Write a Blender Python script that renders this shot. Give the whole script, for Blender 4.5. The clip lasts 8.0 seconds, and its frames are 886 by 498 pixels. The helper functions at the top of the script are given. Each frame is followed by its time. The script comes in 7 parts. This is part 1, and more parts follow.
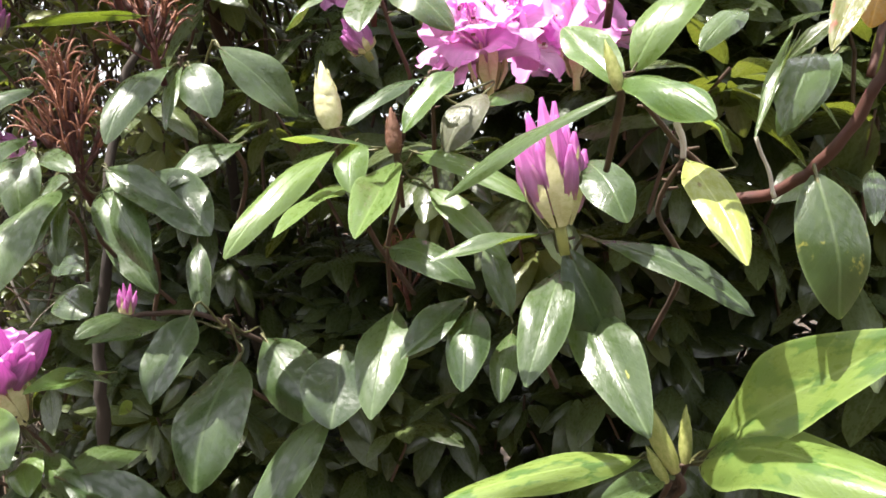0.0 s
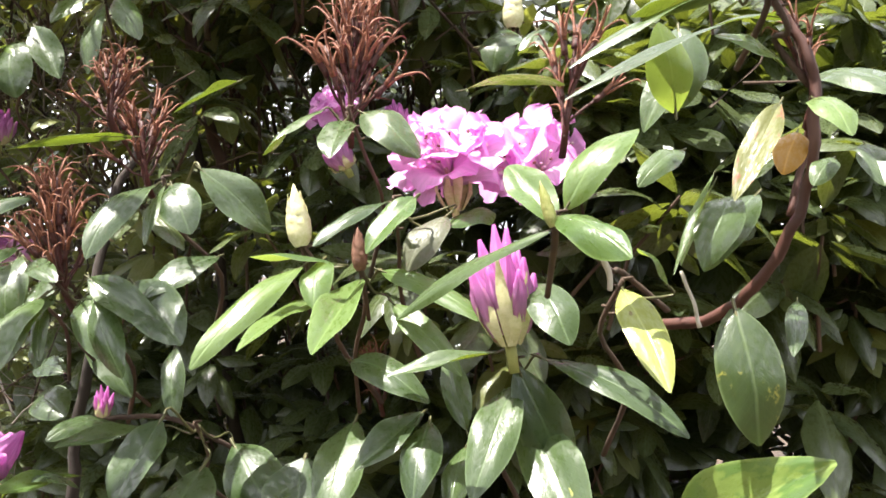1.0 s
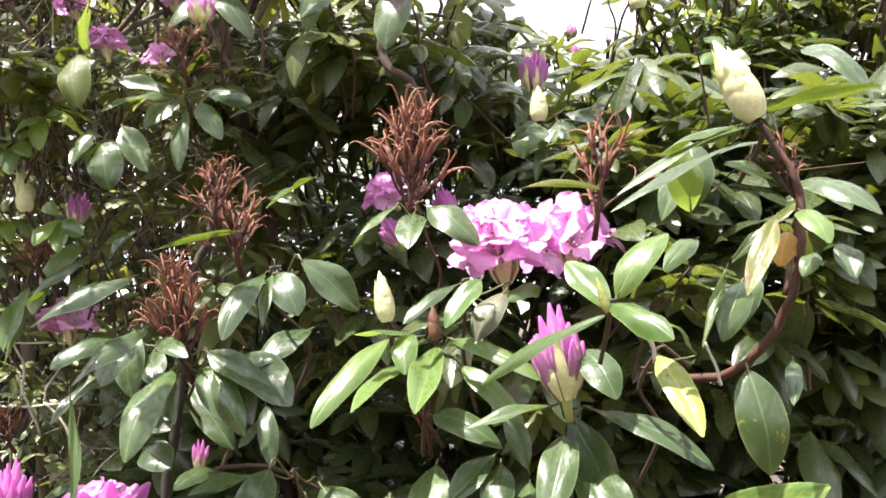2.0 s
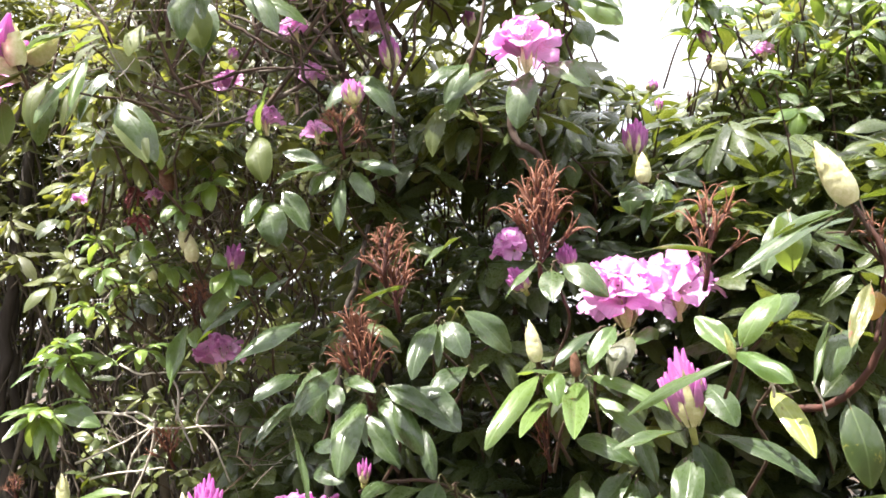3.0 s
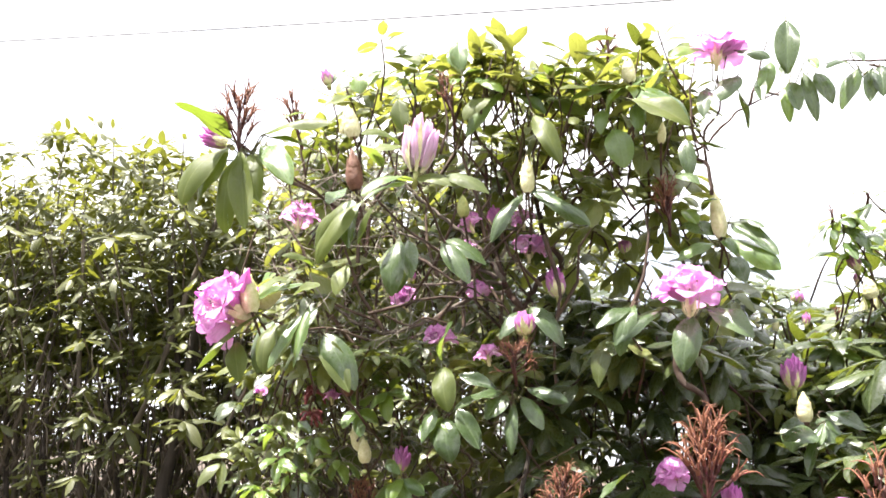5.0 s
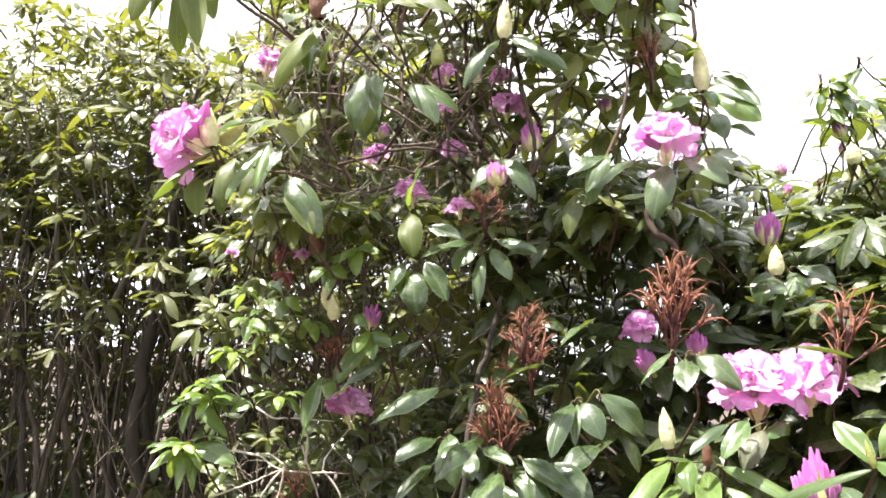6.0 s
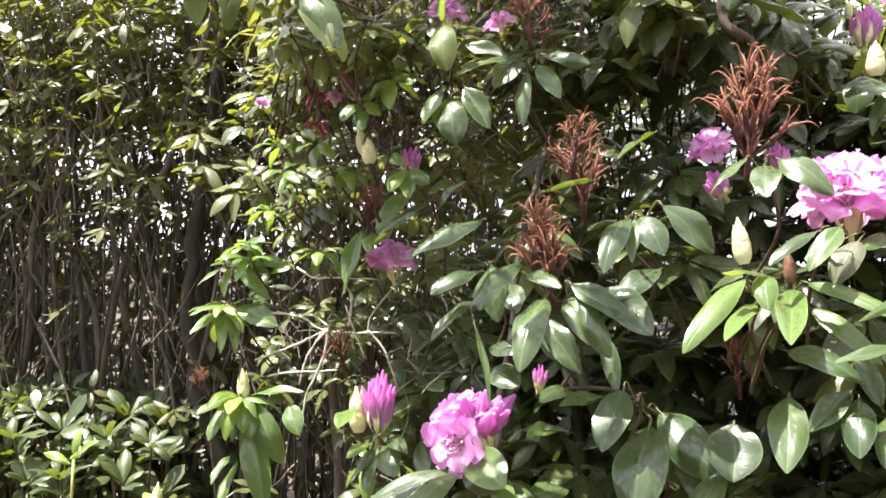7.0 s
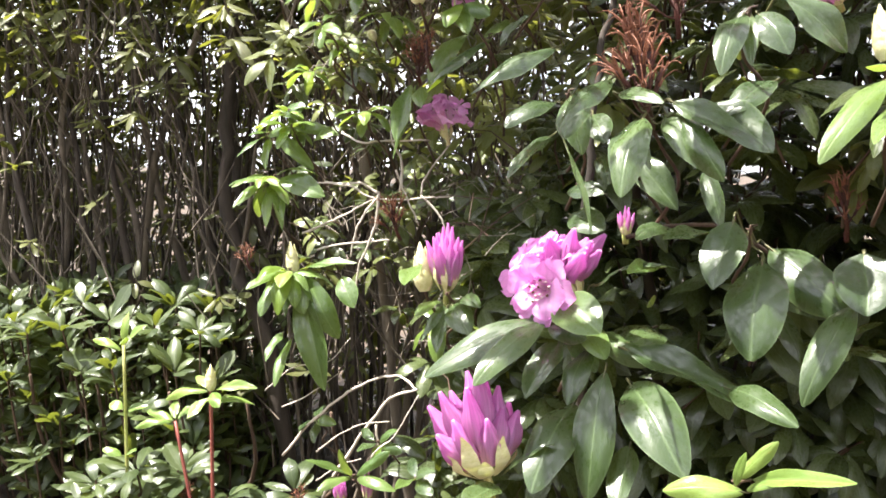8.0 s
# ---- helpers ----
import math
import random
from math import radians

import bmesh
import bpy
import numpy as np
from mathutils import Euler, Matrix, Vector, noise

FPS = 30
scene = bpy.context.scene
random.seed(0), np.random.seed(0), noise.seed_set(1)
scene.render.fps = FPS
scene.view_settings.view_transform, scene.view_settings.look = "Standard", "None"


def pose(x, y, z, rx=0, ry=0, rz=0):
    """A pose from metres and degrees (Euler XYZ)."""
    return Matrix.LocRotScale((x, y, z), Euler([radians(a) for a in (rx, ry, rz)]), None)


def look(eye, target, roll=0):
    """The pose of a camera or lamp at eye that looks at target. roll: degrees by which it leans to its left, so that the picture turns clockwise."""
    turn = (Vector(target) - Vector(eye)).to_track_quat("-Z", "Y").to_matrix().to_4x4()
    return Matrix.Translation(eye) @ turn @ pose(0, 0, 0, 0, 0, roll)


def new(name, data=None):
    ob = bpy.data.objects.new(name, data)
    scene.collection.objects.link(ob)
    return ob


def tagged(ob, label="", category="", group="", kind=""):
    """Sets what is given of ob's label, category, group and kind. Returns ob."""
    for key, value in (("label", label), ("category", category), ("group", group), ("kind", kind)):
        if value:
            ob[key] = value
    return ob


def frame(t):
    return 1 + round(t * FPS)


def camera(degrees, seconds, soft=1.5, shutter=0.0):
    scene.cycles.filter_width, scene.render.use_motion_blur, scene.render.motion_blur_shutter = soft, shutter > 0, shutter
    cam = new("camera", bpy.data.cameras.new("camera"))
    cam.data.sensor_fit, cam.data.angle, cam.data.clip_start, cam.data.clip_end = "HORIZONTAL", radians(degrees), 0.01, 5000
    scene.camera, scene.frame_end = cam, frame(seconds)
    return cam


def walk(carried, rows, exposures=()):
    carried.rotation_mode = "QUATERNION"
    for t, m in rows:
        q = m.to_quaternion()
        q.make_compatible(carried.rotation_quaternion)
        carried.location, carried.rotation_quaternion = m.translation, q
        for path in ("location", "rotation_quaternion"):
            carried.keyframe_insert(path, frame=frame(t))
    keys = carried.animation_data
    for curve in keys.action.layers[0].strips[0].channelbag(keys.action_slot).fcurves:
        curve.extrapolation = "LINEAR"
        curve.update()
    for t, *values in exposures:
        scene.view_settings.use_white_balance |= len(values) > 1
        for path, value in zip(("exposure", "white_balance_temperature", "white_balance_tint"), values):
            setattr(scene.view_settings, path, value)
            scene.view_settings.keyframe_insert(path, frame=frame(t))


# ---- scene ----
cam = camera(57.2, 8.0, soft=1.7)
LIGHT = [(0, 2.04), (1.2, 2.24), (2.5, 2.24), (4.5, 2.36), (6.5, 2.36), (8, 2.50)]
PATH = [
    (0, (0.1, 0.056, 1.418), (-0.062, 2.043, 1.263), 0.9),
    (0.5, (0.168, 0.038, 1.458), (-0.075, 2.022, 1.406), 0.1),
    (1, (0.142, 0.019, 1.44), (-0.032, 2.01, 1.519), 2.2),
    (2.3, (0.028, -0.253, 1.486), (-0.11, 1.735, 1.652), -0.1),
    (2.5, (-0.003, -0.31, 1.483), (-0.171, 1.676, 1.659), 0.1),
    (3, (-0.055, -0.399, 1.521), (-0.294, 1.578, 1.708), -0.1),
    (3.5, (-0.089, -0.463, 1.566), (-0.445, 1.491, 1.798), -0.2),
    (4, (-0.131, -0.536, 1.621), (-0.56, 1.39, 1.951), 0.8),
    (4.5, (-0.135, -0.564, 1.668), (-0.635, 1.32, 2.116), 2.8),
    (4.7, (-0.16, -0.594, 1.687), (-0.649, 1.281, 2.182), 2.7),
    (5.8, (-0.127, -0.548, 1.619), (-0.583, 1.367, 1.975), 3.5),
    (6, (-0.118, -0.512, 1.566), (-0.586, 1.411, 1.853), 4.0),
    (6.5, (-0.095, -0.408, 1.521), (-0.623, 1.514, 1.692), 3.1),
    (7, (-0.11, -0.325, 1.444), (-0.726, 1.577, 1.491), 2.8),
    (7.5, (-0.185, -0.24, 1.377), (-0.856, 1.642, 1.294), 1.4),
    (8, (-0.208, -0.215, 1.348), (-0.885, 1.657, 1.149), 0.6),
]
walk(cam, [(t, look(eye, target, roll)) for t, eye, target, roll in PATH], LIGHT)

# ---- sky, sun and exposure ----
SUN_TO = Vector((-0.34, -0.19, 0.92)).normalized()
world = bpy.data.worlds.new("sky")
scene.world = world
world.use_nodes = True
wn = world.node_tree
wn.nodes.clear()


def node(tree, kind, ins=None, **props):
    """A node with its properties set and its inputs linked or filled."""
    n = tree.nodes.new(kind)
    for key, value in props.items():
        setattr(n, key, value)
    for key, value in (ins or {}).items():
        sock = n.inputs[key]
        if isinstance(value, bpy.types.NodeSocket):
            tree.links.new(value, sock)
        else:
            sock.default_value = value
    return n


sky = node(wn, "ShaderNodeTexSky", sky_type="NISHITA", sun_disc=False, sun_elevation=math.asin(SUN_TO.z), sun_rotation=math.atan2(SUN_TO.x, SUN_TO.y), dust_density=2.0)
coord = node(wn, "ShaderNodeTexCoord")
haze = node(wn, "ShaderNodeTexNoise", {"Vector": coord.outputs["Generated"], "Scale": 2.2, "Detail": 5.0, "Roughness": 0.55})
cover = node(wn, "ShaderNodeMapRange", {"Value": haze.outputs["Fac"], "From Min": 0.36, "From Max": 0.50, "To Min": 0.35, "To Max": 0.97})
cloudy = node(wn, "ShaderNodeMix", {"Factor": cover.outputs["Result"], "A": sky.outputs["Color"], "B": (11.3, 11.2, 11.8, 1)}, data_type="RGBA")
back = node(wn, "ShaderNodeBackground", {"Color": cloudy.outputs["Result"], "Strength": 0.053})
node(wn, "ShaderNodeOutputWorld", {"Surface": back.outputs["Background"]})

sun_data = bpy.data.lights.new("sun", "SUN")
sun_data.energy, sun_data.angle, sun_data.color = 4.4, radians(0.55), (1.0, 0.94, 0.88)
sun = new("sun", sun_data)
sun.matrix_world = look(SUN_TO * 20, (0, 0, 0))


# ---- materials ----
def material(name):
    m = bpy.data.materials.new(name)
    m.use_nodes = True
    m.node_tree.nodes.clear()
    return m, m.node_tree


def leaf_material(name, dark, light, glow, blotch=None, blotch_from=0.62, rough=0.29, single=True, through_leaf=0.22, gloss=0.8):
    """A glossy leaf: two greens, paler midrib, side veins, stains, and light that comes through."""
    m, t = material(name)
    uv = node(t, "ShaderNodeUVMap", uv_map="UVMap")
    xy = node(t, "ShaderNodeSeparateXYZ", {"Vector": uv.outputs["UV"]})
    if single:
        chance = node(t, "ShaderNodeObjectInfo").outputs["Random"]
    else:
        chance = node(t, "ShaderNodeNewGeometry").outputs["Random Per Island"]
    place = node(t, "ShaderNodeVectorMath", {0: uv.outputs["UV"], 1: (3.0, 4.0, 1.0)}, operation="MULTIPLY")
    jump = node(t, "ShaderNodeMath", {0: chance, 1: 37.0}, operation="MULTIPLY")
    shift = node(t, "ShaderNodeVectorMath", {0: place.outputs["Vector"], 1: jump.outputs["Value"]}, operation="ADD")
    patch = node(t, "ShaderNodeTexNoise", {"Vector": shift.outputs["Vector"], "Scale": 1.4, "Detail": 4.0, "Roughness": 0.6})
    fine = node(t, "ShaderNodeTexNoise", {"Vector": shift.outputs["Vector"], "Scale": 14.0, "Detail": 3.0})
    pick = node(t, "ShaderNodeMath", {0: chance, 1: patch.outputs["Fac"]}, operation="ADD")
    pick = node(t, "ShaderNodeMapRange", {"Value": pick.outputs["Value"], "From Min": 0.3, "From Max": 1.55})
    base = node(t, "ShaderNodeMix", {"Factor": pick.outputs["Result"], "A": (*dark, 1), "B": (*light, 1)}, data_type="RGBA").outputs["Result"]
    # midrib and side veins run by the leaf's own coordinates
    side = node(t, "ShaderNodeMath", {0: xy.outputs["X"], 1: 0.5}, operation="SUBTRACT")
    side = node(t, "ShaderNodeMath", {0: side.outputs["Value"]}, operation="ABSOLUTE").outputs["Value"]
    rib = node(t, "ShaderNodeMapRange", {"Value": side, "From Min": 0.008, "From Max": 0.034, "To Min": 1.0, "To Max": 0.0}).outputs["Result"]
    slant = node(t, "ShaderNodeMath", {0: side, 1: -0.55, 2: xy.outputs["Y"]}, operation="MULTIPLY_ADD")
    wave = node(t, "ShaderNodeMath", {0: slant.outputs["Value"], 1: 88.0}, operation="MULTIPLY")
    wave = node(t, "ShaderNodeMath", {0: wave.outputs["Value"]}, operation="SINE")
    vein = node(t, "ShaderNodeMapRange", {"Value": wave.outputs["Value"], "From Min": 0.80, "From Max": 1.0}).outputs["Result"]
    veins = node(t, "ShaderNodeMath", {0: vein, 1: 0.13, 2: rib}, operation="MULTIPLY_ADD", use_clamp=True).outputs["Value"]
    pale = [min(1, c * 1.6 + 0.03) for c in light]
    half = node(t, "ShaderNodeMath", {0: veins, 1: 0.38}, operation="MULTIPLY").outputs["Value"]
    base = node(t, "ShaderNodeMix", {"Factor": half, "A": base, "B": (*pale, 1)}, data_type="RGBA").outputs["Result"]
    if blotch:
        stain = node(t, "ShaderNodeMapRange", {"Value": patch.outputs["Fac"], "From Min": blotch_from, "From Max": blotch_from + 0.05}).outputs["Result"]
        base = node(t, "ShaderNodeMix", {"Factor": stain, "A": base, "B": (*blotch, 1)}, data_type="RGBA").outputs["Result"]
    if single:
        # thin pale rim
        rim_uv = node(t, "ShaderNodeUVMap", uv_map="Rim")
        across = node(t, "ShaderNodeSeparateXYZ", {"Vector": rim_uv.outputs["UV"]}).outputs["X"]
        rim = node(t, "ShaderNodeMapRange", {"Value": across, "From Min": 0.90, "From Max": 0.99, "To Max": 0.55}).outputs["Result"]
        base = node(t, "ShaderNodeMix", {"Factor": rim, "A": base, "B": (*pale, 1)}, data_type="RGBA").outputs["Result"]
    speck = node(t, "ShaderNodeMapRange", {"Value": fine.outputs["Fac"], "From Min": 0.70, "From Max": 0.74, "To Max": 0.35}).outputs["Result"]
    base = node(t, "ShaderNodeMix", {"Factor": speck, "A": base, "B": (0.05, 0.04, 0.015, 1)}, data_type="RGBA").outputs["Result"]
    height = node(t, "ShaderNodeMath", {0: veins, 1: -0.3, 2: patch.outputs["Fac"]}, operation="MULTIPLY_ADD").outputs["Value"]
    height = node(t, "ShaderNodeMath", {0: fine.outputs["Fac"], 1: 0.16, 2: height}, operation="MULTIPLY_ADD").outputs["Value"]
    bump = node(t, "ShaderNodeBump", {"Height": height, "Strength": 0.40, "Distance": 0.0022})
    # a waxy sheen under a thin wet-looking gloss that comes and goes in patches
    blot = node(t, "ShaderNodeTexNoise", {"Vector": shift.outputs["Vector"], "Scale": 3.6, "Detail": 5.0, "Roughness": 0.65})
    sheen = node(t, "ShaderNodeMapRange", {"Value": blot.outputs["Fac"], "From Min": 0.40, "From Max": 0.60, "To Min": rough - 0.02, "To Max": rough + 0.20}).outputs["Result"]
    wet = node(t, "ShaderNodeMapRange", {"Value": blot.outputs["Fac"], "From Min": 0.44, "From Max": 0.56, "To Min": gloss if single else gloss * 0.5, "To Max": 0.0}).outputs["Result"]
    skin = node(t, "ShaderNodeBsdfPrincipled", {"Base Color": base, "Roughness": sheen, "Normal": bump.outputs["Normal"], "IOR": 1.44 if single else 1.42, "Coat Weight": wet, "Coat Roughness": rough - 0.12, "Coat IOR": 1.45, "Coat Normal": bump.outputs["Normal"]})
    lit = node(t, "ShaderNodeBsdfTranslucent", {"Color": (*glow, 1)})
    both = node(t, "ShaderNodeMixShader", {0: through_leaf, 1: skin.outputs["BSDF"], 2: lit.outputs["BSDF"]})
    node(t, "ShaderNodeOutputMaterial", {"Surface": both.outputs["Shader"]})
    return m


def soft_material(name, one, two, scale=30.0, rough=0.6, bump=0.3, glow=None, through_it=0.3, stretch=(1, 1, 1), depth=0.002):
    """Bark, buds, petals and soil: two colours mixed by noise at two scales, with relief."""
    m, t = material(name)
    obj = node(t, "ShaderNodeTexCoord")
    at = node(t, "ShaderNodeVectorMath", {0: obj.outputs["Object"], 1: stretch}, operation="MULTIPLY").outputs["Vector"]
    wide = node(t, "ShaderNodeTexNoise", {"Vector": at, "Scale": scale * 0.2, "Detail": 3.0})
    fine = node(t, "ShaderNodeTexNoise", {"Vector": at, "Scale": scale, "Detail": 5.0, "Roughness": 0.65})
    both = node(t, "ShaderNodeMath", {0: wide.outputs["Fac"], 1: fine.outputs["Fac"]}, operation="ADD")
    pick = node(t, "ShaderNodeMapRange", {"Value": both.outputs["Value"], "From Min": 0.7, "From Max": 1.3})
    base = node(t, "ShaderNodeMix", {"Factor": pick.outputs["Result"], "A": (*one, 1), "B": (*two, 1)}, data_type="RGBA").outputs["Result"]
    relief = node(t, "ShaderNodeBump", {"Height": fine.outputs["Fac"], "Strength": bump, "Distance": depth})
    skin = node(t, "ShaderNodeBsdfPrincipled", {"Base Color": base, "Roughness": rough, "Normal": relief.outputs["Normal"]})
    top = skin.outputs["BSDF"]
    if glow:
        lit = node(t, "ShaderNodeBsdfTranslucent", {"Color": (*glow, 1)})
        top = node(t, "ShaderNodeMixShader", {0: through_it, 1: top, 2: lit.outputs["BSDF"]}).outputs["Shader"]
    node(t, "ShaderNodeOutputMaterial", {"Surface": top})
    return m


def petal_material(name, throat, rim, glow, streak=0.72):
    """A petal that pales towards the throat, with fine lengthwise veins; the uv runs from throat to rim."""
    m, t = material(name)
    uv = node(t, "ShaderNodeUVMap")
    xy = node(t, "ShaderNodeSeparateXYZ", {"Vector": uv.outputs["UV"]})
    chance = node(t, "ShaderNodeObjectInfo").outputs["Random"]
    way = node(t, "ShaderNodeMapRange", {"Value": xy.outputs["Y"], "From Min": 0.35, "From Max": 1.0}).outputs["Result"]
    base = node(t, "ShaderNodeMix", {"Factor": way, "A": (*throat, 1), "B": (*rim, 1)}, data_type="RGBA").outputs["Result"]
    place = node(t, "ShaderNodeVectorMath", {0: uv.outputs["UV"], 1: (60.0, 3.0, 1.0)}, operation="MULTIPLY")
    grain = node(t, "ShaderNodeTexNoise", {"Vector": place.outputs["Vector"], "Scale": 1.0, "Detail": 3.0})
    tone = node(t, "ShaderNodeMapRange", {"Value": grain.outputs["Fac"], "From Min": 0.3, "From Max": 0.7, "To Min": streak, "To Max": 1.15})
    differ = node(t, "ShaderNodeMapRange", {"Value": chance, "To Min": 0.85, "To Max": 1.1})
    value = node(t, "ShaderNodeMath", {0: tone.outputs["Result"], 1: differ.outputs["Result"]}, operation="MULTIPLY")
    base = node(t, "ShaderNodeHueSaturation", {"Color": base, "Value": value.outputs["Value"]}).outputs["Color"]
    flecks = node(t, "ShaderNodeTexNoise", {"Vector": node(t, "ShaderNodeVectorMath", {0: uv.outputs["UV"], 1: (70.0, 26.0, 1.0)}, operation="MULTIPLY").outputs["Vector"], "Scale": 1.0, "Detail": 1.0})
    top_lobe = node(t, "ShaderNodeMapRange", {"Value": xy.outputs["X"], "From Min": 0.16, "From Max": 0.20, "To Min": 1.0, "To Max": 0.0}).outputs["Result"]
    reach = node(t, "ShaderNodeMapRange", {"Value": xy.outputs["Y"], "From Min": 0.55, "From Max": 0.66, "To Min": 1.0, "To Max": 0.0}).outputs["Result"]
    dots = node(t, "ShaderNodeMapRange", {"Value": flecks.outputs["Fac"], "From Min": 0.54, "From Max": 0.60}).outputs["Result"]
    marks = node(t, "ShaderNodeMath", {0: node(t, "ShaderNodeMath", {0: top_lobe, 1: reach}, operation="MULTIPLY").outputs["Value"], 1: dots}, operation="MULTIPLY").outputs["Value"]
    base = node(t, "ShaderNodeMix", {"Factor": marks, "A": base, "B": (0.55, 0.16, 0.06, 1)}, data_type="RGBA").outputs["Result"]
    relief = node(t, "ShaderNodeBump", {"Height": grain.outputs["Fac"], "Strength": 0.25, "Distance": 0.001})
    skin = node(t, "ShaderNodeBsdfPrincipled", {"Base Color": base, "Roughness": 0.55, "Normal": relief.outputs["Normal"]})
    lit = node(t, "ShaderNodeBsdfTranslucent", {"Color": (*glow, 1)})
    both = node(t, "ShaderNodeMixShader", {0: 0.52, 1: skin.outputs["BSDF"], 2: lit.outputs["BSDF"]})
    node(t, "ShaderNodeOutputMaterial", {"Surface": both.outputs["Shader"]})
    return m


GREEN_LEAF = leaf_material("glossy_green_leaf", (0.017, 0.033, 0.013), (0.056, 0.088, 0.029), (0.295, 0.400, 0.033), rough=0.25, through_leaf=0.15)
# yellower, more translucent copy of the green leaf; backlight is put into its colour
BACKLIT_TONE_LEAF = leaf_material("backlit_tone_leaf", (0.058, 0.108, 0.016), (0.118, 0.180, 0.028), (0.34, 0.46, 0.06), through_leaf=0.40)
# lighter copy of the green leaf, with sunlight put into its colour
SUNLIT_TONE_LEAF = leaf_material("sunlit_tone_leaf", (0.036, 0.076, 0.020), (0.105, 0.160, 0.044), (0.399, 0.524, 0.077), rough=0.26, through_leaf=0.26)
# sunlit lime with darker blotches: patches of shade put into the colour
SUN_DAPPLED_LEAF = leaf_material("sun_dappled_tone_leaf", (0.066, 0.118, 0.024), (0.140, 0.195, 0.046), (0.34, 0.44, 0.05), (0.060, 0.115, 0.028), 0.53, rough=0.27)
# matt leaf underside, its olive also carrying painted-in sun from behind
OLIVE_LEAF = leaf_material("olive_backlit_underside", (0.040, 0.058, 0.010), (0.090, 0.112, 0.018), (0.24, 0.33, 0.035), rough=0.46, through_leaf=0.32, gloss=0.1)
DULL_LEAF = leaf_material("dull_bronze_leaf", (0.06, 0.055, 0.045), (0.10, 0.11, 0.06), (0.2, 0.2, 0.05), rough=0.5)
AGED_LEAF = leaf_material("ageing_leaf", (0.022, 0.040, 0.014), (0.065, 0.095, 0.028), (0.26, 0.36, 0.03), (0.26, 0.25, 0.055), 0.63, rough=0.30, through_leaf=0.15)
YELLOW_LEAF = leaf_material("yellowing_leaf", (0.15, 0.19, 0.035), (0.30, 0.32, 0.085), (0.42, 0.43, 0.05), (0.10, 0.06, 0.02), 0.64, 0.40)
SPOTTED_LEAF = leaf_material("spotted_leaf", (0.050, 0.068, 0.016), (0.120, 0.122, 0.030), (0.28, 0.29, 0.03), (0.20, 0.07, 0.04), 0.58, 0.45)
ORANGE_LEAF = leaf_material("orange_leaf", (0.28, 0.14, 0.025), (0.42, 0.23, 0.04), (0.6, 0.35, 0.03), rough=0.5)
FRESH_LEAF = leaf_material("fresh_pale_leaf", (0.085, 0.150, 0.03), (0.17, 0.24, 0.055), (0.30, 0.42, 0.05), (0.24, 0.23, 0.06), 0.64)
# one foliage in a dark shaded and a pale sunlit tone, light put into colour
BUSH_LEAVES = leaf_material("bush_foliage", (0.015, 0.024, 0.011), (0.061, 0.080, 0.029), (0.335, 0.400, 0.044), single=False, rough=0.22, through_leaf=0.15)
SUNLIT_TONE_LEAVES = leaf_material("sunlit_tone_foliage", (0.044, 0.062, 0.020), (0.130, 0.146, 0.050), (0.42, 0.44, 0.07), single=False, rough=0.27, through_leaf=0.28)
HEDGE_LEAVES = leaf_material("hedge_foliage", (0.029, 0.036, 0.011), (0.092, 0.099, 0.030), (0.31, 0.33, 0.041), single=False, rough=0.38, through_leaf=0.25, gloss=0.6)
SHRUB_LEAVES = leaf_material("shrub_foliage", (0.018, 0.032, 0.013), (0.056, 0.076, 0.024), (0.335, 0.400, 0.044), single=False, rough=0.34, through_leaf=0.16)
PETIOLE = soft_material("leaf_stalk", (0.05, 0.055, 0.02), (0.12, 0.11, 0.04), 80, 0.5)
TWIG = soft_material("young_bark", (0.034, 0.020, 0.012), (0.092, 0.054, 0.032), 90, 0.8, 0.6, stretch=(1, 1, 0.3))
RED_TWIG = soft_material("red_young_bark", (0.16, 0.035, 0.03), (0.24, 0.07, 0.05), 90, 0.5, 0.4)
BARK = soft_material("brown_bark", (0.028, 0.016, 0.011), (0.082, 0.046, 0.029), 60, 0.85, 0.8, stretch=(1, 1, 0.25))
RED_BARK = soft_material("red_brown_bark", (0.030, 0.011, 0.008), (0.090, 0.032, 0.020), 60, 0.65, 0.6, stretch=(1, 1, 0.25))
TRUNK = soft_material("dark_trunk_bark", (0.015, 0.011, 0.008), (0.052, 0.039, 0.029), 45, 0.9, 0.9, stretch=(1, 1, 0.2))
HEDGE_BARK = soft_material("grey_bark", (0.042, 0.033, 0.025), (0.150, 0.120, 0.090), 50, 0.9, 0.8, stretch=(1, 1, 0.2))
DEAD_WOOD = soft_material("dead_grey_wood", (0.30, 0.26, 0.21), (0.55, 0.50, 0.43), 60, 0.85, 0.5, stretch=(1, 1, 0.4))
GREY_TWIG = soft_material("grey_brown_bark", (0.060, 0.046, 0.036), (0.165, 0.130, 0.104), 70, 0.85, 0.7, stretch=(1, 1, 0.3))
DRY_TWIG = soft_material("dry_grey_twig", (0.13, 0.11, 0.085), (0.30, 0.26, 0.21), 60, 0.85, 0.5)
PALE_BUD = soft_material("pale_bud", (0.55, 0.53, 0.24), (0.80, 0.75, 0.48), 70, 0.5, 0.3, (0.5, 0.5, 0.12), 0.15)
GREEN_BUD = soft_material("green_bud", (0.20, 0.25, 0.05), (0.42, 0.40, 0.15), 70, 0.5, 0.3, (0.4, 0.45, 0.08), 0.15)
BROWN_BUD = soft_material("brown_bud", (0.09, 0.035, 0.02), (0.20, 0.09, 0.05), 90, 0.7, 0.5)
CAPSULE = soft_material("rust_seed_case", (0.024, 0.006, 0.004), (0.090, 0.020, 0.012), 160, 0.6, 0.4)
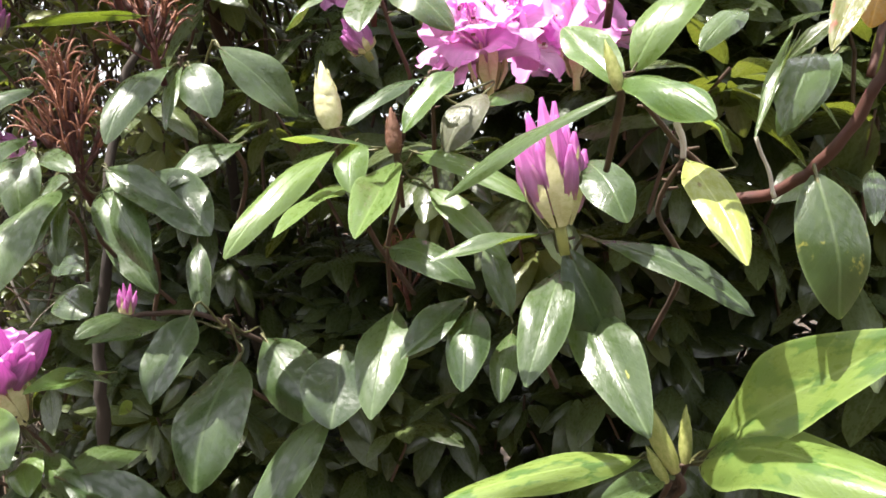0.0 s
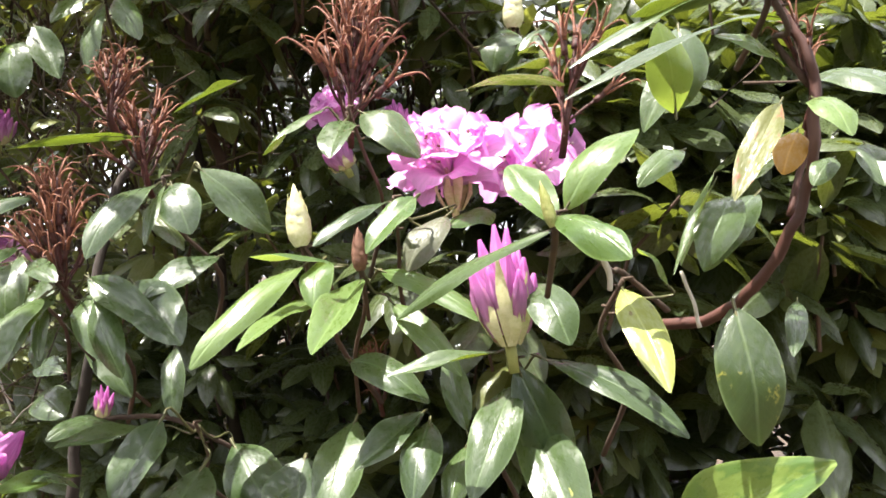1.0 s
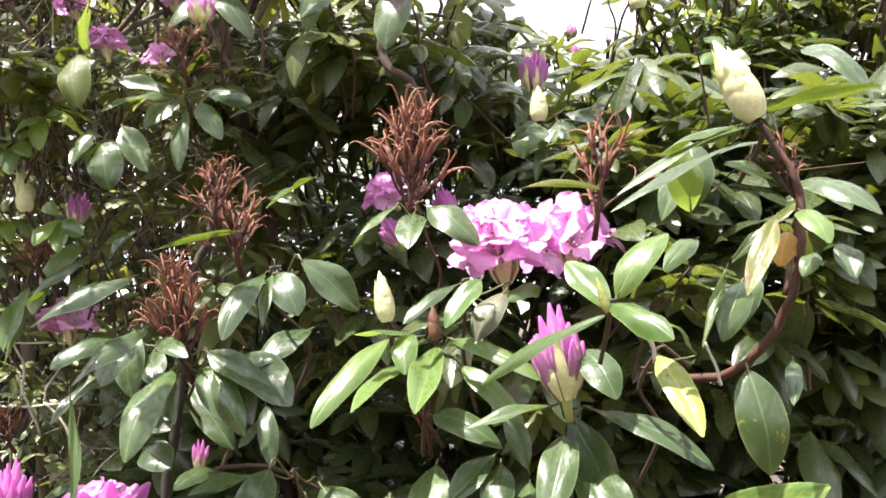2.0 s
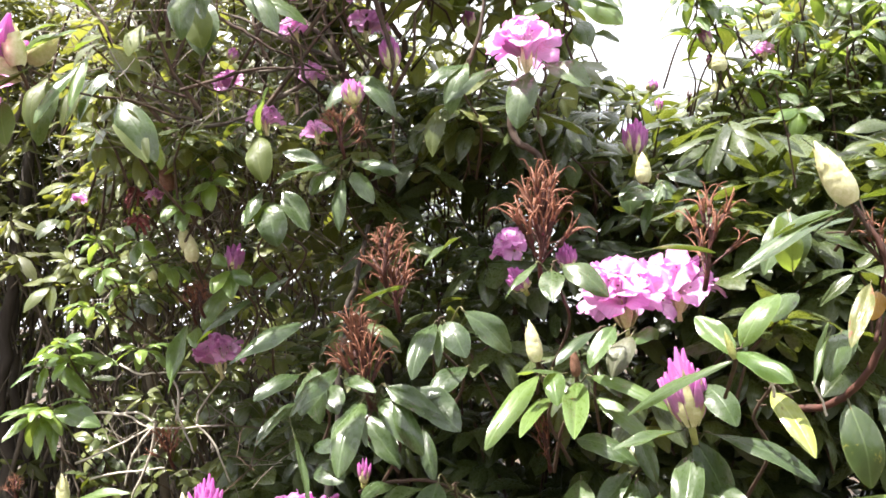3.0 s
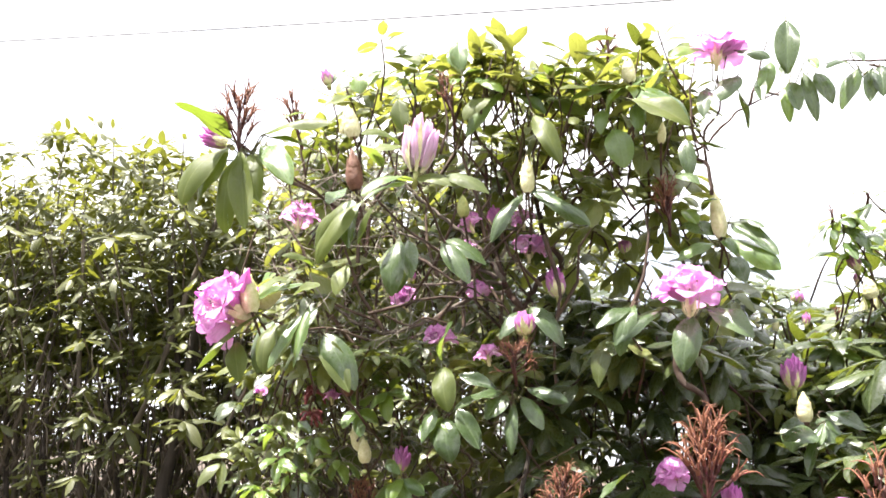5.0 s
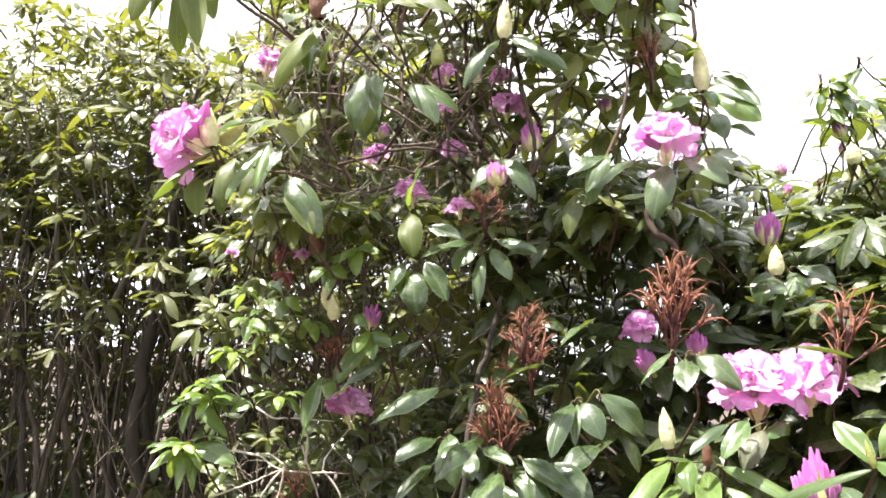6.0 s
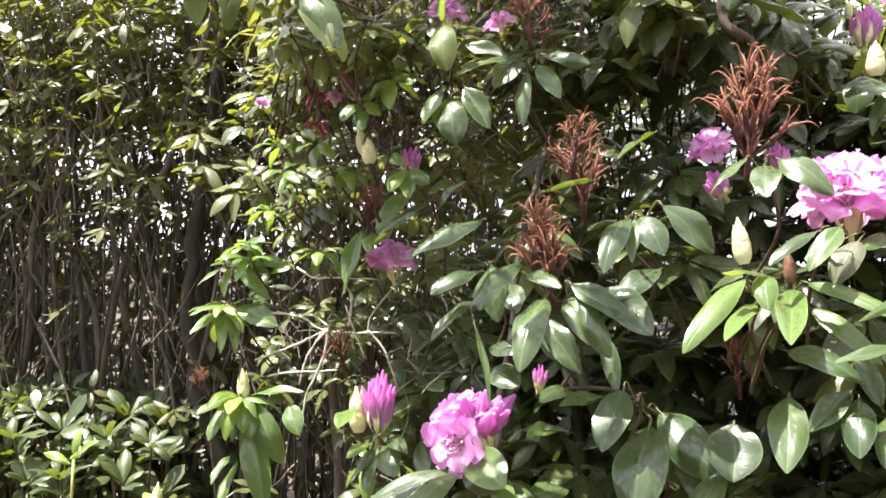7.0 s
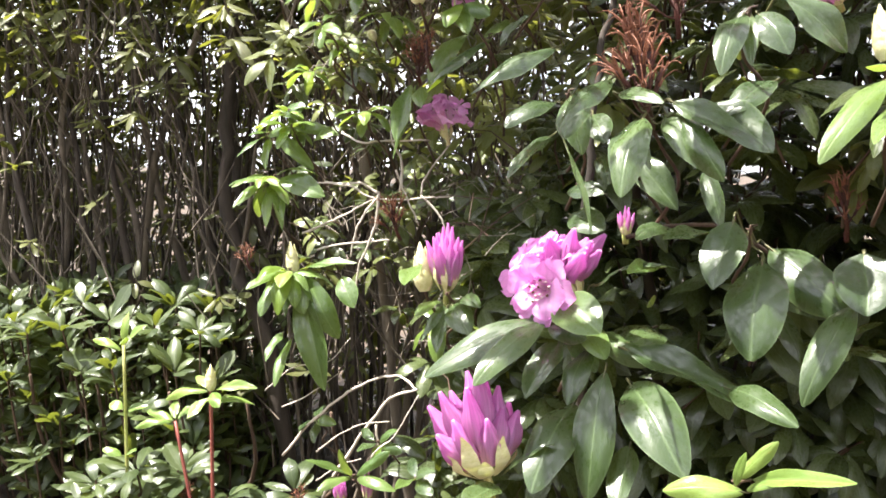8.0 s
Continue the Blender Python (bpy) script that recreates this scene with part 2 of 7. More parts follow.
CAPSULE_TIP = soft_material("split_seed_case", (0.070, 0.018, 0.010), (0.34, 0.135, 0.068), 160, 0.6, 0.4)
WILTED = soft_material("wilted_petal", (0.10, 0.02, 0.03), (0.36, 0.10, 0.10), 120, 0.7, 0.5)
PETAL = petal_material("pink_petal", (0.93, 0.72, 0.89), (0.78, 0.34, 0.71), (0.93, 0.45, 0.87))
PALE_PETAL = petal_material("pale_pink_petal", (0.93, 0.82, 0.90), (0.86, 0.56, 0.80), (0.93, 0.66, 0.88), 0.55)
PETAL_BUD = petal_material("magenta_petal", (0.88, 0.62, 0.82), (0.66, 0.21, 0.57), (0.82, 0.31, 0.73), 0.42)
STAMEN = soft_material("stamen", (0.75, 0.55, 0.60), (0.85, 0.72, 0.70), 60, 0.5, 0.1)
CABLE = soft_material("cable_sheath", (0.10, 0.10, 0.10), (0.14, 0.14, 0.14), 40, 0.7, 0.1)
# plain green for the unseen wall added to block sky light
BLOCKER_GREEN = soft_material("blocker_hedge_face", (0.020, 0.036, 0.014), (0.085, 0.120, 0.040), 14, 0.7, 1.0, depth=0.05)
SOIL = soft_material("leaf_litter", (0.022, 0.016, 0.011), (0.085, 0.058, 0.036), 9, 0.95, 1.0, depth=0.02)


# ---- building blocks ----
def rest_of(ob):
    """Back from the world to the space of a thing whose own pose is ob's."""
    return ob.matrix_basis.inverted()


def part(name, bm, paint, parent, label=""):
    """Links a bmesh, built in world space, as one mesh under a thing or a part."""
    me = bpy.data.meshes.new(name)
    bm.to_mesh(me)
    bm.free()
    for one in (paint if isinstance(paint, (list, tuple)) else [paint]):
        me.materials.append(one)
    ob = new(name, me)
    ob.parent = parent
    if parent.type == "EMPTY":
        ob.matrix_parent_inverse = rest_of(parent)
    return tagged(ob, label)


def piece(name, me, parent, m, label=""):
    """An object of its own on shared mesh data, posed in the world, under a mesh part."""
    ob = new(name, me)
    ob.parent = parent
    if parent.type == "EMPTY":
        ob.matrix_parent_inverse = rest_of(parent)
    ob.matrix_basis = m
    return tagged(ob, label)


def smooth_line(points, per=5):
    """A Catmull-Rom line through the points."""
    pts = [Vector(p) for p in points]
    ends = [pts[0] * 2 - pts[1]] + pts + [pts[-1] * 2 - pts[-2]]
    line = []
    for a, b, c, d in zip(ends, ends[1:], ends[2:], ends[3:]):
        for i in range(per):
            u = i / per
            line.append(0.5 * (2 * b + (c - a) * u + (2 * a - 5 * b + 4 * c - d) * u * u + (3 * b - a - 3 * c + d) * u ** 3))
    return line + [pts[-1]]


def tube(bm, line, r0, r1, sides=7, lumps=0.0, slot=0):
    """A tapered tube along a line of points, with uneven rings and closed ends."""
    rings, n, up = [], len(line), Vector((0.31, 0.17, 0.93))
    for i, p in enumerate(line):
        way = (line[min(i + 1, n - 1)] - line[max(i - 1, 0)]).normalized()
        a = way.cross(up)
        a = (a if a.length > 0.05 else way.orthogonal()).normalized()
        b = way.cross(a)
        r = r0 + (r1 - r0) * i / max(1, n - 1)
        ring = []
        for k in range(sides):
            w = 2 * math.pi * k / sides
            q = r * (1 + lumps * noise.noise(p * 40 + Vector((k, 0, 0))))
            ring.append(bm.verts.new(p + (a * math.cos(w) + b * math.sin(w)) * q))
        rings.append(ring)
    for lo, hi in zip(rings, rings[1:]):
        for k in range(sides):
            f = bm.faces.new((lo[k], lo[(k + 1) % sides], hi[(k + 1) % sides], hi[k]))
            f.smooth, f.material_index = True, slot
    for ring in (rings[0][::-1], rings[-1]):
        bm.faces.new(ring).material_index = slot


def half_width(v, full=0.56):
    """An oblong outline with a tapered foot and a blunt tip that ends in a short point; less full is more pointed."""
    if v <= 0.0 or v >= 1.0:
        return 0.0
    side = abs(2 * v ** 0.94 - 1)
    return 0.5 * (1 - side ** 2.05) ** (1.20 - full) * (1 - 0.62 * math.exp(-v * 9)) * (1 - 0.26 * v ** 5)


def leaf_grid(nu, nv, arch, fold, curl, wavy, twist=0.0, seed=0, full=0.56):
    """Points, uv and faces of a leaf blade one long and one wide, its base at 0, its tip at (0, 1, 0)."""
    pts, uvs, faces = [], [], []
    for j in range(nv + 1):
        v = j / nv
        w = max(half_width(0.02 + 0.975 * v, full), 0.012)
        for i in range(nu + 1):
            u = 2 * i / nu - 1
            x = u * w
            ripple = wavy * math.sin(9 * v + 2.2 * u + seed * 1.7) * abs(u) * w
            z = arch * 4 * v * (1 - v) + 0.5 * (fold * abs(x) * 1.7 - (0.22 + curl) * u * u * w + ripple * 1.3 + 1.3 * twist * x * (v - 0.3))
            pts.append((x + 0.02 * math.sin(5 * v + seed) * v * (1 - v) * 4, v, z))
            uvs.append((0.5 + x, v))
    for j in range(nv):
        for i in range(nu):
            a = j * (nu + 1) + i
            faces.append((a, a + 1, a + nu + 2, a + nu + 1))
    return pts, uvs, faces


def leaf_mesh(name, arch, fold, curl, wavy, twist, seed, full=0.56):
    """A single leaf with its stalk; y is its length."""
    pts, uvs, faces = leaf_grid(6, 16, arch, fold, curl, wavy, twist, seed, full)
    slots = [0] * len(faces)
    # the stalk, a short four-sided tube that runs on as the raised midrib below
    for j, (v, r, drop) in enumerate(((-0.08, 0.011, 0.01), (-0.03, 0.011, 0.0), (0.05, 0.010, -0.004), (0.30, 0.006, -0.006))):
        z = arch * 4 * v * (1 - v) if v > 0 else -drop
        at = len(pts)
        for k in range(4):
            w = math.pi / 2 * k + 0.4
            pts.append((3.0 * r * math.cos(w), v, z + r * math.sin(w) - (0.006 if v > 0 else 0)))
            uvs.append((0.5, 0.1))
        if j:
            for k in range(4):
                faces.append((at - 4 + k, at - 4 + (k + 1) % 4, at + (k + 1) % 4, at + k))
                slots.append(1)
    me = bpy.data.meshes.new(name)
    me.from_pydata(pts, [], faces)
    layer = me.uv_layers.new(name="UVMap")
    edge = me.uv_layers.new(name="Rim")
    for loop in me.loops:
        n = loop.vertex_index
        layer.data[loop.index].uv = uvs[n]
        edge.data[loop.index].uv = (abs(n % 7 - 3) / 3 if n < 119 else 0.0, uvs[n][1])
    for p, s in zip(me.polygons, slots):
        p.material_index, p.use_smooth = s, True
    return me


LEAF_FORMS = {
    "plain": [(0.09, 0.16, 0.10, 0.07, 0.1, 1, 0.54), (0.13, 0.12, 0.16, 0.08, 0.35, 2, 0.60), (0.07, 0.26, 0.06, 0.10, -0.3, 3, 0.50), (0.15, 0.10, 0.20, 0.09, 0.25, 4, 0.64), (0.11, 0.06, 0.22, 0.11, -0.4, 5, 0.56), (0.02, 0.32, 0.02, 0.10, 0.2, 8, 0.58), (0.17, 0.14, 0.15, 0.06, 0.5, 9, 0.60)],
    "hang": [(0.18, 0.14, 0.20, 0.08, 0.2, 11, 0.60), (0.24, 0.12, 0.25, 0.10, -0.25, 12, 0.64), (0.14, 0.20, 0.16, 0.08, 0.35, 13, 0.58)],
    "arch": [(0.13, 0.20, 0.25, 0.05, 0.3, 6), (0.11, 0.25, 0.20, 0.06, -0.3, 7)],
}
OUTWARD = Vector((-0.12, -0.74, 0.66))
leaf_store = {}
leaf_count = 0


def leaf_data(shape, paint):
    """One of a few leaf meshes of that shape in that paint, taken in turn."""
    global leaf_count
    leaf_count += 1
    forms = LEAF_FORMS[shape]
    k = leaf_count % len(forms)
    key = (shape, k, paint.name)
    if key not in leaf_store:
        me = leaf_mesh("leaf", *forms[k])
        me.materials.append(paint)
        me.materials.append(PETIOLE)
        leaf_store[key] = me
    return leaf_store[key]


def frame_along(base, way, facing, size):
    """A pose with y along way and z as near to facing as it can be."""
    y = Vector(way).normalized()
    z = (facing - y * facing.dot(y))
    z = (z if z.length > 1e-3 else y.orthogonal()).normalized()
    x = y.cross(z)
    m = Matrix((x, y, z)).transposed().to_4x4()
    return Matrix.Translation(base) @ m @ Matrix.Diagonal((*size, 1))


def leaf(twig, base, tip, width, roll=0, shape="plain", paint=None):
    """A leaf on a twig from base to tip, its upper face outward, turned by roll degrees about its length."""
    base, tip = Vector(base), Vector(tip)
    way = tip - base
    size = (max(width * 0.98, way.length * 0.10), way.length, min(way.length, 3.0 * max(width, way.length * 0.1)))
    m = frame_along(base, way, OUTWARD, size)
    if roll:
        m = Matrix.Translation(base) @ Matrix.Rotation(radians(roll), 4, way) @ Matrix.Translation(-base) @ m
    gap = (SHOOT_AT - base).length
    if 0.015 < gap < 0.07:
        bm = bmesh.new()
        tube(bm, smooth_line([base + way * 0.01, base - way.normalized() * min(0.03, gap * 0.3) + Vector((0, 0.008, 0)), base.lerp(SHOOT_AT, 0.7) + Vector((0, 0.02, -0.01)), SHOOT_AT + Vector((0, 0.01, 0))], 3), 0.0010, 0.0016, 5)
        part("stalk", bm, PETIOLE, twig)
    return piece("leaf", leaf_data(shape, paint or GREEN_LEAF), twig, m)


ANCHORS = []
SHOOT_AT = Vector()


def bush_thing(name, base, label, category="shrub"):
    ob = new(name)
    ob.location = base
    ob.empty_display_size = 0.2
    return tagged(ob, label, category)


BUSH = bush_thing("rhododendron_bush", (0.0, 1.25, 0.0), "tall rhododendron bush with glossy leaves, pink flowers and rusty seed heads", "shrub")


def shoot(at, root=None, paint=None):
    """The woody twig that ends at a rosette; its leaves hang from it."""
    global SHOOT_AT
    p = SHOOT_AT = Vector(at)
    ANCHORS.append(p)
    rng = random.Random(round(p.x * 1000) * 7 + round(p.z * 1000))
    line = smooth_line([p + Vector((0, -0.002, 0.006)), p + Vector((rng.uniform(-0.02, 0.02), 0.05, -0.04)), p + Vector((rng.uniform(-0.04, 0.04), 0.10, -0.09)), p + Vector((rng.uniform(-0.06, 0.06), 0.20, -0.17))], 4)
    if root:
        q = Vector(root)
        line = smooth_line([p + Vector((0, -0.002, 0.006)), p.lerp(q, 0.3) + Vector((0.01, 0, -0.012)), p.lerp(q, 0.65) + Vector((-0.01, 0.01, 0.01)), q], 4)
    bm = bmesh.new()
    tube(bm, line, 0.0019, 0.0028, 6, 0.3)
    # leaf scars and short stalks crowd the last centimetres
    for i in range(7):
        a = i * 2.4
        o = line[0].lerp(line[4], i / 8)
        tube(bm, [o, o + Vector((math.cos(a), math.sin(a) * 0.6, 0.2)) * 0.008], 0.0016, 0.001, 4)
    return part("shoot", bm, paint or TWIG, BUSH)


def hanging_whorl(at, count, long, paints=None):
    """A crowded whorl of short curved leaves that arch out from the tip of a shoot and hang."""
    twig = shoot(at)
    at = Vector(at)
    rng = random.Random(round(at.x * 500) + round(at.z * 900))
    for i in range(count):
        a = i * 2.39996 + rng.uniform(-0.3, 0.3)
        rise = rng.uniform(-1.0, 0.15)
        way = Vector((math.cos(a) * math.cos(rise), math.sin(a) * math.cos(rise) * 0.8 - 0.2, math.sin(rise))).normalized()
        size = long * rng.uniform(0.7, 1.15)
        wide = size * rng.uniform(0.34, 0.46)
        facing = Vector((math.cos(a) * 0.5, math.sin(a) * 0.5 - 0.3, 1.0))
        paint = paints[i % len(paints)] if paints else (SUNLIT_TONE_LEAF, BACKLIT_TONE_LEAF, FRESH_LEAF)[i % 3]
        piece("leaf", leaf_data("hang", paint), twig, frame_along(at + way * 0.010, way, facing, (wide, size, size)))


def branch(points, r0, r1, paint=None, label=""):
    """A limb of the bush along the points."""
    bm = bmesh.new()
    line = smooth_line(points, 6)
    line = [p + Vector((noise.noise(p * 55), noise.noise(p * 55 + Vector((5, 0, 0))), noise.noise(p * 55 + Vector((0, 5, 0))))) * r0 * 0.8 + Vector((noise.noise(p * 14), noise.noise(p * 14 + Vector((9, 0, 0))), noise.noise(p * 14 + Vector((0, 9, 0))))) * r0 * 1.2 for p in line]
    thick = 0.95 if paint is DEAD_WOOD else 1.0
    tube(bm, line, r0 * thick, r1 * thick, 9, 0.35)
    return part("branch", bm, paint or BARK, BUSH, label)


def scale_patch(bm, around, rise, out, length, width, lean, slot=0, flare=0.0):
    """One overlapping bud scale: a cupped, pointed plate that hugs the axis (z)."""
    rows, cols, grid = 5, 4, []
    for j in range(rows + 1):
        v = j / rows
        w = width * math.sin(math.pi * (0.18 + 0.80 * v)) ** 0.7 * (1 - 0.5 * v * v)
        r = out * (1 - v * lean) * (0.45 + 0.55 * min(1.0, v * 2.8)) + flare * out * max(0.0, v - 0.72) ** 1.5 * 6
        ring = []
        for i in range(cols + 1):
            u = i / cols * 2 - 1
            a = around + u * w / max(out, 1e-4)
            ring.append(bm.verts.new((math.cos(a) * r, math.sin(a) * r, rise + v * length)))
        grid.append(ring)
    for lo, hi in zip(grid, grid[1:]):
        for i in range(cols):
            f = bm.faces.new((lo[i], lo[i + 1], hi[i + 1], hi[i]))
            f.smooth, f.material_index = True, slot


def bud_bmesh(slim=1.0):
    """A closed bud one long: a core wrapped in spiralling scales with free tips."""
    bm = bmesh.new()
    rings = []
    for j in range(9):
        v = j / 8
        r = 0.20 * slim * math.sin(math.pi * (0.16 + 0.82 * v ** 0.82)) ** 1.0 * (1 - 0.28 * v)
        rings.append([bm.verts.new((math.cos(k * math.pi / 5) * r, math.sin(k * math.pi / 5) * r, v * 0.96)) for k in range(10)])
    for lo, hi in zip(rings, rings[1:]):
        for k in range(10):
            bm.faces.new((lo[k], lo[(k + 1) % 10], hi[(k + 1) % 10], hi[k])).smooth = True
    bm.faces.new(rings[-1])
    for i in range(13):
        v = i / 13
        r = slim * (0.222 * math.sin(math.pi * (0.22 + 0.55 * v)) ** 0.7)
        scale_patch(bm, i * 2.4, v * 0.50, r, 0.46 + 0.07 * math.sin(i * 5), 0.19 * slim * (1.05 - 0.35 * v), 0.22 + 0.50 * v, flare=0.16 + 0.12 * math.sin(i * 3.1))
    return bm


bud_store = {}


def axis_pose(base, tip, wide, long=None):
    """A pose with z from base to tip."""
    base, tip = Vector(base), Vector(tip)
    way = tip - base
    turn = way.to_track_quat("Z", "Y").to_matrix().to_4x4()
    n = long or way.length
    return Matrix.Translation(base) @ turn @ Matrix.Diagonal((wide, wide, n, 1))


def bud(base, tip, width, paint=None):
    """A plump closed bud on its own short stalk."""
    paint = paint or PALE_BUD
    base, tip = Vector(base), Vector(tip)
    ANCHORS.append(base)
    if paint.name not in bud_store:
        bm = bud_bmesh()
        me = bpy.data.meshes.new("bud")
        bm.to_mesh(me)
        bm.free()
        me.materials.append(paint)
        bud_store[paint.name] = me
    ob = piece("bud", bud_store[paint.name], BUSH, axis_pose(base, tip, width / 0.46))
    bm = bmesh.new()
    tube(bm, smooth_line([base + (tip - base) * 0.06, base - (tip - base) * 0.2 + Vector((0, 0.01, 0)), base + Vector((0, 0.06, -0.05))], 4), 0.0028, 0.0024, 7, 0.2)
    stalk = part("stalk", bm, TWIG, ob)
    stalk.matrix_parent_inverse = ob.matrix_basis.inverted()
    return ob


def flower_mesh(name, seed):
    """An open funnel that parts into five broad rounded lobes, with curved stamens; z is its axis, one long."""
    rng = random.Random(seed)
    bm = bmesh.new()
    uv = bm.loops.layers.uv.new("UVMap")
    tags = {}

    def sheet(grid, slot=0):
        for lo, hi in zip(grid, grid[1:]):
            for k in range(len(lo) - 1):
                f = bm.faces.new((lo[k], lo[k + 1], hi[k + 1], hi[k]))
                f.smooth, f.material_index = True, slot
                for loop in f.loops:
                    loop[uv].uv = tags[loop.vert]

    for n in range(5):
        mid = n * 2 * math.pi / 5 + rng.uniform(-0.08, 0.08)
        c, s = math.cos(mid), math.sin(mid)
        reach, bend, tilt, lift = rng.uniform(0.95, 1.18), rng.uniform(-0.2, 0.75), rng.uniform(-0.22, 0.22), 0.014 * (n % 2)
        grid = []
        for j in range(10):
            v = j / 9
            out = 0.035 + 0.09 * min(1.0, v * 1.9) + reach * 0.56 * max(0.0, v - 0.30) ** 1.15
            rise = 0.50 * min(1.0, v / 0.62) ** 0.85 + 0.10 * max(0.0, v - 0.5) - bend * 0.42 * max(0.0, v - 0.66) ** 1.5
            wide = out * 0.66 if v < 0.34 else max(0.03, 0.212 * reach * max(0.0, 1 - abs((v - 0.74) / 0.28) ** 2.6) ** 0.5) if v > 0.74 else (0.083 + (v - 0.34) / 0.40 * 0.129) * (0.4 + 0.6 * reach)
            row = []
            for k in range(7):
                u = k / 3 - 1
                frill = 0.024 * v ** 3 * math.sin(4 * u + 6 * v + seed + 2 * n) + 0.016 * v ** 5 * math.sin(12 * u + seed)
                hollow = 0.055 * max(0.0, v - 0.3) * u * u - 0.020 * max(0.0, v - 0.35) * (1 - abs(u))
                along = u * wide
                back = out * (1 - 0.24 * u * u * (v < 0.5)) - 0.05 * v ** 4 * u * u
                p = bm.verts.new((c * back - s * along, s * back + c * along, rise + frill + hollow + tilt * along + lift * v))
                tags[p] = (n * 0.2 + 0.1 + 0.09 * u, v)
                row.append(p)
            grid.append(row)
        sheet(grid)
    for k in range(9):
        a = k * 0.698 + rng.uniform(-0.25, 0.25)
        l = rng.uniform(0.36, 0.50)
        line = [Vector((0.02 * math.cos(a), 0.02 * math.sin(a), 0.1)), Vector((0.06 * math.cos(a), 0.06 * math.sin(a), 0.1 + l * 0.5)), Vector((0.13 * math.cos(a) + 0.05, 0.13 * math.sin(a), 0.1 + l))]
        tube(bm, smooth_line(line, 2), 0.009, 0.007, 3, slot=1)
        tube(bm, [line[-1] - Vector((0.02, 0, 0)), line[-1] + Vector((0.02, 0, 0.01))], 0.018, 0.015, 4, slot=1 if k % 3 else 2)
    me = bpy.data.meshes.new(name)
    bm.to_mesh(me)
    bm.free()
    for one in (PETAL, STAMEN, BROWN_BUD):
        me.materials.append(one)
    return me


FLOWERS = [flower_mesh("flower", n) for n in (3, 8, 14, 21)]


def dome(count, spread):
    """Directions spread evenly over a cap about z; spread in radians."""
    for i in range(count):
        c = 1 - (1 - math.cos(spread)) * (i + 0.5) / count
        a = i * 2.39996
        s = math.sqrt(max(0, 1 - c * c))
        yield Vector((math.cos(a) * s, math.sin(a) * s, c))


def bract_data(paint):
    """The shared mesh of one pale bract."""
    if paint.name not in BRACTS:
        bm = bmesh.new()
        scale_patch(bm, 0.0, 0.0, 0.29, 1.0, 0.085, -0.06, flare=0.22)
        me = bpy.data.meshes.new("bract")
        bm.to_mesh(me)
        bm.free()
        me.materials.append(paint)
        BRACTS[paint.name] = me
    return BRACTS[paint.name]


BRACTS = {}


def flower_truss(base, tip, width, side=None):
    """A loose head of open pink flowers that burst from a cup of pale bracts; still rolled up towards side."""
    base, tip = Vector(base), Vector(tip)
    ANCHORS.append(base)
    rng = random.Random(round(base.x * 900) + round(base.z * 700))
    turn = (tip - base).to_track_quat("Z", "Y").to_matrix()
    r = width * 0.46
    n = 15 if width > 0.14 else 9 if side or width > 0.132 else 7 if width > 0.06 else 5
    core = base + turn @ Vector((0, 0, 0.12 * r))
    bm = bmesh.new()
    tube(bm, [base - turn @ Vector((0, 0, 0.5 * r)), base, core + turn @ Vector((0, 0, 0.3 * r))], 0.0042, 0.003, 7, 0.2)
    ways = [turn @ (d + Vector((rng.uniform(-0.25, 0.25), rng.uniform(-0.25, 0.25), rng.uniform(-0.1, 0.2)))).normalized() for d in dome(n, 1.35 if side else 1.3 if n > 8 else 1.05)]
    side = Vector(side).normalized() if side else None
    if side:
        ways = [(d - side * (d.dot(side) + 0.35)).normalized() if d.dot(side) > 0.1 else d for d in ways]
    for d in ways:
        tube(bm, [core, core + d * r * 0.42], 0.0016, 0.0022, 5)
    head = part("flower_truss", bm, PALE_BUD, BUSH)
    for i, d in enumerate(ways):
        m = Matrix.Translation(core + d * r * rng.uniform(0.02, 0.26)) @ d.to_track_quat("Z", "Y").to_matrix().to_4x4() @ Matrix.Rotation(rng.uniform(0, 6.28), 4, "Z")
        s = r * (rng.uniform(1.10, 1.45) if n > 12 else rng.uniform(1.30, 1.65))
        piece("flower", FLOWERS[i % len(FLOWERS)], head, m @ Matrix.Diagonal((s * rng.uniform(0.8, 1.1), s * rng.uniform(0.8, 1.1), s, 1)))
    # flowers still rolled up, all to one side
    a = rng.uniform(0, 6.28)
    lead = side or turn @ Vector((math.cos(a), math.sin(a), 0.0))
    for i in range(9 if side else 5):
        d = (turn @ Vector((0, 0, rng.uniform(0.3, 1.2))) + lead * rng.uniform(0.2, 0.8) + Vector((rng.uniform(-0.35, 0.35), rng.uniform(-0.35, 0.35), rng.uniform(-0.2, 0.3)))).normalized()
        m = Matrix.Translation(core + d * r * 0.25) @ d.to_track_quat("Z", "Y").to_matrix().to_4x4()
        piece("petal_bud", CLUB, head, m @ Matrix.Diagonal((r * 0.9, r * 0.9, r * rng.uniform(0.8, 1.2), 1)))
    # the cup of bracts
    cup = 1.0 if side else 0.66
    for i in range(8):
        m = Matrix.Translation(base - turn @ Vector((0, 0, cup * 0.40 * r))) @ turn.to_4x4() @ Matrix.Rotation(i * 2.4 + 0.3, 4, "Z")
        wide, tall = cup * r * (1.5 - 0.03 * i), cup * r * (1.35 - 0.08 * i) * rng.uniform(0.8, 1.1)
        piece("bract", bract_data(PALE_BUD), head, m @ Matrix.Diagonal((wide, wide, tall, 1)))
    return head


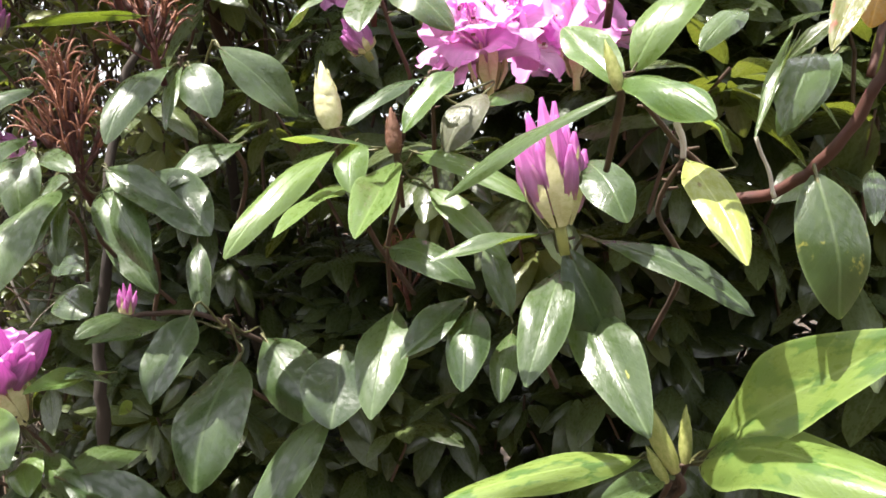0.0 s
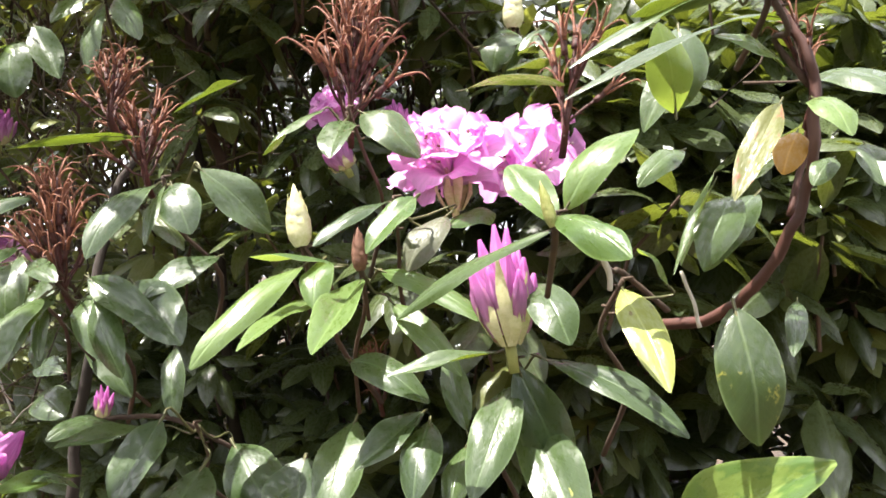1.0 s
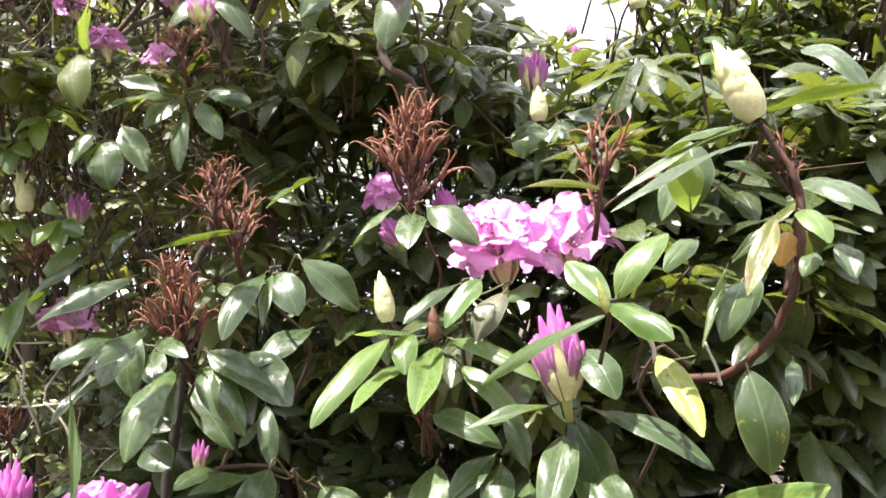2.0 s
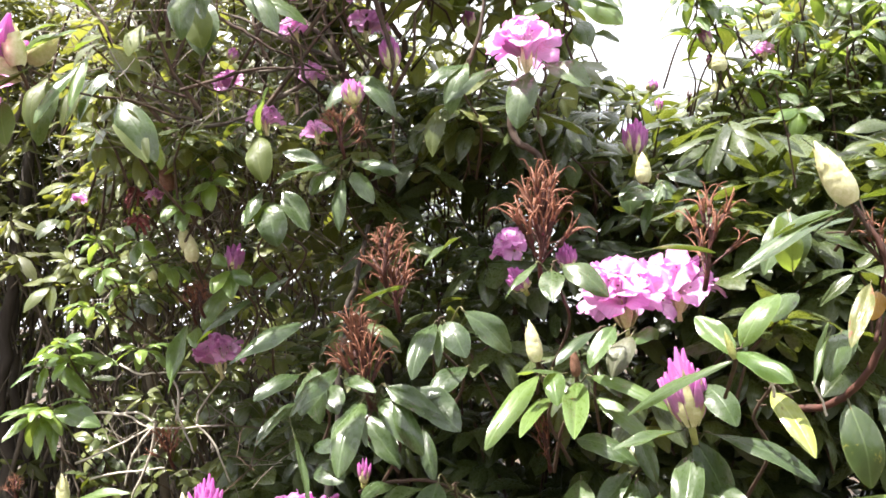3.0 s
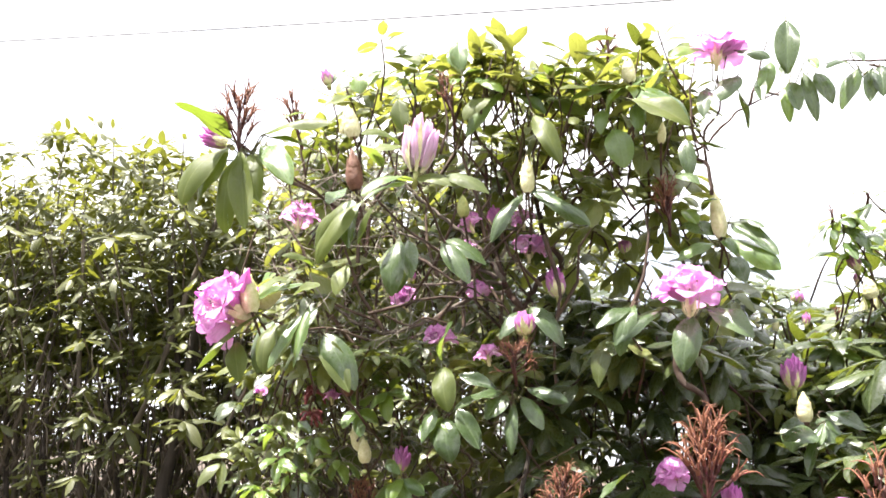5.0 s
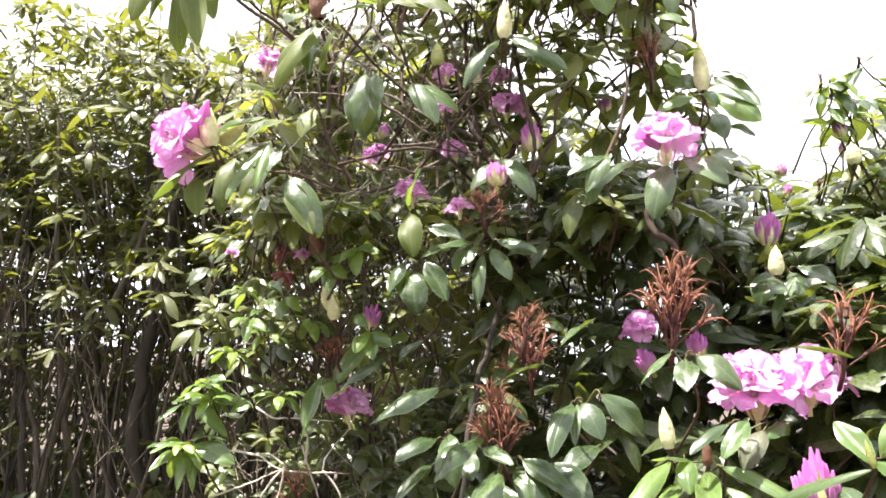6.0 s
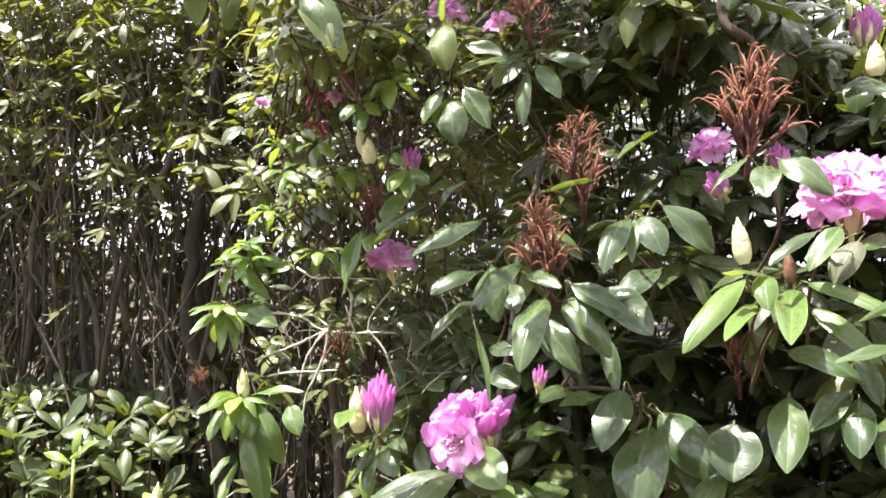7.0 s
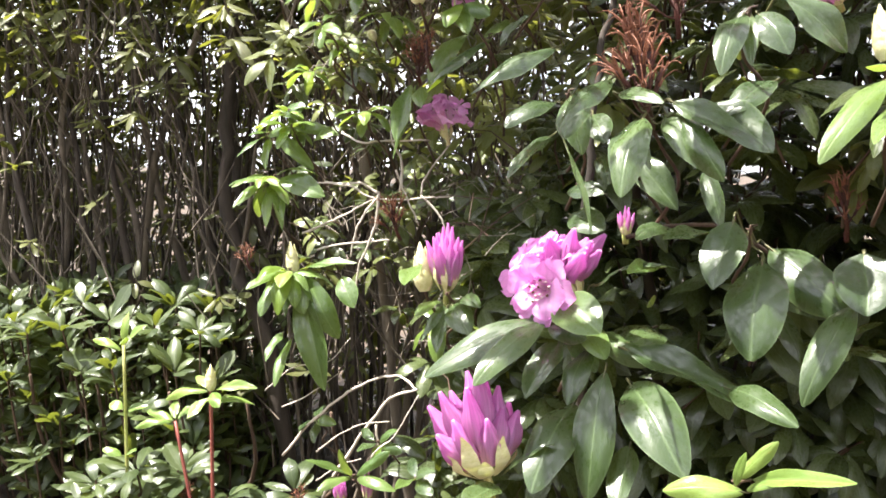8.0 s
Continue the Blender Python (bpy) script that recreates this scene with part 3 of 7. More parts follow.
def club_mesh(name, paint):
    """A rolled, pointed flower bud one long with spiral folds."""
    bm = bmesh.new()
    uv = bm.loops.layers.uv.new("UVMap")
    grid, tags = [], {}
    for j in range(10):
        v = j / 9
        r = 0.05 + 0.16 * math.sin(math.pi * min(1, 0.10 + 0.88 * v)) ** 0.9
        r *= 1 - 0.5 * max(0, v - 0.66) / 0.34
        ring = []
        for k in range(15):
            a = 2 * math.pi * k / 15
            q = r * (1 + 0.34 * math.cos(5 * a + 4.2 * v))
            p = bm.verts.new((math.cos(a) * q + 0.05 * v * v, math.sin(a) * q, v))
            tags[p] = (k / 15, 0.4 + 0.6 * v)
            ring.append(p)
        grid.append(ring)
    for lo, hi in zip(grid, grid[1:]):
        for k in range(15):
            f = bm.faces.new((lo[k], lo[(k + 1) % 15], hi[(k + 1) % 15], hi[k]))
            f.smooth = True
            for loop in f.loops:
                loop[uv].uv = tags[loop.vert]
    bm.faces.new(grid[-1])
    me = bpy.data.meshes.new(name)
    bm.to_mesh(me)
    bm.free()
    me.materials.append(paint)
    return me


CLUB = club_mesh("petal_bud", PETAL_BUD)
PALE_CLUB = club_mesh("petal_bud", PALE_PETAL)


def opening_bud(base, tip, width, paint=None, cover=0.64, club=None):
    """A half-open head: rolled magenta flower buds rising out of pale bracts."""
    paint = paint or PALE_BUD
    base, tip = Vector(base), Vector(tip)
    ANCHORS.append(base)
    rng = random.Random(round(base.x * 800) + round(base.z * 600))
    turn = (tip - base).to_track_quat("Z", "Y").to_matrix()
    h = (tip - base).length
    bm = bmesh.new()
    tube(bm, [base - turn @ Vector((0, 0, 0.25 * h)), base + turn @ Vector((0, 0, 0.1 * h))], 0.0045, 0.006, 8, 0.2)
    head = part("opening_bud", bm, GREEN_BUD, BUSH)
    n = 21 if width > 0.03 else 9
    for i in range(n):
        a, out = i * 2.39996, math.sqrt((i + 0.5) / n)
        o = Vector((math.cos(a), math.sin(a), 0)) * out
        d = turn @ (Vector((rng.uniform(-0.05, 0.05), rng.uniform(-0.05, 0.05), 1)) + o * (0.62 if width > 0.09 else 0.34)).normalized()
        tall = h * (0.90 - 0.26 * out * out) * rng.uniform(0.60 if width > 0.09 else 0.78, 1.02)
        m = Matrix.Translation(base + turn @ (o * 0.20 * width + Vector((0, 0, 0.10 * h + 0.12 * h * (1 - out))))) @ d.to_track_quat("Z", "Y").to_matrix().to_4x4() @ Matrix.Rotation(rng.uniform(0, 6.28), 4, "Z")
        fat = width * (0.50 if width > 0.09 else 0.60)
        piece("petal_bud", club or CLUB, head, m @ Matrix.Diagonal((fat, fat, tall, 1)))
    for i in range(9):
        tall = h * ((0.50 if width > 0.09 else cover) - 0.035 * i) * rng.uniform(0.85, 1.1)
        m = Matrix.Translation(base) @ turn.to_4x4() @ Matrix.Rotation(i * 2.4, 4, "Z")
        fat = width * (1.36 - 0.02 * i)
        piece("bract", bract_data(paint), head, m @ Matrix.Diagonal((fat, fat, tall, 1)))
    return head


def capsule_mesh(name, seed):
    """A dry seed case: a long stiff stalk, a slim ribbed body and valves that split apart like curved claws."""
    rng = random.Random(seed)
    bm = bmesh.new()
    tube(bm, smooth_line([Vector((0, 0, 0)), Vector((0.04, 0, 0.24)), Vector((0.0, 0.0, 0.50))], 3), 0.017, 0.022, 5)
    tube(bm, [Vector((0, 0, 0.46)), Vector((0, 0, 0.52)), Vector((0, 0, 0.66)), Vector((0, 0, 0.76))], 0.042, 0.034, 6, 0.25)
    for k in range(4):
        a = k * 1.571 + rng.uniform(-0.4, 0.4)
        c, s = math.cos(a), math.sin(a)
        top, bend = rng.uniform(0.92, 1.10), rng.uniform(0.10, 0.19)
        reach = ((0.020, 0.62), (0.055, 0.80), (0.05 + bend * 0.8, top - 0.05), (0.05 + bend * 1.7, top - rng.uniform(0.02, 0.12)))
        tube(bm, smooth_line([Vector((o * c, o * s, z)) for o, z in reach], 3), 0.026, 0.003, 4, slot=1)
    me = bpy.data.meshes.new(name)
    bm.to_mesh(me)
    bm.free()
    me.materials.append(CAPSULE)
    me.materials.append(CAPSULE_TIP)
    return me


CAPSULES = [capsule_mesh("seed_capsule", n) for n in (1, 2, 5)]


def seed_head(base, tip, width, count=0):
    """Last year's seed head: a dry stalk with rust-brown split capsules on all sides."""
    base, tip = Vector(base), Vector(tip)
    ANCHORS.append(base)
    rng = random.Random(round(base.x * 700) + round(base.z * 900))
    turn = (tip - base).to_track_quat("Z", "Y").to_matrix()
    h = (tip - base).length
    bm = bmesh.new()
    tube(bm, smooth_line([base - turn @ Vector((0, 0, 0.15 * h)) + Vector((0, 0.02, -0.01)), base, base.lerp(tip, 0.30), base.lerp(tip, 0.62)], 3), 0.0042, 0.0024, 6, 0.3)
    head = part("seed_head", bm, CAPSULE, BUSH)
    n = count or (27 if h > 0.12 else 16 if h > 0.07 else 11)
    for i in range(n):
        v = (i + 0.5) / n
        a = i * 2.39996 + rng.uniform(-0.3, 0.3)
        lean = (0.80 - 0.45 * v) * rng.uniform(0.3, 0.98) * min(1.75, (width / h) ** 1.5)
        d = turn @ Vector((math.cos(a) * math.sin(lean), math.sin(a) * math.sin(lean), math.cos(lean)))
        s = h * (rng.uniform(0.48, 0.66) if h > 0.12 else rng.uniform(0.58, 0.80))
        m = Matrix.Translation(base.lerp(tip, 0.52 * v - 0.12)) @ d.to_track_quat("Z", "Y").to_matrix().to_4x4() @ Matrix.Rotation(rng.uniform(0, 6.28), 4, "Z")
        piece("seed_capsule", CAPSULES[i % 3], head, m @ Matrix.Diagonal((s, s, s, 1)))
    return head


def spent_truss(base, tip, width):
    """A withered flower head, its dark petals shrivelled and hanging."""
    base, tip = Vector(base), Vector(tip)
    ANCHORS.append(base)
    turn = (tip - base).to_track_quat("Z", "Y").to_matrix()
    r = width * 0.5
    bm = bmesh.new()
    for i, d in enumerate(dome(14, 2.1)):
        d = turn @ d
        mid = base + d * r * 0.6
        tube(bm, smooth_line([base, mid, mid + d * r * 0.3 + Vector((0.15 * math.sin(i), 0.1, -0.45)) * r], 3), 0.0022, 0.0045 if i % 2 else 0.003, 5, 0.9)
    return part("spent_flower", bm, WILTED, BUSH, "withered dark red flower head")


# ---- foliage too dense to count ----
SIMPLE = [leaf_grid(4, 6, *form[:4], form[4], form[5], 0.60) for form in ((0.12, 0.12, 0.12, 0.06, 0.2, 1), (0.17, 0.16, 0.12, 0.07, -0.2, 4), (0.08, 0.06, 0.18, 0.09, 0.1, 7), (0.02, 0.22, 0.06, 0.06, -0.3, 9))]
COARSE = [leaf_grid(2, 5, *form, 0.60) for form in ((0.06, 0.14, 0.30, 0.05, 0.2, 1), (0.10, 0.20, 0.25, 0.06, -0.2, 4), (0.04, 0.06, 0.40, 0.08, 0.1, 7), (-0.04, 0.22, 0.20, 0.05, -0.3, 9))]


def blunt(form):
    """The same blade, broadest near its rounded tip."""
    pts, uvs, faces = form
    fuller = [0.75 + 0.75 * p[1] ** 1.5 if p[1] < 0.97 else 1.0 for p in pts]
    return [(p[0] * k, p[1], p[2]) for p, k in zip(pts, fuller)], uvs, faces


ROUNDED = [blunt(form) for form in SIMPLE]


class Foliage:
    """Gathers many leaves and twigs into one mesh."""

    def __init__(self, forms=SIMPLE):
        self.forms = forms
        self.pts, self.faces, self.uvs, self.slots, self.n = [], [], [], [], 0

    def leaf(self, base, way, facing, long, wide, k):
        m = np.array(frame_along(base, way, facing, (wide, long, long)))
        pts, uvs, faces = self.forms[k % len(self.forms)]
        q = np.array(pts) @ m[:3, :3].T + m[:3, 3]
        self.pts.append(q)
        self.uvs.append(np.array(uvs))
        self.faces.append(np.array(faces) + self.n)
        self.slots.append(np.zeros(len(faces), int))
        self.n += len(q)

    def twig(self, line, r0, r1):
        pts, n = [], len(line)
        for i, p in enumerate(line):
            way = (line[min(i + 1, n - 1)] - line[max(i - 1, 0)]).normalized()
            a = way.orthogonal().normalized()
            b = way.cross(a)
            r = r0 + (r1 - r0) * i / (n - 1)
            for k in range(4):
                w = k * math.pi / 2
                pts.append(p + (a * math.cos(w) + b * math.sin(w)) * r)
        faces = [(4 * i + k, 4 * i + (k + 1) % 4, 4 * i + 4 + (k + 1) % 4, 4 * i + 4 + k) for i in range(n - 1) for k in range(4)]
        self.pts.append(np.array([tuple(p) for p in pts]))
        self.uvs.append(np.full((len(pts), 2), 0.3))
        self.faces.append(np.array(faces) + self.n)
        self.slots.append(np.ones(len(faces), int))
        self.n += len(pts)

    def rosette(self, rng, at, axis, count, long, slim=0.34, sag=0.35):
        """Leaves spread round the tip of a twig, sagging under their weight."""
        axis = Vector(axis).normalized()
        a = axis.orthogonal().normalized()
        b = axis.cross(a)
        turn = rng.uniform(0, 6.28)
        for i in range(count):
            w = turn + i * 2.4
            lift = rng.uniform(-0.35, 0.55)
            way = (a * math.cos(w) + b * math.sin(w)) * math.cos(lift) + axis * math.sin(lift) - Vector((0, 0, sag * rng.uniform(0.4, 1.6)))
            l = long * rng.uniform(0.62, 1.15)
            start = at + way.normalized() * 0.012 - axis * rng.uniform(0, 0.02)
            self.leaf(start, way, axis * 0.6 + Vector((rng.uniform(-0.4, 0.4), rng.uniform(-0.7, 0.1), 0.75)), l, l * slim * rng.uniform(0.85, 1.2), rng.randrange(4))

    def link(self, name, paints, parent, label=""):
        me = bpy.data.meshes.new(name)
        faces = np.concatenate(self.faces)
        pts = np.concatenate(self.pts)
        uvs = np.concatenate(self.uvs)
        me.from_pydata(pts.tolist(), [], faces.tolist())
        layer = me.uv_layers.new(name="UVMap")
        layer.data.foreach_set("uv", uvs[faces.ravel()].ravel())
        me.polygons.foreach_set("material_index", np.concatenate(self.slots))
        me.polygons.foreach_set("use_smooth", np.ones(len(faces), bool))
        for one in paints:
            me.materials.append(one)
        ob = new(name, me)
        ob.parent = parent
        ob.matrix_parent_inverse = rest_of(parent)
        return tagged(ob, label, kind="stuff")


# ---- ground ----
def ground_sheet():
    bm = bmesh.new()
    steps = [-400, -100, -30, -10, -5, -3.5, -2.5, -2, -1.5, -1, -0.5, 0, 0.5, 1, 1.5, 2, 2.5, 3.2, 4, 6, 10, 30, 100, 400]
    grid = [[bm.verts.new((x, y, 0.05 * noise.noise(Vector((x, y, 0)) * 0.9) if abs(x) + abs(y) < 60 else 0)) for x in steps] for y in steps]
    for lo, hi in zip(grid, grid[1:]):
        for k in range(len(steps) - 1):
            bm.faces.new((lo[k], lo[k + 1], hi[k + 1], hi[k])).smooth = True
    me = bpy.data.meshes.new("ground")
    bm.to_mesh(me)
    bm.free()
    me.materials.append(SOIL)
    return tagged(new("ground", me), "bare brown soil with dead leaf litter", "ground", kind="structure")


ground_sheet()


# ---- unseen hedge wall, added behind the path to keep low sky light off the leaves ----
def sky_blocker():
    bm = bmesh.new()
    cols, grid = 72, []
    for j in range(12):
        ring = []
        for i in range(cols + 1):
            a = math.pi * (0.97 + 1.06 * i / cols)
            inner = j < 8
            r = 5.2 if inner else 6.3
            z = 2.5 * min(j, 7) / 7 if inner else 2.5 * (11 - j) / 3
            p = Vector((math.cos(a) * r * 1.25, math.sin(a) * r + 0.6, max(0.0, z) - 0.05))
            lump = 0.22 * noise.noise(p * 1.3) + 0.09 * noise.noise(p * 4.0)
            ring.append(bm.verts.new(p + Vector((math.cos(a), math.sin(a), 0.4)) * lump))
        grid.append(ring)
    for lo, hi in zip(grid, grid[1:]):
        for i in range(cols):
            bm.faces.new((lo[i], lo[i + 1], hi[i + 1], hi[i])).smooth = True
    me = bpy.data.meshes.new("unseen_sky_blocker")
    bm.to_mesh(me)
    bm.free()
    me.materials.append(BLOCKER_GREEN)
    return tagged(new("unseen_sky_blocker", me), "unseen plain dark green hedge wall added to block low sky light", "hedge", kind="structure")


sky_blocker()

# ---- the rhododendron: what shows singly ----
# pale-budded shoots in the middle of the bush
s = shoot((-0.059, 0.790, 1.462))
leaf(s, (-0.061, 0.790, 1.449), (-0.132, 0.700, 1.356), 0.032, paint=SUNLIT_TONE_LEAF)
leaf(s, (-0.047, 0.790, 1.416), (-0.085, 0.680, 1.375), 0.027, paint=SUNLIT_TONE_LEAF)
leaf(s, (-0.041, 0.790, 1.456), (-0.035, 0.737, 1.411), 0.032, paint=SUNLIT_TONE_LEAF)
leaf(s, (-0.026, 0.790, 1.452), (-0.091, 0.724, 1.455), 0.017, roll=28, paint=SUNLIT_TONE_LEAF)
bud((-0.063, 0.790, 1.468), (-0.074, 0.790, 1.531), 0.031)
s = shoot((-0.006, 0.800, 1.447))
leaf(s, (-0.005, 0.800, 1.438), (-0.016, 0.660, 1.377), 0.037, paint=SUNLIT_TONE_LEAF)
leaf(s, (0.015, 0.800, 1.447), (0.133, 0.740, 1.398), 0.026, paint=SUNLIT_TONE_LEAF)
leaf(s, (0.023, 0.830, 1.415), (0.098, 0.773, 1.353), 0.030, paint=SUNLIT_TONE_LEAF)
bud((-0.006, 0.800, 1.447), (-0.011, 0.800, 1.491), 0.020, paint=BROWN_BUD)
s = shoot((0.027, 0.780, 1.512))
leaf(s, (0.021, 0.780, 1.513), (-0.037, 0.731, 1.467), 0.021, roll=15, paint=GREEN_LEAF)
leaf(s, (0.047, 0.780, 1.518), (0.009, 0.744, 1.462), 0.033, paint=SUNLIT_TONE_LEAF)
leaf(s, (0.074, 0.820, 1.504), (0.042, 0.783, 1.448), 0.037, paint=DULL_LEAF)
leaf(s, (0.078, 0.820, 1.494), (0.121, 0.878, 1.514), 0.029, paint=SUNLIT_TONE_LEAF)
# shoot with the half-open pink bud
s = shoot((0.147, 0.745, 1.369))
leaf(s, (0.132, 0.745, 1.379), (0.036, 0.720, 1.355), 0.023, roll=30)
leaf(s, (0.149, 0.745, 1.366), (0.197, 0.790, 1.241), 0.053)
leaf(s, (0.148, 0.760, 1.349), (0.115, 0.681, 1.263), 0.043)
leaf(s, (0.170, 0.745, 1.375), (0.285, 0.680, 1.324), 0.036, roll=-25, shape="arch")
leaf(s, (0.157, 0.780, 1.319), (0.210, 0.672, 1.229), 0.053)
leaf(s, (0.104, 0.780, 1.287), (0.095, 0.723, 1.239), 0.026)
leaf(s, (0.071, 0.760, 1.312), (0.065, 0.703, 1.252), 0.039)
leaf(s, (0.063, 0.770, 1.318), (0.013, 0.712, 1.275), 0.031)
leaf(s, (-0.007, 0.780, 1.361), (0.072, 0.736, 1.332), 0.037)
leaf(s, (-0.003, 0.790, 1.303), (-0.011, 0.706, 1.225), 0.048)
leaf(s, (0.163, 0.740, 1.440), (0.190, 0.690, 1.392), 0.043)
leaf(s, (0.103, 0.800, 1.299), (0.079, 0.841, 1.366), 0.029)
opening_bud((0.142, 0.735, 1.386), (0.124, 0.735, 1.481), 0.063, cover=0.80)
# light shoot with the long arching leaf
s = shoot((0.171, 0.600, 1.486), (0.284, 0.780, 1.421))
leaf(s, (0.169, 0.600, 1.480), (0.051, 0.660, 1.408), 0.019, roll=12, paint=GREEN_LEAF)
leaf(s, (0.171, 0.600, 1.489), (0.215, 0.530, 1.459), 0.029, paint=SUNLIT_TONE_LEAF)
leaf(s, (0.170, 0.600, 1.484), (0.135, 0.647, 1.531), 0.032, paint=SUNLIT_TONE_LEAF)
leaf(s, (0.178, 0.600, 1.495), (0.230, 0.626, 1.558), 0.035, paint=SUNLIT_TONE_LEAF)
bud((0.169, 0.595, 1.481), (0.158, 0.595, 1.515), 0.012, paint=GREEN_BUD)
# yellowing leaves by the bare brown stem
s = shoot((0.227, 0.660, 1.441))
leaf(s, (0.227, 0.660, 1.439), (0.250, 0.580, 1.371), 0.032, paint=YELLOW_LEAF)
leaf(s, (0.296, 0.600, 1.429), (0.312, 0.590, 1.337), 0.048, paint=AGED_LEAF)
leaf(s, (0.314, 0.570, 1.566), (0.276, 0.530, 1.496), 0.022, paint=SPOTTED_LEAF)
leaf(s, (0.349, 0.640, 1.561), (0.333, 0.620, 1.526), 0.025, paint=ORANGE_LEAF)
leaf(s, (0.275, 0.720, 1.591), (0.255, 0.700, 1.662), 0.042, paint=BACKLIT_TONE_LEAF)
leaf(s, (0.284, 0.620, 1.524), (0.259, 0.600, 1.457), 0.011, roll=40, paint=SUNLIT_TONE_LEAF)
leaf(s, (0.327, 0.660, 1.516), (0.281, 0.630, 1.455), 0.030)
leaf(s, (0.339, 0.640, 1.609), (0.278, 0.600, 1.620), 0.025, paint=SUNLIT_TONE_LEAF)
leaf(s, (0.346, 0.600, 1.577), (0.352, 0.550, 1.542), 0.027, paint=SUNLIT_TONE_LEAF)
leaf(s, (0.381, 0.600, 1.546), (0.382, 0.570, 1.513), 0.024)
leaf(s, (0.368, 0.620, 1.539), (0.347, 0.600, 1.516), 0.018)
leaf(s, (0.268, 0.700, 1.444), (0.238, 0.660, 1.471), 0.023, paint=SUNLIT_TONE_LEAF)
seed_head((0.357, 0.630, 1.586), (0.339, 0.630, 1.653), 0.050, count=6)
branch([(0.357, 0.632, 1.590), (0.362, 0.660, 1.550), (0.352, 0.660, 1.500)], 0.0024, 0.0030, RED_BARK)
branch([(0.202, 0.580, 1.461), (0.206, 0.580, 1.450), (0.208, 0.582, 1.438)], 0.0020, 0.0022, DEAD_WOOD, "short pale broken stalk")
branch([(0.263, 0.620, 1.454), (0.272, 0.620, 1.432), (0.278, 0.622, 1.414)], 0.0012, 0.0016, DEAD_WOOD, "short pale broken stalk")
leaf(s, (0.280, 0.600, 1.516), (0.249, 0.572, 1.450), 0.011, roll=60)
leaf(s, (0.301, 0.630, 1.511), (0.271, 0.589, 1.456), 0.032)
leaf(s, (0.365, 0.680, 1.435), (0.343, 0.620, 1.396), 0.017)
leaf(s, (0.288, 0.750, 1.564), (0.243, 0.705, 1.525), 0.025)
# low shoot close to the path with long pale buds
s = shoot((0.238, 0.700, 1.194))
leaf(s, (0.261, 0.700, 1.211), (0.352, 0.563, 1.334), 0.060, paint=SUN_DAPPLED_LEAF)
leaf(s, (0.255, 0.700, 1.201), (0.338, 0.523, 1.244), 0.063, paint=SUN_DAPPLED_LEAF)
leaf(s, (0.207, 0.700, 1.204), (0.056, 0.611, 1.197), 0.031, paint=SUN_DAPPLED_LEAF)
leaf(s, (0.227, 0.700, 1.187), (0.171, 0.651, 1.185), 0.023)
bud((0.236, 0.700, 1.194), (0.192, 0.700, 1.278), 0.021, paint=GREEN_BUD)
bud((0.243, 0.700, 1.201), (0.242, 0.700, 1.251), 0.014, paint=GREEN_BUD)
bud((0.229, 0.700, 1.185), (0.211, 0.700, 1.216), 0.013, paint=GREEN_BUD)
# shoot below the rust-brown seed heads
s = shoot((-0.204, 0.790, 1.526))
leaf(s, (-0.212, 0.790, 1.523), (-0.231, 0.700, 1.448), 0.033)
leaf(s, (-0.203, 0.790, 1.523), (-0.200, 0.747, 1.462), 0.019, roll=20)
leaf(s, (-0.196, 0.790, 1.525), (-0.162, 0.760, 1.475), 0.042)
leaf(s, (-0.167, 0.790, 1.540), (-0.100, 0.810, 1.481), 0.045)
s = shoot((-0.320, 0.810, 1.418))
leaf(s, (-0.323, 0.810, 1.411), (-0.334, 0.710, 1.329), 0.043)
leaf(s, (-0.273, 0.800, 1.407), (-0.224, 0.767, 1.336), 0.033)
leaf(s, (-0.286, 0.810, 1.429), (-0.198, 0.787, 1.381), 0.037)
leaf(s, (-0.330, 0.810, 1.401), (-0.306, 0.763, 1.348), 0.016)
leaf(s, (-0.351, 0.810, 1.441), (-0.293, 0.764, 1.425), 0.025)
leaf(s, (-0.269, 0.850, 1.581), (-0.325, 0.716, 1.543), 0.019, roll=50)
seed_head((-0.295, 0.940, 1.553), (-0.307, 0.940, 1.654), 0.135)
seed_head((-0.320, 0.820, 1.423), (-0.343, 0.820, 1.553), 0.132)
# shaded drooping leaves low on the bush
s = shoot((-0.191, 0.870, 1.274))
leaf(s, (-0.212, 0.830, 1.286), (-0.231, 0.777, 1.210), 0.055)
leaf(s, (-0.176, 0.860, 1.235), (-0.186, 0.770, 1.130), 0.074)
leaf(s, (-0.165, 0.920, 1.247), (-0.080, 0.850, 1.175), 0.067)
leaf(s, (-0.291, 0.820, 1.228), (-0.323, 0.726, 1.229), 0.028, paint=SUNLIT_TONE_LEAF)
leaf(s, (-0.290, 0.900, 1.266), (-0.326, 0.816, 1.262), 0.027)
leaf(s, (-0.386, 0.950, 1.314), (-0.448, 0.992, 1.315), 0.033)
leaf(s, (-0.389, 0.920, 1.367), (-0.367, 0.859, 1.329), 0.025, paint=GREEN_LEAF)
leaf(s, (-0.358, 0.950, 1.373), (-0.283, 0.913, 1.295), 0.045)
leaf(s, (-0.385, 0.840, 1.137), (-0.352, 0.776, 1.116), 0.035, paint=SUNLIT_TONE_LEAF)
leaf(s, (-0.311, 0.900, 1.165), (-0.308, 0.875, 1.181), 0.019, paint=FRESH_LEAF)
branch([(-0.348, 0.900, 1.255), (-0.290, 0.900, 1.275), (-0.239, 0.900, 1.278), (-0.202, 0.900, 1.265), (-0.168, 0.930, 1.239), (-0.127, 1.000, 1.192)], 0.0032, 0.0024)
opening_bud((-0.361, 1.000, 1.250), (-0.363, 1.000, 1.295), 0.025)
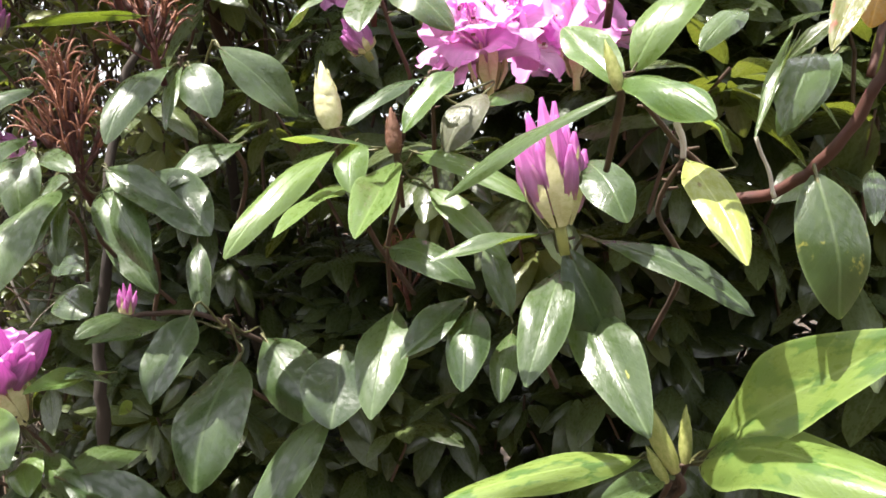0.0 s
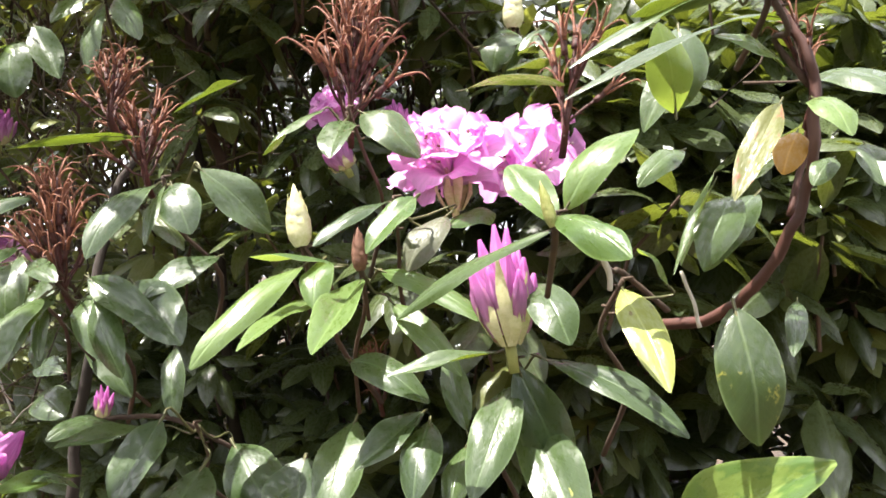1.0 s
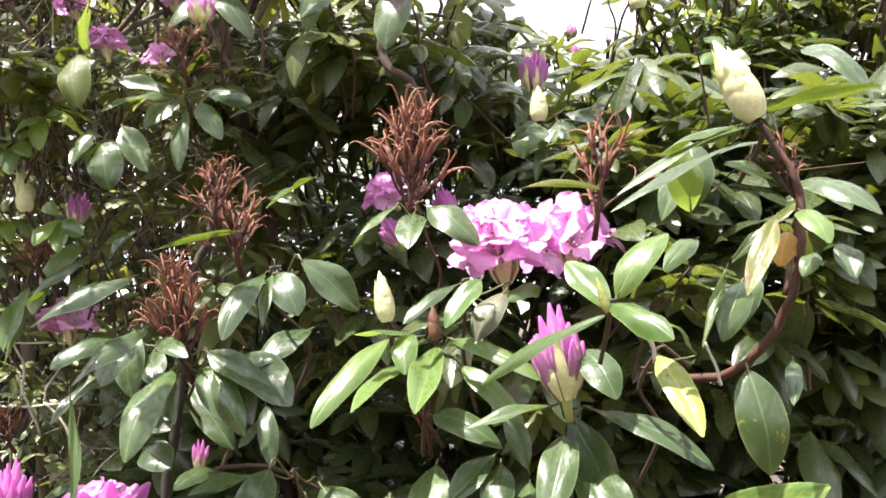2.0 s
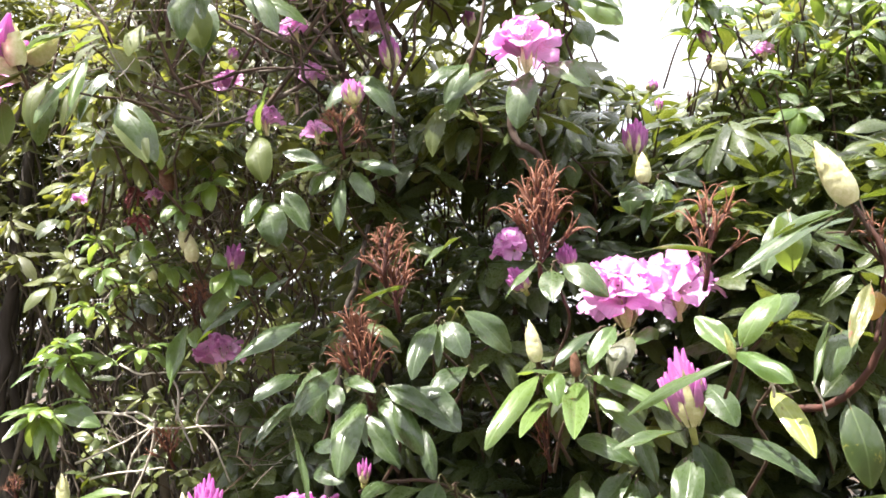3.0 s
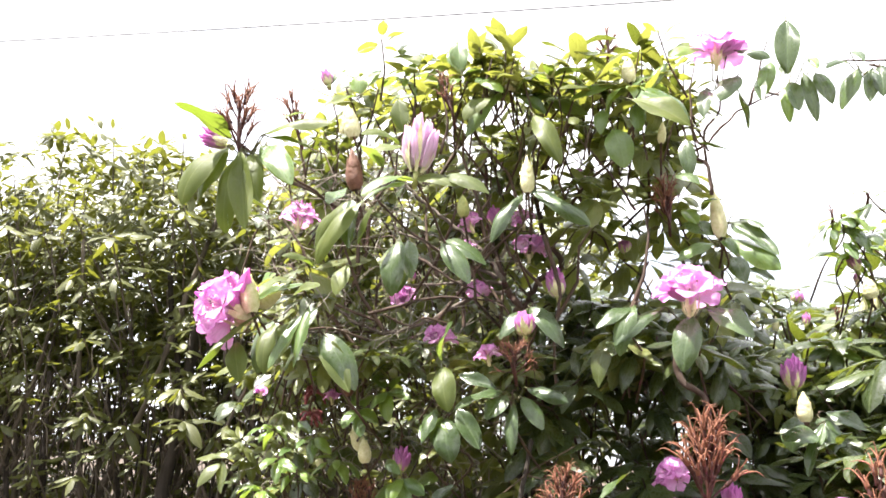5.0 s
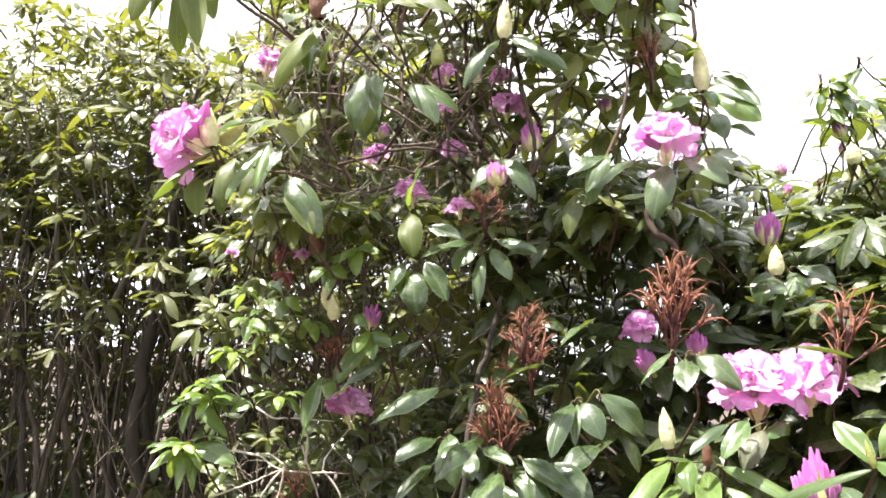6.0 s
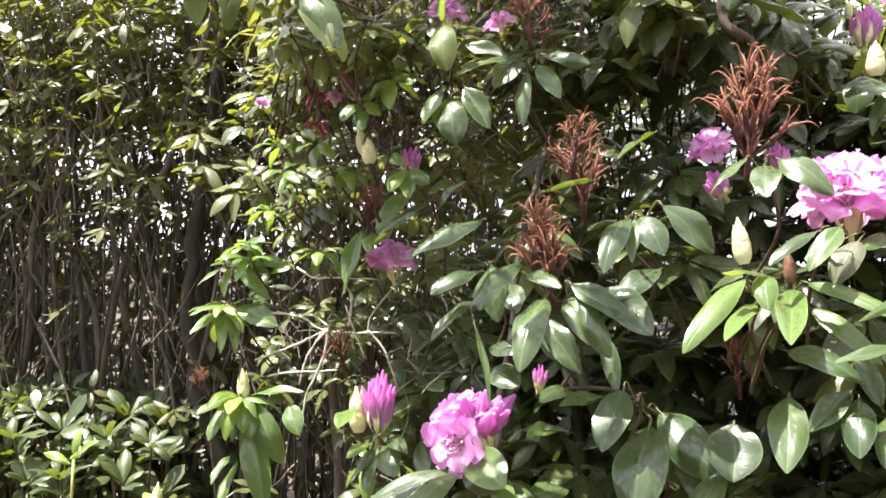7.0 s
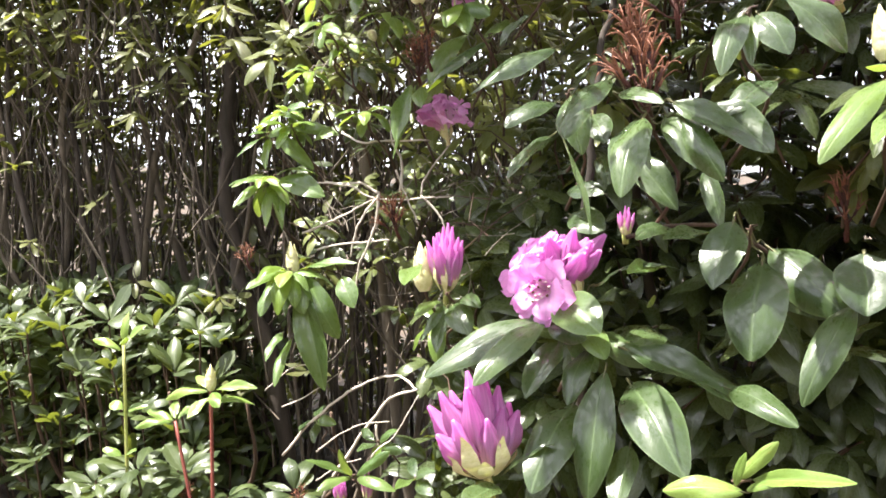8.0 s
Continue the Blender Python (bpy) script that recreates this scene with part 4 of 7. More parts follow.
leaf(s, (-0.238, 0.880, 1.268), (-0.289, 0.769, 1.266), 0.027)
leaf(s, (-0.298, 0.900, 1.121), (-0.329, 0.805, 1.117), 0.044)
leaf(s, (-0.410, 0.860, 1.129), (-0.369, 0.812, 1.089), 0.036)
leaf(s, (-0.252, 0.950, 1.349), (-0.227, 0.901, 1.274), 0.028, paint=GREEN_LEAF)
# topmost leaves seen early
s = shoot((-0.036, 0.850, 1.612))
leaf(s, (-0.039, 0.850, 1.603), (-0.039, 0.792, 1.555), 0.041)
leaf(s, (-0.021, 0.850, 1.612), (0.044, 0.826, 1.563), 0.046)
leaf(s, (-0.063, 0.850, 1.614), (-0.109, 0.801, 1.558), 0.024, roll=30)
leaf(s, (-0.192, 0.950, 1.667), (-0.240, 0.888, 1.616), 0.024, roll=40)
leaf(s, (0.088, 0.800, 1.626), (0.182, 0.743, 1.619), 0.019, roll=-50)
leaf(s, (0.302, 0.660, 1.650), (0.176, 0.624, 1.578), 0.018, roll=20)
leaf(s, (0.281, 0.750, 1.673), (0.281, 0.728, 1.597), 0.048)
leaf(s, (0.312, 0.850, 1.688), (0.264, 0.819, 1.592), 0.040)
# pink trusses of the main bush
flower_truss((0.075, 0.900, 1.536), (0.064, 0.900, 1.637), 0.158)
flower_truss((0.169, 0.980, 1.557), (0.163, 0.980, 1.637), 0.133)
flower_truss((-0.100, 1.113, 1.655), (-0.128, 1.090, 1.690), 0.074)
opening_bud((-0.008, 1.020, 1.618), (-0.014, 1.015, 1.662), 0.040, cover=0.4)
opening_bud((-0.085, 1.090, 1.585), (-0.110, 1.080, 1.625), 0.046, cover=0.4)
seed_head((-0.056, 0.955, 1.631), (-0.051, 0.955, 1.798), 0.168)
seed_head((0.190, 0.840, 1.600), (0.203, 0.840, 1.716), 0.135, count=9)
bud((0.309, 0.600, 1.663), (0.269, 0.600, 1.742), 0.043)
s = shoot((0.307, 0.600, 1.661), (0.354, 0.630, 1.593))
leaf(s, (0.304, 0.600, 1.657), (0.174, 0.569, 1.587), 0.022, roll=45)
leaf(s, (0.290, 0.600, 1.656), (0.216, 0.577, 1.626), 0.022, roll=35)
leaf(s, (0.316, 0.600, 1.668), (0.370, 0.485, 1.662), 0.021, roll=-45)
leaf(s, (0.375, 0.660, 1.750), (0.413, 0.597, 1.681), 0.035)
leaf(s, (0.349, 0.660, 1.653), (0.282, 0.631, 1.636), 0.020, roll=40)
branch([(0.318, 0.620, 1.663), (0.335, 0.620, 1.637), (0.351, 0.620, 1.599), (0.354, 0.620, 1.557), (0.351, 0.630, 1.514), (0.340, 0.650, 1.468), (0.315, 0.690, 1.425), (0.270, 0.760, 1.405)], 0.0034, 0.0048, RED_BARK, "smooth bare red-brown stem")
leaf(s, (0.382, 0.700, 1.619), (0.425, 0.613, 1.575), 0.041)
# hanging leaf with the bud behind the main truss
s = shoot((0.138, 1.080, 1.776))
leaf(s, (0.162, 1.080, 1.773), (0.124, 1.046, 1.676), 0.033, roll=20)
leaf(s, (0.090, 1.080, 1.752), (0.141, 1.027, 1.741), 0.053)
bud((0.131, 1.080, 1.776), (0.129, 1.080, 1.835), 0.037)
# shaded shoots left of the main truss
s = shoot((-0.328, 0.800, 1.442))
leaf(s, (-0.360, 0.800, 1.457), (-0.403, 0.709, 1.395), 0.039)
leaf(s, (-0.244, 0.820, 1.426), (-0.173, 0.779, 1.369), 0.055)
leaf(s, (-0.295, 0.830, 1.417), (-0.243, 0.784, 1.345), 0.048)
leaf(s, (-0.171, 0.860, 1.457), (-0.224, 0.802, 1.412), 0.041)
leaf(s, (-0.404, 0.860, 1.440), (-0.418, 0.809, 1.386), 0.043)
leaf(s, (-0.399, 0.700, 1.388), (-0.347, 0.617, 1.281), 0.010, roll=-75, paint=GREEN_LEAF)
leaf(s, (-0.317, 0.780, 1.409), (-0.329, 0.688, 1.318), 0.042)
leaf(s, (-0.474, 1.000, 1.527), (-0.581, 0.925, 1.454), 0.047)
# big low truss and the long leaves under it
flower_truss((-0.419, 0.850, 1.186), (-0.445, 0.820, 1.256), 0.143, side=(1,0,0.3))
opening_bud((-0.497, 0.760, 0.956), (-0.531, 0.760, 1.093), 0.120)
opening_bud((-0.641, 1.000, 1.152), (-0.640, 1.000, 1.252), 0.056)
bud((-0.678, 1.000, 1.149), (-0.688, 1.000, 1.232), 0.042)
s = shoot((-0.409, 0.840, 1.166))
leaf(s, (-0.420, 0.800, 1.182), (-0.356, 0.752, 1.152), 0.061, paint=SUNLIT_TONE_LEAF)
leaf(s, (-0.370, 0.820, 1.201), (-0.262, 0.765, 1.231), 0.036, roll=-35)
leaf(s, (-0.434, 0.800, 1.156), (-0.572, 0.726, 1.083), 0.045)
leaf(s, (-0.434, 0.800, 1.152), (-0.495, 0.690, 1.090), 0.038)
leaf(s, (-0.423, 0.840, 1.119), (-0.450, 0.767, 1.058), 0.044)
leaf(s, (-0.382, 0.840, 1.115), (-0.398, 0.774, 1.054), 0.034)
leaf(s, (-0.379, 0.840, 1.134), (-0.300, 0.790, 1.109), 0.034)
leaf(s, (-0.329, 0.800, 1.124), (-0.183, 0.782, 1.072), 0.056, roll=-25)
leaf(s, (-0.322, 0.780, 1.087), (-0.248, 0.669, 1.018), 0.068)
leaf(s, (-0.356, 0.800, 1.093), (-0.363, 0.737, 0.946), 0.054)
leaf(s, (-0.398, 0.820, 1.042), (-0.425, 0.702, 0.963), 0.062)
leaf(s, (-0.322, 0.800, 1.002), (-0.327, 0.721, 0.945), 0.038)
leaf(s, (-0.208, 0.780, 1.092), (-0.137, 0.706, 1.077), 0.036)
leaf(s, (-0.439, 0.840, 1.137), (-0.379, 0.794, 1.135), 0.030)
leaf(s, (-0.065, 0.850, 1.252), (-0.065, 0.801, 1.186), 0.073)
leaf(s, (-0.073, 0.850, 1.191), (-0.130, 0.759, 1.086), 0.040)
leaf(s, (-0.444, 1.000, 1.280), (-0.386, 0.957, 1.259), 0.051)
leaf(s, (-0.470, 0.740, 0.966), (-0.401, 0.730, 1.018), 0.018, roll=-40)
leaf(s, (-0.477, 0.740, 0.950), (-0.498, 0.668, 0.946), 0.043)
# fresh pale sprout low by the path
s = shoot((-0.194, 0.550, 1.062))
leaf(s, (-0.192, 0.550, 1.057), (-0.262, 0.543, 1.051), 0.024, paint=FRESH_LEAF)
leaf(s, (-0.196, 0.550, 1.068), (-0.165, 0.537, 1.112), 0.014, paint=FRESH_LEAF)
leaf(s, (-0.183, 0.550, 1.070), (-0.109, 0.483, 1.102), 0.018, paint=FRESH_LEAF)
leaf(s, (-0.189, 0.550, 1.059), (-0.157, 0.533, 1.077), 0.010, paint=FRESH_LEAF)
leaf(s, (-0.199, 0.550, 1.062), (-0.191, 0.537, 1.099), 0.010, paint=FRESH_LEAF)
# small-leaved rosettes at the far end of the bush
s = shoot((-1.265, 1.500, 1.320))
leaf(s, (-1.260, 1.500, 1.320), (-1.311, 1.391, 1.298), 0.030, roll=30, paint=SUNLIT_TONE_LEAF)
leaf(s, (-1.249, 1.500, 1.316), (-1.124, 1.495, 1.278), 0.060, paint=SUNLIT_TONE_LEAF)
leaf(s, (-1.269, 1.500, 1.313), (-1.249, 1.436, 1.205), 0.027, paint=SUNLIT_TONE_LEAF)
leaf(s, (-1.254, 1.500, 1.306), (-1.213, 1.451, 1.201), 0.033, paint=SUNLIT_TONE_LEAF)
leaf(s, (-1.276, 1.500, 1.313), (-1.313, 1.398, 1.250), 0.030, paint=SUNLIT_TONE_LEAF)
leaf(s, (-1.257, 1.500, 1.327), (-1.141, 1.501, 1.325), 0.035, roll=-40, paint=SUNLIT_TONE_LEAF)
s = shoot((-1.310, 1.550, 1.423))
leaf(s, (-1.310, 1.550, 1.423), (-1.346, 1.467, 1.369), 0.028, roll=20, paint=SUNLIT_TONE_LEAF)
leaf(s, (-1.310, 1.550, 1.423), (-1.224, 1.552, 1.437), 0.042, paint=SUNLIT_TONE_LEAF)
leaf(s, (-1.306, 1.550, 1.416), (-1.294, 1.510, 1.340), 0.031, paint=SUNLIT_TONE_LEAF)
leaf(s, (-1.286, 1.550, 1.423), (-1.176, 1.535, 1.341), 0.039, paint=SUNLIT_TONE_LEAF)
leaf(s, (-1.270, 1.550, 1.478), (-1.197, 1.534, 1.490), 0.053, paint=SUNLIT_TONE_LEAF)
leaf(s, (-1.238, 1.550, 1.437), (-1.114, 1.549, 1.423), 0.044, paint=SUNLIT_TONE_LEAF)
leaf(s, (-1.176, 1.550, 1.416), (-1.111, 1.513, 1.421), 0.055, paint=SUNLIT_TONE_LEAF)
leaf(s, (-1.302, 1.550, 1.430), (-1.320, 1.478, 1.420), 0.022, paint=SUNLIT_TONE_LEAF)
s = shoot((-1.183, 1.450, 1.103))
leaf(s, (-1.190, 1.450, 1.102), (-1.239, 1.335, 1.072), 0.032, paint=SUNLIT_TONE_LEAF)
leaf(s, (-1.168, 1.450, 1.106), (-1.020, 1.453, 1.129), 0.032, roll=-30, paint=SUNLIT_TONE_LEAF)
leaf(s, (-1.175, 1.450, 1.096), (-1.129, 1.402, 1.012), 0.053, paint=SUNLIT_TONE_LEAF)
leaf(s, (-1.195, 1.450, 1.088), (-1.170, 1.388, 1.004), 0.035, paint=SUNLIT_TONE_LEAF)
leaf(s, (-1.168, 1.450, 1.090), (-1.083, 1.415, 0.834), 0.069, paint=SUNLIT_TONE_LEAF)
leaf(s, (-1.145, 1.450, 1.091), (-1.068, 1.456, 0.949), 0.058, paint=SUNLIT_TONE_LEAF)
leaf(s, (-1.057, 1.450, 1.096), (-1.010, 1.417, 1.032), 0.052, paint=SUNLIT_TONE_LEAF)
leaf(s, (-1.214, 1.450, 1.087), (-1.219, 1.360, 1.007), 0.040, paint=SUNLIT_TONE_LEAF)
leaf(s, (-1.215, 1.450, 0.951), (-1.218, 1.380, 0.898), 0.032, paint=SUNLIT_TONE_LEAF)
leaf(s, (-1.192, 1.450, 0.940), (-1.177, 1.349, 0.850), 0.027, paint=SUNLIT_TONE_LEAF)
bud((-1.183, 1.450, 1.096), (-1.193, 1.450, 1.176), 0.040)
for at, count, long in (((-1.242, 1.53, 1.478), 9, 0.075), ((-1.215, 1.50, 1.440), 8, 0.070), ((-1.275, 1.48, 1.306), 10, 0.085), ((-1.183, 1.43, 1.105), 12, 0.105), ((-1.16, 1.50, 1.57), 8, 0.065), ((-1.06, 1.48, 1.62), 8, 0.065), ((-0.98, 1.42, 1.47), 7, 0.070), ((-1.12, 1.45, 1.73), 8, 0.062), ((-0.90, 1.35, 1.66), 7, 0.065), ((-0.66, 1.02, 1.10), 7, 0.075)):
    hanging_whorl(at, count, long)
s = shoot((-0.871, 1.400, 1.534))
leaf(s, (-0.858, 1.400, 1.522), (-0.902, 1.383, 1.365), 0.029, paint=SUNLIT_TONE_LEAF)
leaf(s, (-0.867, 1.400, 1.522), (-0.873, 1.332, 1.401), 0.043, paint=SUNLIT_TONE_LEAF)
leaf(s, (-0.740, 1.400, 1.622), (-0.794, 1.317, 1.512), 0.046, paint=SUNLIT_TONE_LEAF)
leaf(s, (-0.845, 1.400, 1.516), (-0.823, 1.345, 1.470), 0.036, paint=SUNLIT_TONE_LEAF)
leaf(s, (-0.704, 1.400, 1.620), (-0.644, 1.355, 1.621), 0.057, paint=SUNLIT_TONE_LEAF)
bud((-1.010, 1.500, 1.656), (-0.996, 1.500, 1.630), 0.028)
flower_truss((-0.805, 1.450, 1.424), (-0.816, 1.450, 1.490), 0.122)
seed_head((-0.852, 1.400, 1.545), (-0.846, 1.400, 1.626), 0.101)
seed_head((-0.918, 1.440, 1.209), (-0.931, 1.430, 1.290), 0.108)
seed_head((-1.340, 1.500, 1.102), (-1.352, 1.500, 1.158), 0.063)
branch([(-1.218, 1.450, 0.652), (-1.110, 1.450, 0.770), (-1.007, 1.450, 0.846), (-0.922, 1.450, 0.877), (-0.849, 1.400, 0.865)], 0.0035, 0.0025, DEAD_WOOD, "bare grey dead twig")
branch([(-1.084, 1.400, 0.583), (-0.983, 1.400, 0.746), (-0.914, 1.400, 0.832), (-0.846, 1.400, 0.867)], 0.0040, 0.003, DEAD_WOOD, "bare grey dead twig")
branch([(-0.948, 1.400, 0.774), (-0.938, 1.400, 0.713), (-0.933, 1.400, 0.655)], 0.0028, 0.002, DEAD_WOOD, "bare grey dead twig")
branch([(-1.082, 1.500, 1.427), (-1.031, 1.500, 1.407), (-0.988, 1.500, 1.407), (-0.863, 1.500, 1.407)], 0.0030, 0.002, DEAD_WOOD, "bare grey dead twig")
branch([(-1.127, 1.500, 1.312), (-1.060, 1.500, 1.303), (-0.995, 1.500, 1.275), (-0.808, 1.500, 1.284)], 0.0030, 0.002, DEAD_WOOD, "bare grey dead twig")
branch([(-1.188, 1.500, 1.189), (-1.090, 1.500, 1.229), (-0.995, 1.500, 1.275)], 0.0032, 0.002, DEAD_WOOD, "bare grey dead twig")
branch([(-0.995, 1.500, 1.275), (-1.038, 1.500, 1.211), (-1.060, 1.500, 1.137)], 0.0032, 0.002, DEAD_WOOD, "bare grey dead twig")
branch([(-1.150, 1.500, 1.150), (-1.060, 1.500, 1.170), (-0.959, 1.500, 1.181)], 0.0028, 0.002, DEAD_WOOD, "bare grey dead twig")
branch([(-0.945, 1.500, 1.343), (-0.917, 1.500, 1.280), (-0.889, 1.500, 1.216)], 0.0028, 0.002, DEAD_WOOD, "bare grey dead twig")
branch([(-0.987, 1.500, 1.288), (-1.040, 1.500, 1.308), (-1.188, 1.500, 1.308)], 0.0032, 0.0022, DEAD_WOOD, "bare grey dead twig")
branch([(-0.933, 1.500, 1.292), (-0.930, 1.500, 1.362), (-0.957, 1.500, 1.410), (-0.962, 1.500, 1.455)], 0.0034, 0.0020, DEAD_WOOD, "bare grey dead twig")
branch([(-0.882, 1.500, 1.286), (-0.833, 1.500, 1.231), (-0.800, 1.510, 1.150)], 0.0030, 0.0020, DEAD_WOOD, "bare grey dead twig")
branch([(-0.882, 1.500, 1.286), (-0.867, 1.500, 1.332), (-0.812, 1.500, 1.405)], 0.0028, 0.0018, DEAD_WOOD, "bare grey dead twig")
branch([(-0.987, 1.500, 1.288), (-1.000, 1.500, 1.200), (-1.036, 1.500, 1.122), (-1.050, 1.500, 1.020)], 0.0036, 0.0024, DEAD_WOOD, "bare grey dead twig")
# the arching branch with the open truss at its end
flower_truss((-0.869, 0.730, 1.913), (-0.932, 0.710, 1.940), 0.130, side=(1,0.2,0.4))
bud((-0.841, 0.720, 1.913), (-0.866, 0.720, 1.999), 0.044)
bud((-0.851, 0.760, 1.935), (-0.799, 0.760, 1.977), 0.045)
leaf(s, (-1.184, 1.400, 2.095), (-1.126, 1.376, 2.136), 0.052, paint=FRESH_LEAF)
leaf(s, (-1.199, 1.400, 2.079), (-1.142, 1.363, 2.110), 0.040, paint=BACKLIT_TONE_LEAF)
leaf(s, (-0.776, 0.750, 1.902), (-0.797, 0.697, 1.853), 0.030, paint=OLIVE_LEAF)
leaf(s, (-0.800, 0.800, 1.964), (-0.734, 0.765, 1.972), 0.036, paint=OLIVE_LEAF)
leaf(s, (-0.772, 0.900, 1.884), (-0.746, 1.001, 1.806), 0.055, paint=SUNLIT_TONE_LEAF)
leaf(s, (-0.738, 0.900, 2.043), (-0.744, 0.868, 1.975), 0.040, paint=OLIVE_LEAF)
leaf(s, (-0.653, 0.920, 2.081), (-0.630, 0.903, 1.997), 0.056, paint=OLIVE_LEAF)
leaf(s, (-0.526, 0.950, 1.938), (-0.565, 1.027, 1.871), 0.037, paint=SUNLIT_TONE_LEAF)
leaf(s, (-0.544, 0.950, 1.850), (-0.519, 0.914, 1.762), 0.048, paint=OLIVE_LEAF)
s = shoot((-0.842, 0.730, 1.913), (-0.735, 1.050, 1.913))
leaf(s, (-0.833, 0.730, 1.913), (-0.895, 0.648, 1.804), 0.032, roll=30, paint=OLIVE_LEAF)
leaf(s, (-0.845, 0.730, 1.939), (-0.744, 0.716, 1.964), 0.028, paint=SUNLIT_TONE_LEAF)
leaf(s, (-0.799, 0.730, 1.898), (-0.791, 0.688, 1.803), 0.034, paint=OLIVE_LEAF)
leaf(s, (-0.872, 0.730, 1.862), (-0.846, 0.709, 1.790), 0.040, paint=OLIVE_LEAF)
leaf(s, (-0.746, 0.730, 1.918), (-0.769, 0.658, 1.809), 0.022, paint=SUNLIT_TONE_LEAF)
leaf(s, (-0.785, 0.730, 1.980), (-0.806, 0.672, 1.937), 0.040, paint=OLIVE_LEAF)
leaf(s, (-0.732, 0.730, 2.000), (-0.766, 0.663, 2.004), 0.030, paint=OLIVE_LEAF)
leaf(s, (-0.737, 0.730, 1.928), (-0.733, 0.678, 1.813), 0.024, paint=SUNLIT_TONE_LEAF)
# bare-topped shoot against the sky
s = shoot((-0.811, 0.550, 2.166), (-0.768, 0.950, 2.165))
leaf(s, (-0.825, 0.550, 2.177), (-0.855, 0.425, 2.188), 0.041, roll=15, paint=OLIVE_LEAF)
leaf(s, (-0.825, 0.550, 2.162), (-0.882, 0.520, 2.055), 0.060, paint=OLIVE_LEAF)
leaf(s, (-0.829, 0.550, 2.132), (-0.803, 0.538, 2.022), 0.018, roll=50, paint=SUNLIT_TONE_LEAF)
leaf(s, (-0.805, 0.550, 2.151), (-0.812, 0.545, 2.012), 0.046, paint=OLIVE_LEAF)
leaf(s, (-0.781, 0.550, 2.149), (-0.793, 0.560, 2.060), 0.040, paint=OLIVE_LEAF)
leaf(s, (-0.768, 0.550, 2.163), (-0.708, 0.554, 2.095), 0.044, paint=SUNLIT_TONE_LEAF)
leaf(s, (-0.762, 0.550, 2.183), (-0.640, 0.535, 2.190), 0.037, roll=-20, paint=OLIVE_LEAF)
leaf(s, (-0.754, 0.550, 2.177), (-0.678, 0.551, 2.154), 0.028, roll=-30, paint=OLIVE_LEAF)
seed_head((-0.809, 0.550, 2.166), (-0.823, 0.550, 2.290), 0.155, count=15)
opening_bud((-0.860, 0.600, 2.187), (-0.913, 0.600, 2.215), 0.035)
branch([(-0.779, 0.600, 2.169), (-0.778, 0.700, 2.161), (-0.754, 0.800, 2.151), (-0.729, 0.920, 2.142)], 0.0030, 0.0020)
s = shoot((-0.528, 0.620, 2.125), (-0.532, 1.000, 2.065))
leaf(s, (-0.525, 0.620, 2.118), (-0.590, 0.558, 2.074), 0.033, roll=20, paint=SUNLIT_TONE_LEAF)
leaf(s, (-0.520, 0.620, 2.122), (-0.449, 0.606, 2.101), 0.031, paint=OLIVE_LEAF)
leaf(s, (-0.471, 0.620, 2.123), (-0.395, 0.608, 2.087), 0.036, paint=OLIVE_LEAF)
leaf(s, (-0.537, 0.620, 2.113), (-0.592, 0.569, 2.067), 0.024, paint=SUNLIT_TONE_LEAF)
leaf(s, (-0.657, 0.680, 2.107), (-0.717, 0.692, 2.016), 0.041, paint=OLIVE_LEAF)
leaf(s, (-0.592, 0.620, 2.075), (-0.627, 0.660, 2.020), 0.037, paint=OLIVE_LEAF)
leaf(s, (-0.644, 0.620, 2.106), (-0.644, 0.560, 2.061), 0.034, paint=SUNLIT_TONE_LEAF)
leaf(s, (-0.579, 0.700, 2.215), (-0.628, 0.636, 2.212), 0.030, paint=OLIVE_LEAF)
leaf(s, (-0.585, 0.750, 2.230), (-0.629, 0.697, 2.201), 0.045, paint=OLIVE_LEAF)
leaf(s, (-0.615, 0.720, 2.182), (-0.632, 0.648, 2.196), 0.034, paint=SUNLIT_TONE_LEAF)
leaf(s, (-0.604, 0.800, 2.280), (-0.621, 0.804, 2.353), 0.036, paint=OLIVE_LEAF)
leaf(s, (-0.583, 0.720, 2.175), (-0.505, 0.698, 2.184), 0.024, paint=OLIVE_LEAF)
opening_bud((-0.520, 0.620, 2.130), (-0.512, 0.620, 2.228), 0.062, cover=0.95, club=PALE_CLUB)
bud((-0.655, 0.700, 2.132), (-0.669, 0.700, 2.215), 0.040, paint=BROWN_BUD)
bud((-0.725, 0.850, 2.295), (-0.745, 0.850, 2.372), 0.043)
# olive leaves that hang from the near shoots
s = shoot((-0.806, 0.560, 2.160), (-0.768, 0.950, 2.165))
leaf(s, (-0.837, 0.560, 2.166), (-0.860, 0.530, 2.059), 0.050, paint=OLIVE_LEAF)
leaf(s, (-0.805, 0.550, 2.154), (-0.764, 0.520, 2.011), 0.040, paint=OLIVE_LEAF)
leaf(s, (-0.793, 0.570, 2.158), (-0.757, 0.540, 2.063), 0.036, paint=OLIVE_LEAF)
leaf(s, (-0.752, 0.540, 2.158), (-0.678, 0.490, 2.072), 0.042, paint=SUNLIT_TONE_LEAF)
s = shoot((-0.590, 0.640, 2.085), (-0.540, 1.000, 2.065))
leaf(s, (-0.618, 0.640, 2.092), (-0.678, 0.610, 1.977), 0.040, paint=OLIVE_LEAF)
leaf(s, (-0.645, 0.660, 2.100), (-0.632, 0.630, 2.007), 0.036, paint=GREEN_LEAF)
leaf(s, (-0.584, 0.750, 2.052), (-0.582, 0.720, 1.944), 0.044, paint=GREEN_LEAF)
